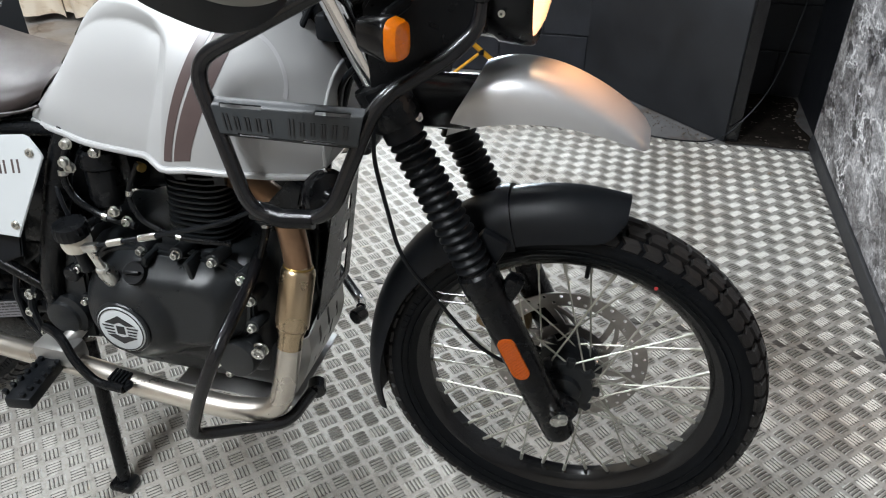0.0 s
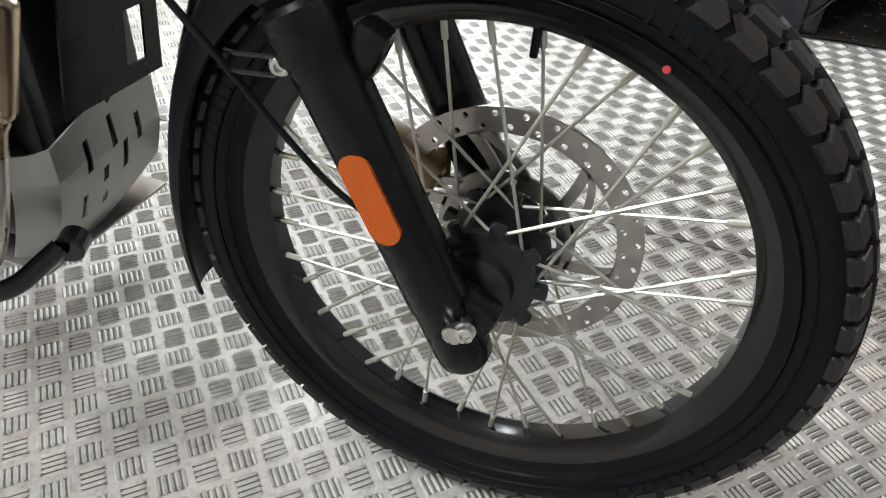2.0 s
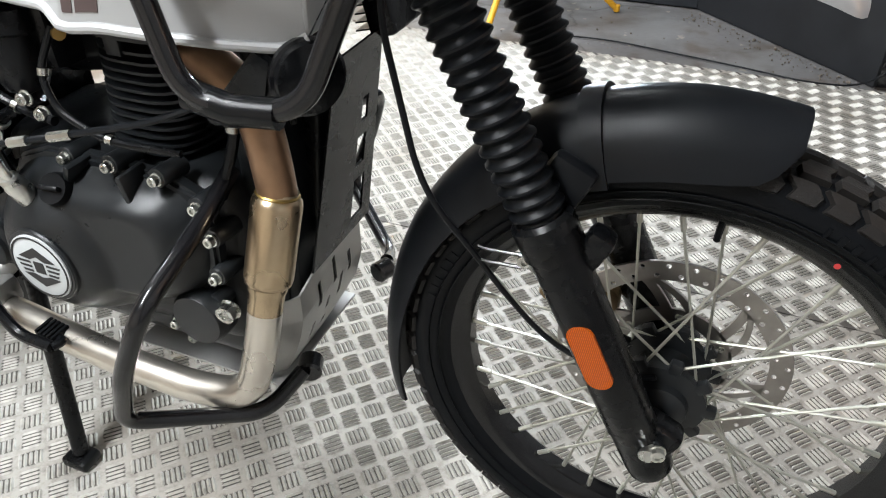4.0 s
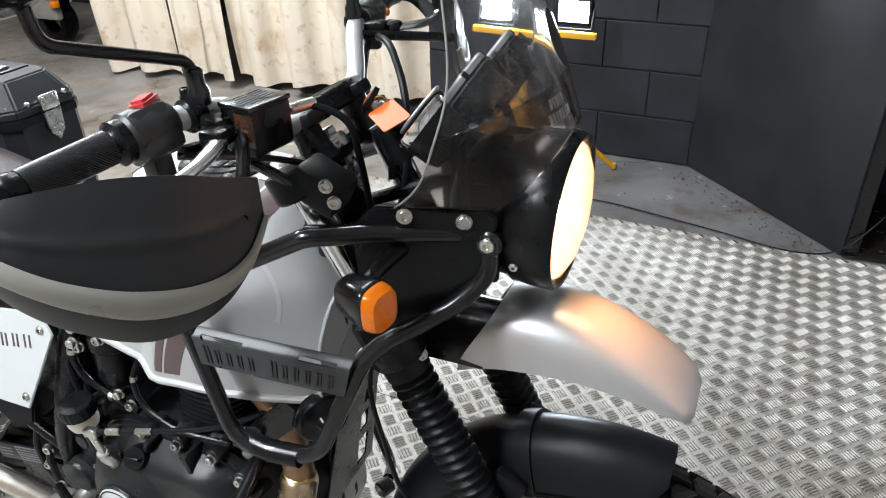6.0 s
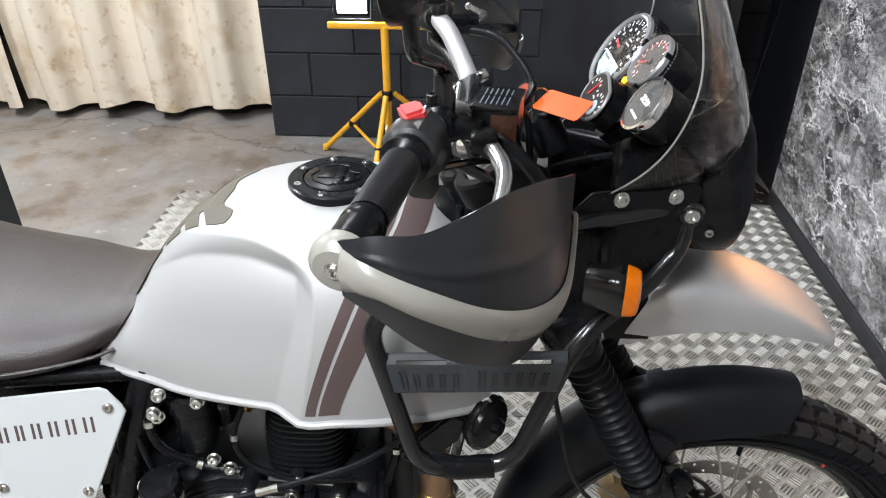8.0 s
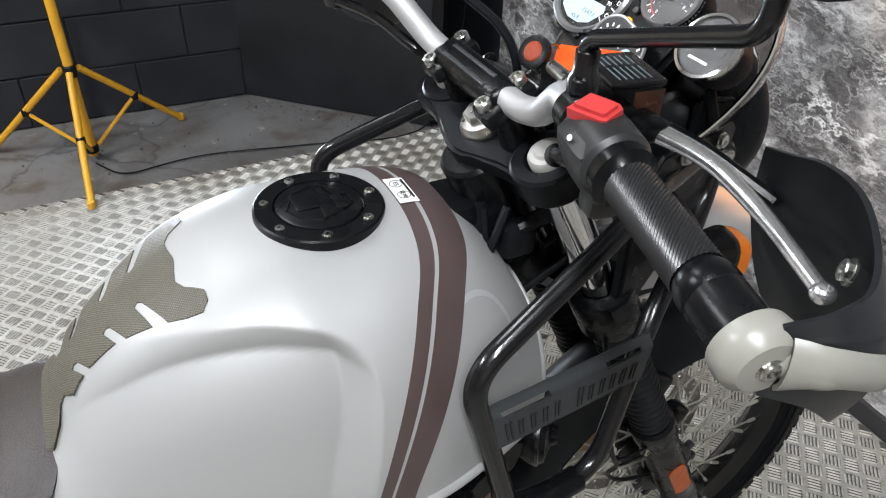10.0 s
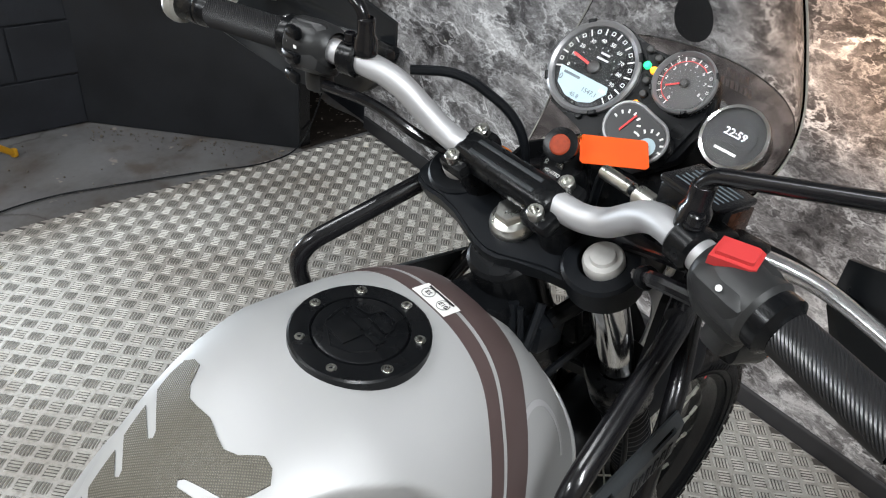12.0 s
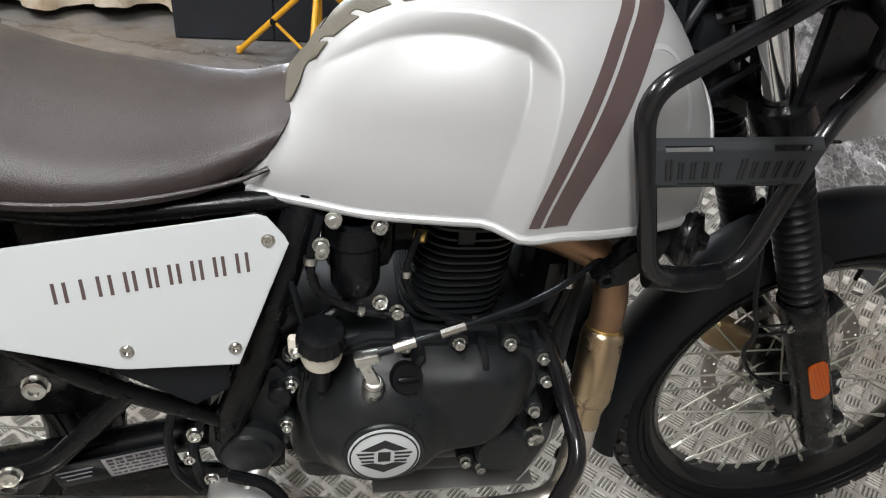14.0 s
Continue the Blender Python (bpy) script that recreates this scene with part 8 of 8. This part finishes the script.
lathe(hn := bm_new(), [(0.0, 0.03), (0.010, 0.03), (0.014, 0.022), (0.034, 0.016), (0.038, 0.006), (0.038, 0.0), (0.026, -0.02), (0, -0.025)], (-0.400, -0.128, 0.756), (0.80, -0.60, 0.05), 32)
part("horn", hn, SATIN, BIKE, "round black horn behind the crash bar")
part("horn_rim", lathe(bm_new(), [(0.037, 0.004), (0.0392, 0.005), (0.0392, 0.009), (0.035, 0.011)], (-0.400, -0.128, 0.756), (0.80, -0.60, 0.05), 36), GLOSS, BIKE, "black rim of the horn")
part("guard_bracket", prism(bm_new(), [(-0.512, 0.703), (-0.498, 0.722), (-0.440, 0.785), (-0.420, 0.775), (-0.432, 0.735), (-0.470, 0.694), (-0.495, 0.690)], frame_of((0, -0.128, 0), (1, 0, 0), (0, 0, 1)), 0.022, 0.004), SATIN, BIKE, "black bracket behind the crash bar")
part("bracket_bush", lathe(bm_new(), [(0.006, -0.012), (0.006, 0.006), (0.011, 0.006), (0.012, 0.003), (0.012, -0.02)], (-0.498, -0.150, 0.708), (0, -1, 0), 20), SATIN, BIKE)

# centre stand, peg and pedal
for side in (-1, 1):
    cs = bm_new()
    tube(cs, [flip((-0.955, -0.120, 0.335), side), flip((-0.905, -0.20, 0.022), side)], 0.0135, 0, 14)
    add_box(cs, flip((-0.903, -0.204, 0.0125), side), (0.050, 0.042, 0.021), 0.006)
    part("centre_stand_leg", cs, SATIN, BIKE, "black centre stand leg")
    pg = bm_new()
    add_box(pg, flip((-0.955, -0.265, 0.352), side), (0.050, 0.115, 0.026), 0.006, Matrix.Rotation(radians(-10 * side), 3, "Z"))
    for k in range(6):
        for dx in (-0.018, 0.018):
            add_box(pg, flip((-0.955 + dx, -0.222 - 0.018 * k, 0.368), side), (0.010, 0.008, 0.010), 0.002)
    part("foot_peg", pg, MATTE, BIKE, "black serrated rubber foot peg")
    hn_ = bm_new()
    add_box(hn_, flip((-0.955, -0.19, 0.365), side), (0.09, 0.05, 0.05), 0.012)
    tube(hn_, [flip((-0.93, -0.15, 0.40), side), flip((-0.955, -0.20, 0.365), side)], 0.016, 0, 12)
    part("peg_hanger", hn_, SKID if side < 0 else SATIN, BIKE)
pd = bm_new()
tube(pd, [(-0.965, -0.195, 0.425), (-0.915, -0.215, 0.430), (-0.885, -0.230, 0.385), (-0.845, -0.238, 0.352), (-0.785, -0.240, 0.352)], 0.0085, 0.02, 10)
tube(pd, [(-0.785, -0.240, 0.352), (-0.780, -0.225, 0.352), (-0.815, -0.212, 0.340), (-0.835, -0.226, 0.338)], 0.0065, 0.01, 8)
for k in range(5):
    add_box(pd, (-0.795 - 0.008 * k, -0.216 + 0.001 * k, 0.352), (0.005, 0.03, 0.010), 0.001)
part("brake_pedal", pd, SATIN, BIKE, "black rear brake pedal")

# pannier behind on the far side
pn = thing("aluminium_pannier", "black aluminium pannier box with a steel latch", "pannier", (-1.542, 0.28, 0.585))
body = bm_new()
prism(body, [(-0.22, -0.105), (0.20, -0.105), (0.225, -0.075), (0.225, 0.060), (0.20, 0.085), (-0.22, 0.085)], Matrix.Translation((0, 0, -0.02)), 0.36, 0.006)
part("body", body, BOARD, pn, smooth=False)
rim_ = bm_new()
prism(rim_, [(-0.225, -0.110), (0.203, -0.110), (0.230, -0.078), (0.230, 0.063), (0.203, 0.090), (-0.225, 0.090)], Matrix.Translation((0, 0, 0.335)), 0.018, 0.003)
part("rim", rim_, MATTE, pn, smooth=False)
lidb = bm_new()
low_ = [(-0.222, -0.108), (0.200, -0.108), (0.227, -0.076), (0.227, 0.061), (0.200, 0.088), (-0.222, 0.088)]
hi_ = [(-0.19, -0.075), (0.172, -0.075), (0.190, -0.056), (0.190, 0.040), (0.172, 0.058), (-0.19, 0.058)]
va = [lidb.verts.new((x, y, 0.353)) for x, y in low_]
vb = [lidb.verts.new((x, y, 0.372)) for x, y in low_]
vc = [lidb.verts.new((x, y, 0.425)) for x, y in hi_]
for A, B in ((va, vb), (vb, vc)):
    for i in range(6):
        lidb.faces.new((A[i], A[(i + 1) % 6], B[(i + 1) % 6], B[i]))
lidb.faces.new(vc)
lidb.faces.new(va)
bmesh.ops.bevel(lidb, geom=list(lidb.edges), offset=0.004, segments=2, affect="EDGES")
lid_o = part("lid", lidb, BOARD, pn, smooth=False)
for x, y in ((0.205, -0.082), (0.205, 0.066), (0.16, -0.100), (0.222, -0.048), (0.222, 0.045)):
    part("rivet", lathe(bm_new(), [(0.006, 0), (0.005, 0.003), (0, 0.004)], (x + 0.003, y, 0.378), (0.6, 0, 0.6), 12), STEEL, lid_o)
lt = bm_new()
add_box(lt, (0.231, 0.0, 0.372), (0.006, 0.045, 0.034), 0.003)
prism(lt, [(-0.022, 0.0), (0.022, 0.0), (0.018, -0.045), (0.0, -0.066), (-0.018, -0.045)], frame_of(Vector((0.228, 0, 0.352)), (0, 1, 0), (0, 0, 1)), 0.006, 0.0015)
latch = part("latch", lt, STEEL, pn, "brushed steel latch")
for y, z in ((-0.012, 0.382), (0.012, 0.382), (0.0, 0.300), (-0.010, 0.318), (0.010, 0.318)):
    part("rivet", lathe(bm_new(), [(0.0045, 0), (0.004, 0.002), (0, 0.003)], (0.2335, y, z), (1, 0, 0), 10), CHROME, latch)
part("lid_panel", add_box(bm_new(), (-0.01, -0.008, 0.4265), (0.30, 0.106, 0.004), 0.0015), BOARD, lid_o, "raised black lid panel")
hg = bm_new()
add_box(hg, (0.10, -0.02, 0.4315), (0.05, 0.06, 0.006), 0.002)
part("hinge_plate", hg, STEEL, lid_o)
rk = bm_new()
tube(rk, [(-1.25, 0.15, 0.60), (-1.30, 0.18, 0.62), (-1.55, 0.18, 0.62), (-1.60, 0.15, 0.66)], 0.009, 0.03, 10)
tube(rk, [(-1.25, 0.13, 0.80), (-1.30, 0.18, 0.86), (-1.55, 0.18, 0.86), (-1.55, 0.12, 0.84)], 0.009, 0.03, 10)
part("pannier_rack", rk, SATIN, BIKE, "black tubular pannier rack")

# dark bodywork between the frame and the rear wheel
ab = bm_new()
add_box(ab, (-1.06, 0, 0.650), (0.26, 0.19, 0.24), 0.02)
add_box(ab, (-1.215, 0.0, 0.56), (0.20, 0.20, 0.24), 0.02)
part("airbox", ab, SATIN, BIKE, "black plastic airbox behind the side panels")


def hugger(u, v):
    a = radians(lerp(20, 100, u))
    t = (v - 0.5) * 2
    r = 0.350 - 0.03 * abs(t) ** 3
    return RC + Vector((r * math.cos(a), 0.075 * t, r * math.sin(a)))


part("rear_mudguard", sheet(bm_new(), hugger, 24, 10, 0.004), MATTE, BIKE, "black inner rear mudguard")
cg = bm_new()
add_box(cg, (-1.10, -0.105, 0.30), (0.24, 0.02, 0.10), 0.01, Matrix.Rotation(radians(6), 3, "Y"))
part("heel_guard", cg, SATIN, BIKE, "black heel guard plate")
# ---- pieces of the setting ----
# painted blocks of the north wall
block = add_box(bm_new(), (0, 0, 0), (0.434, 0.010, 0.208), 0.003)
me = bpy.data.meshes.new("block")
block.to_mesh(me)
block.free()
me.materials.append(BLACKWALL)
for row in range(10):
    for col in range(6):
        x = -1.50 + 0.44 * col + (0.22 if row % 2 else 0) + 0.216
        if x > 1.0:
            continue
        w = 1.0
        if row % 2 and col == 0:
            ob = new("block", me)
            ob.scale.x = 0.49
            ob.location = (-1.401, 2.575, 0.108 + 0.215 * row)
            ob.parent = wall_north
        ob = new("block", me)
        ob.location = (x, 2.575 + random.uniform(-0.002, 0.002), 0.108 + 0.215 * row)
        ob.parent = wall_north

# aluminium tread plates with raised five-bar pattern
PIT, BAR, STEP = 0.0634, 0.0165, 0.0086
X0, Y0 = -0.678, -0.043


NEAR = (-0.36, 0.10, -0.80, -0.52)
ONE_BAR = bpy.data.meshes.new("raised_bar")
ONE_BAR.from_pydata([(u * BAR, w, z) for u, w, z in ((-1, 0, 0), (-0.72, -0.003, 0), (0.72, -0.003, 0), (1, 0, 0), (0.72, 0.003, 0), (-0.72, 0.003, 0), (-0.66, 0, 0.003), (0.66, 0, 0.003))], [], [(0, 1, 6), (1, 2, 7, 6), (2, 3, 7), (3, 4, 7), (4, 5, 6, 7), (5, 0, 6)])
ONE_BAR.materials.append(PLATEBAR)


def tread_plate(x0, x1, y0, y1):
    """One sheet and its raised bars."""
    verts, faces, near = [], [], []
    hw, ht = 0.0030, 0.0030
    for j in range(math.floor((y0 - Y0) / PIT) - 1, math.ceil((y1 - Y0) / PIT) + 2):
        for i in range(math.floor((x0 - X0) / PIT) - 1, math.ceil((x1 - X0) / PIT) + 2):
            for kind, ang in ((0, -45.0), (1, 45.0)):
                cx = X0 + PIT * i + (PIT / 2 if kind else 0)
                cy = Y0 + PIT * j + (PIT / 2 if kind else 0)
                ca, sa = math.cos(radians(ang)), math.sin(radians(ang))
                for k in range(-2, 3):
                    px, py = cx - sa * STEP * k, cy + ca * STEP * k
                    if not (x0 + 0.014 < px < x1 - 0.014 and y0 + 0.014 < py < y1 - 0.014):
                        continue
                    if NEAR[0] < px < NEAR[1] and NEAR[2] < py < NEAR[3]:
                        near.append((px, py, ang))
                        continue
                    n = len(verts)
                    for u, w, z in ((-1, 0, 0), (-0.72, -hw, 0), (0.72, -hw, 0), (1, 0, 0), (0.72, hw, 0), (-0.72, hw, 0), (-0.66, 0, ht), (0.66, 0, ht)):
                        lx = u * BAR
                        verts.append((px + lx * ca - w * sa, py + lx * sa + w * ca, z))
                    faces += [(n, n + 1, n + 6), (n + 1, n + 2, n + 7, n + 6), (n + 2, n + 3, n + 7), (n + 3, n + 4, n + 7), (n + 4, n + 5, n + 6, n + 7), (n + 5, n, n + 6)]
    bars = bpy.data.meshes.new("raised_bars")
    bars.from_pydata(verts, [], faces)
    bars.materials.append(PLATEBAR)
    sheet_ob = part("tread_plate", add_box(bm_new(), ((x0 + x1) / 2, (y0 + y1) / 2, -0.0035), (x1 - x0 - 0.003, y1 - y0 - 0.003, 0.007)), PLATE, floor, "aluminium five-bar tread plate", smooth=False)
    ob = new("raised_bars", bars)
    ob.parent = sheet_ob
    ob["kind"] = "stuff"
    for px, py, ang in near:
        ob = new("raised_bar", ONE_BAR)
        ob.matrix_world = pose(px, py, 0, 0, 0, ang)
        ob.parent = sheet_ob


for x0, x1 in ((-1.762, 0.789),):
    for y0, y1 in ((0.645, 1.94), (-0.65, 0.645), (-1.945, -0.65)):
        tread_plate(x0, x1, y0, y1)
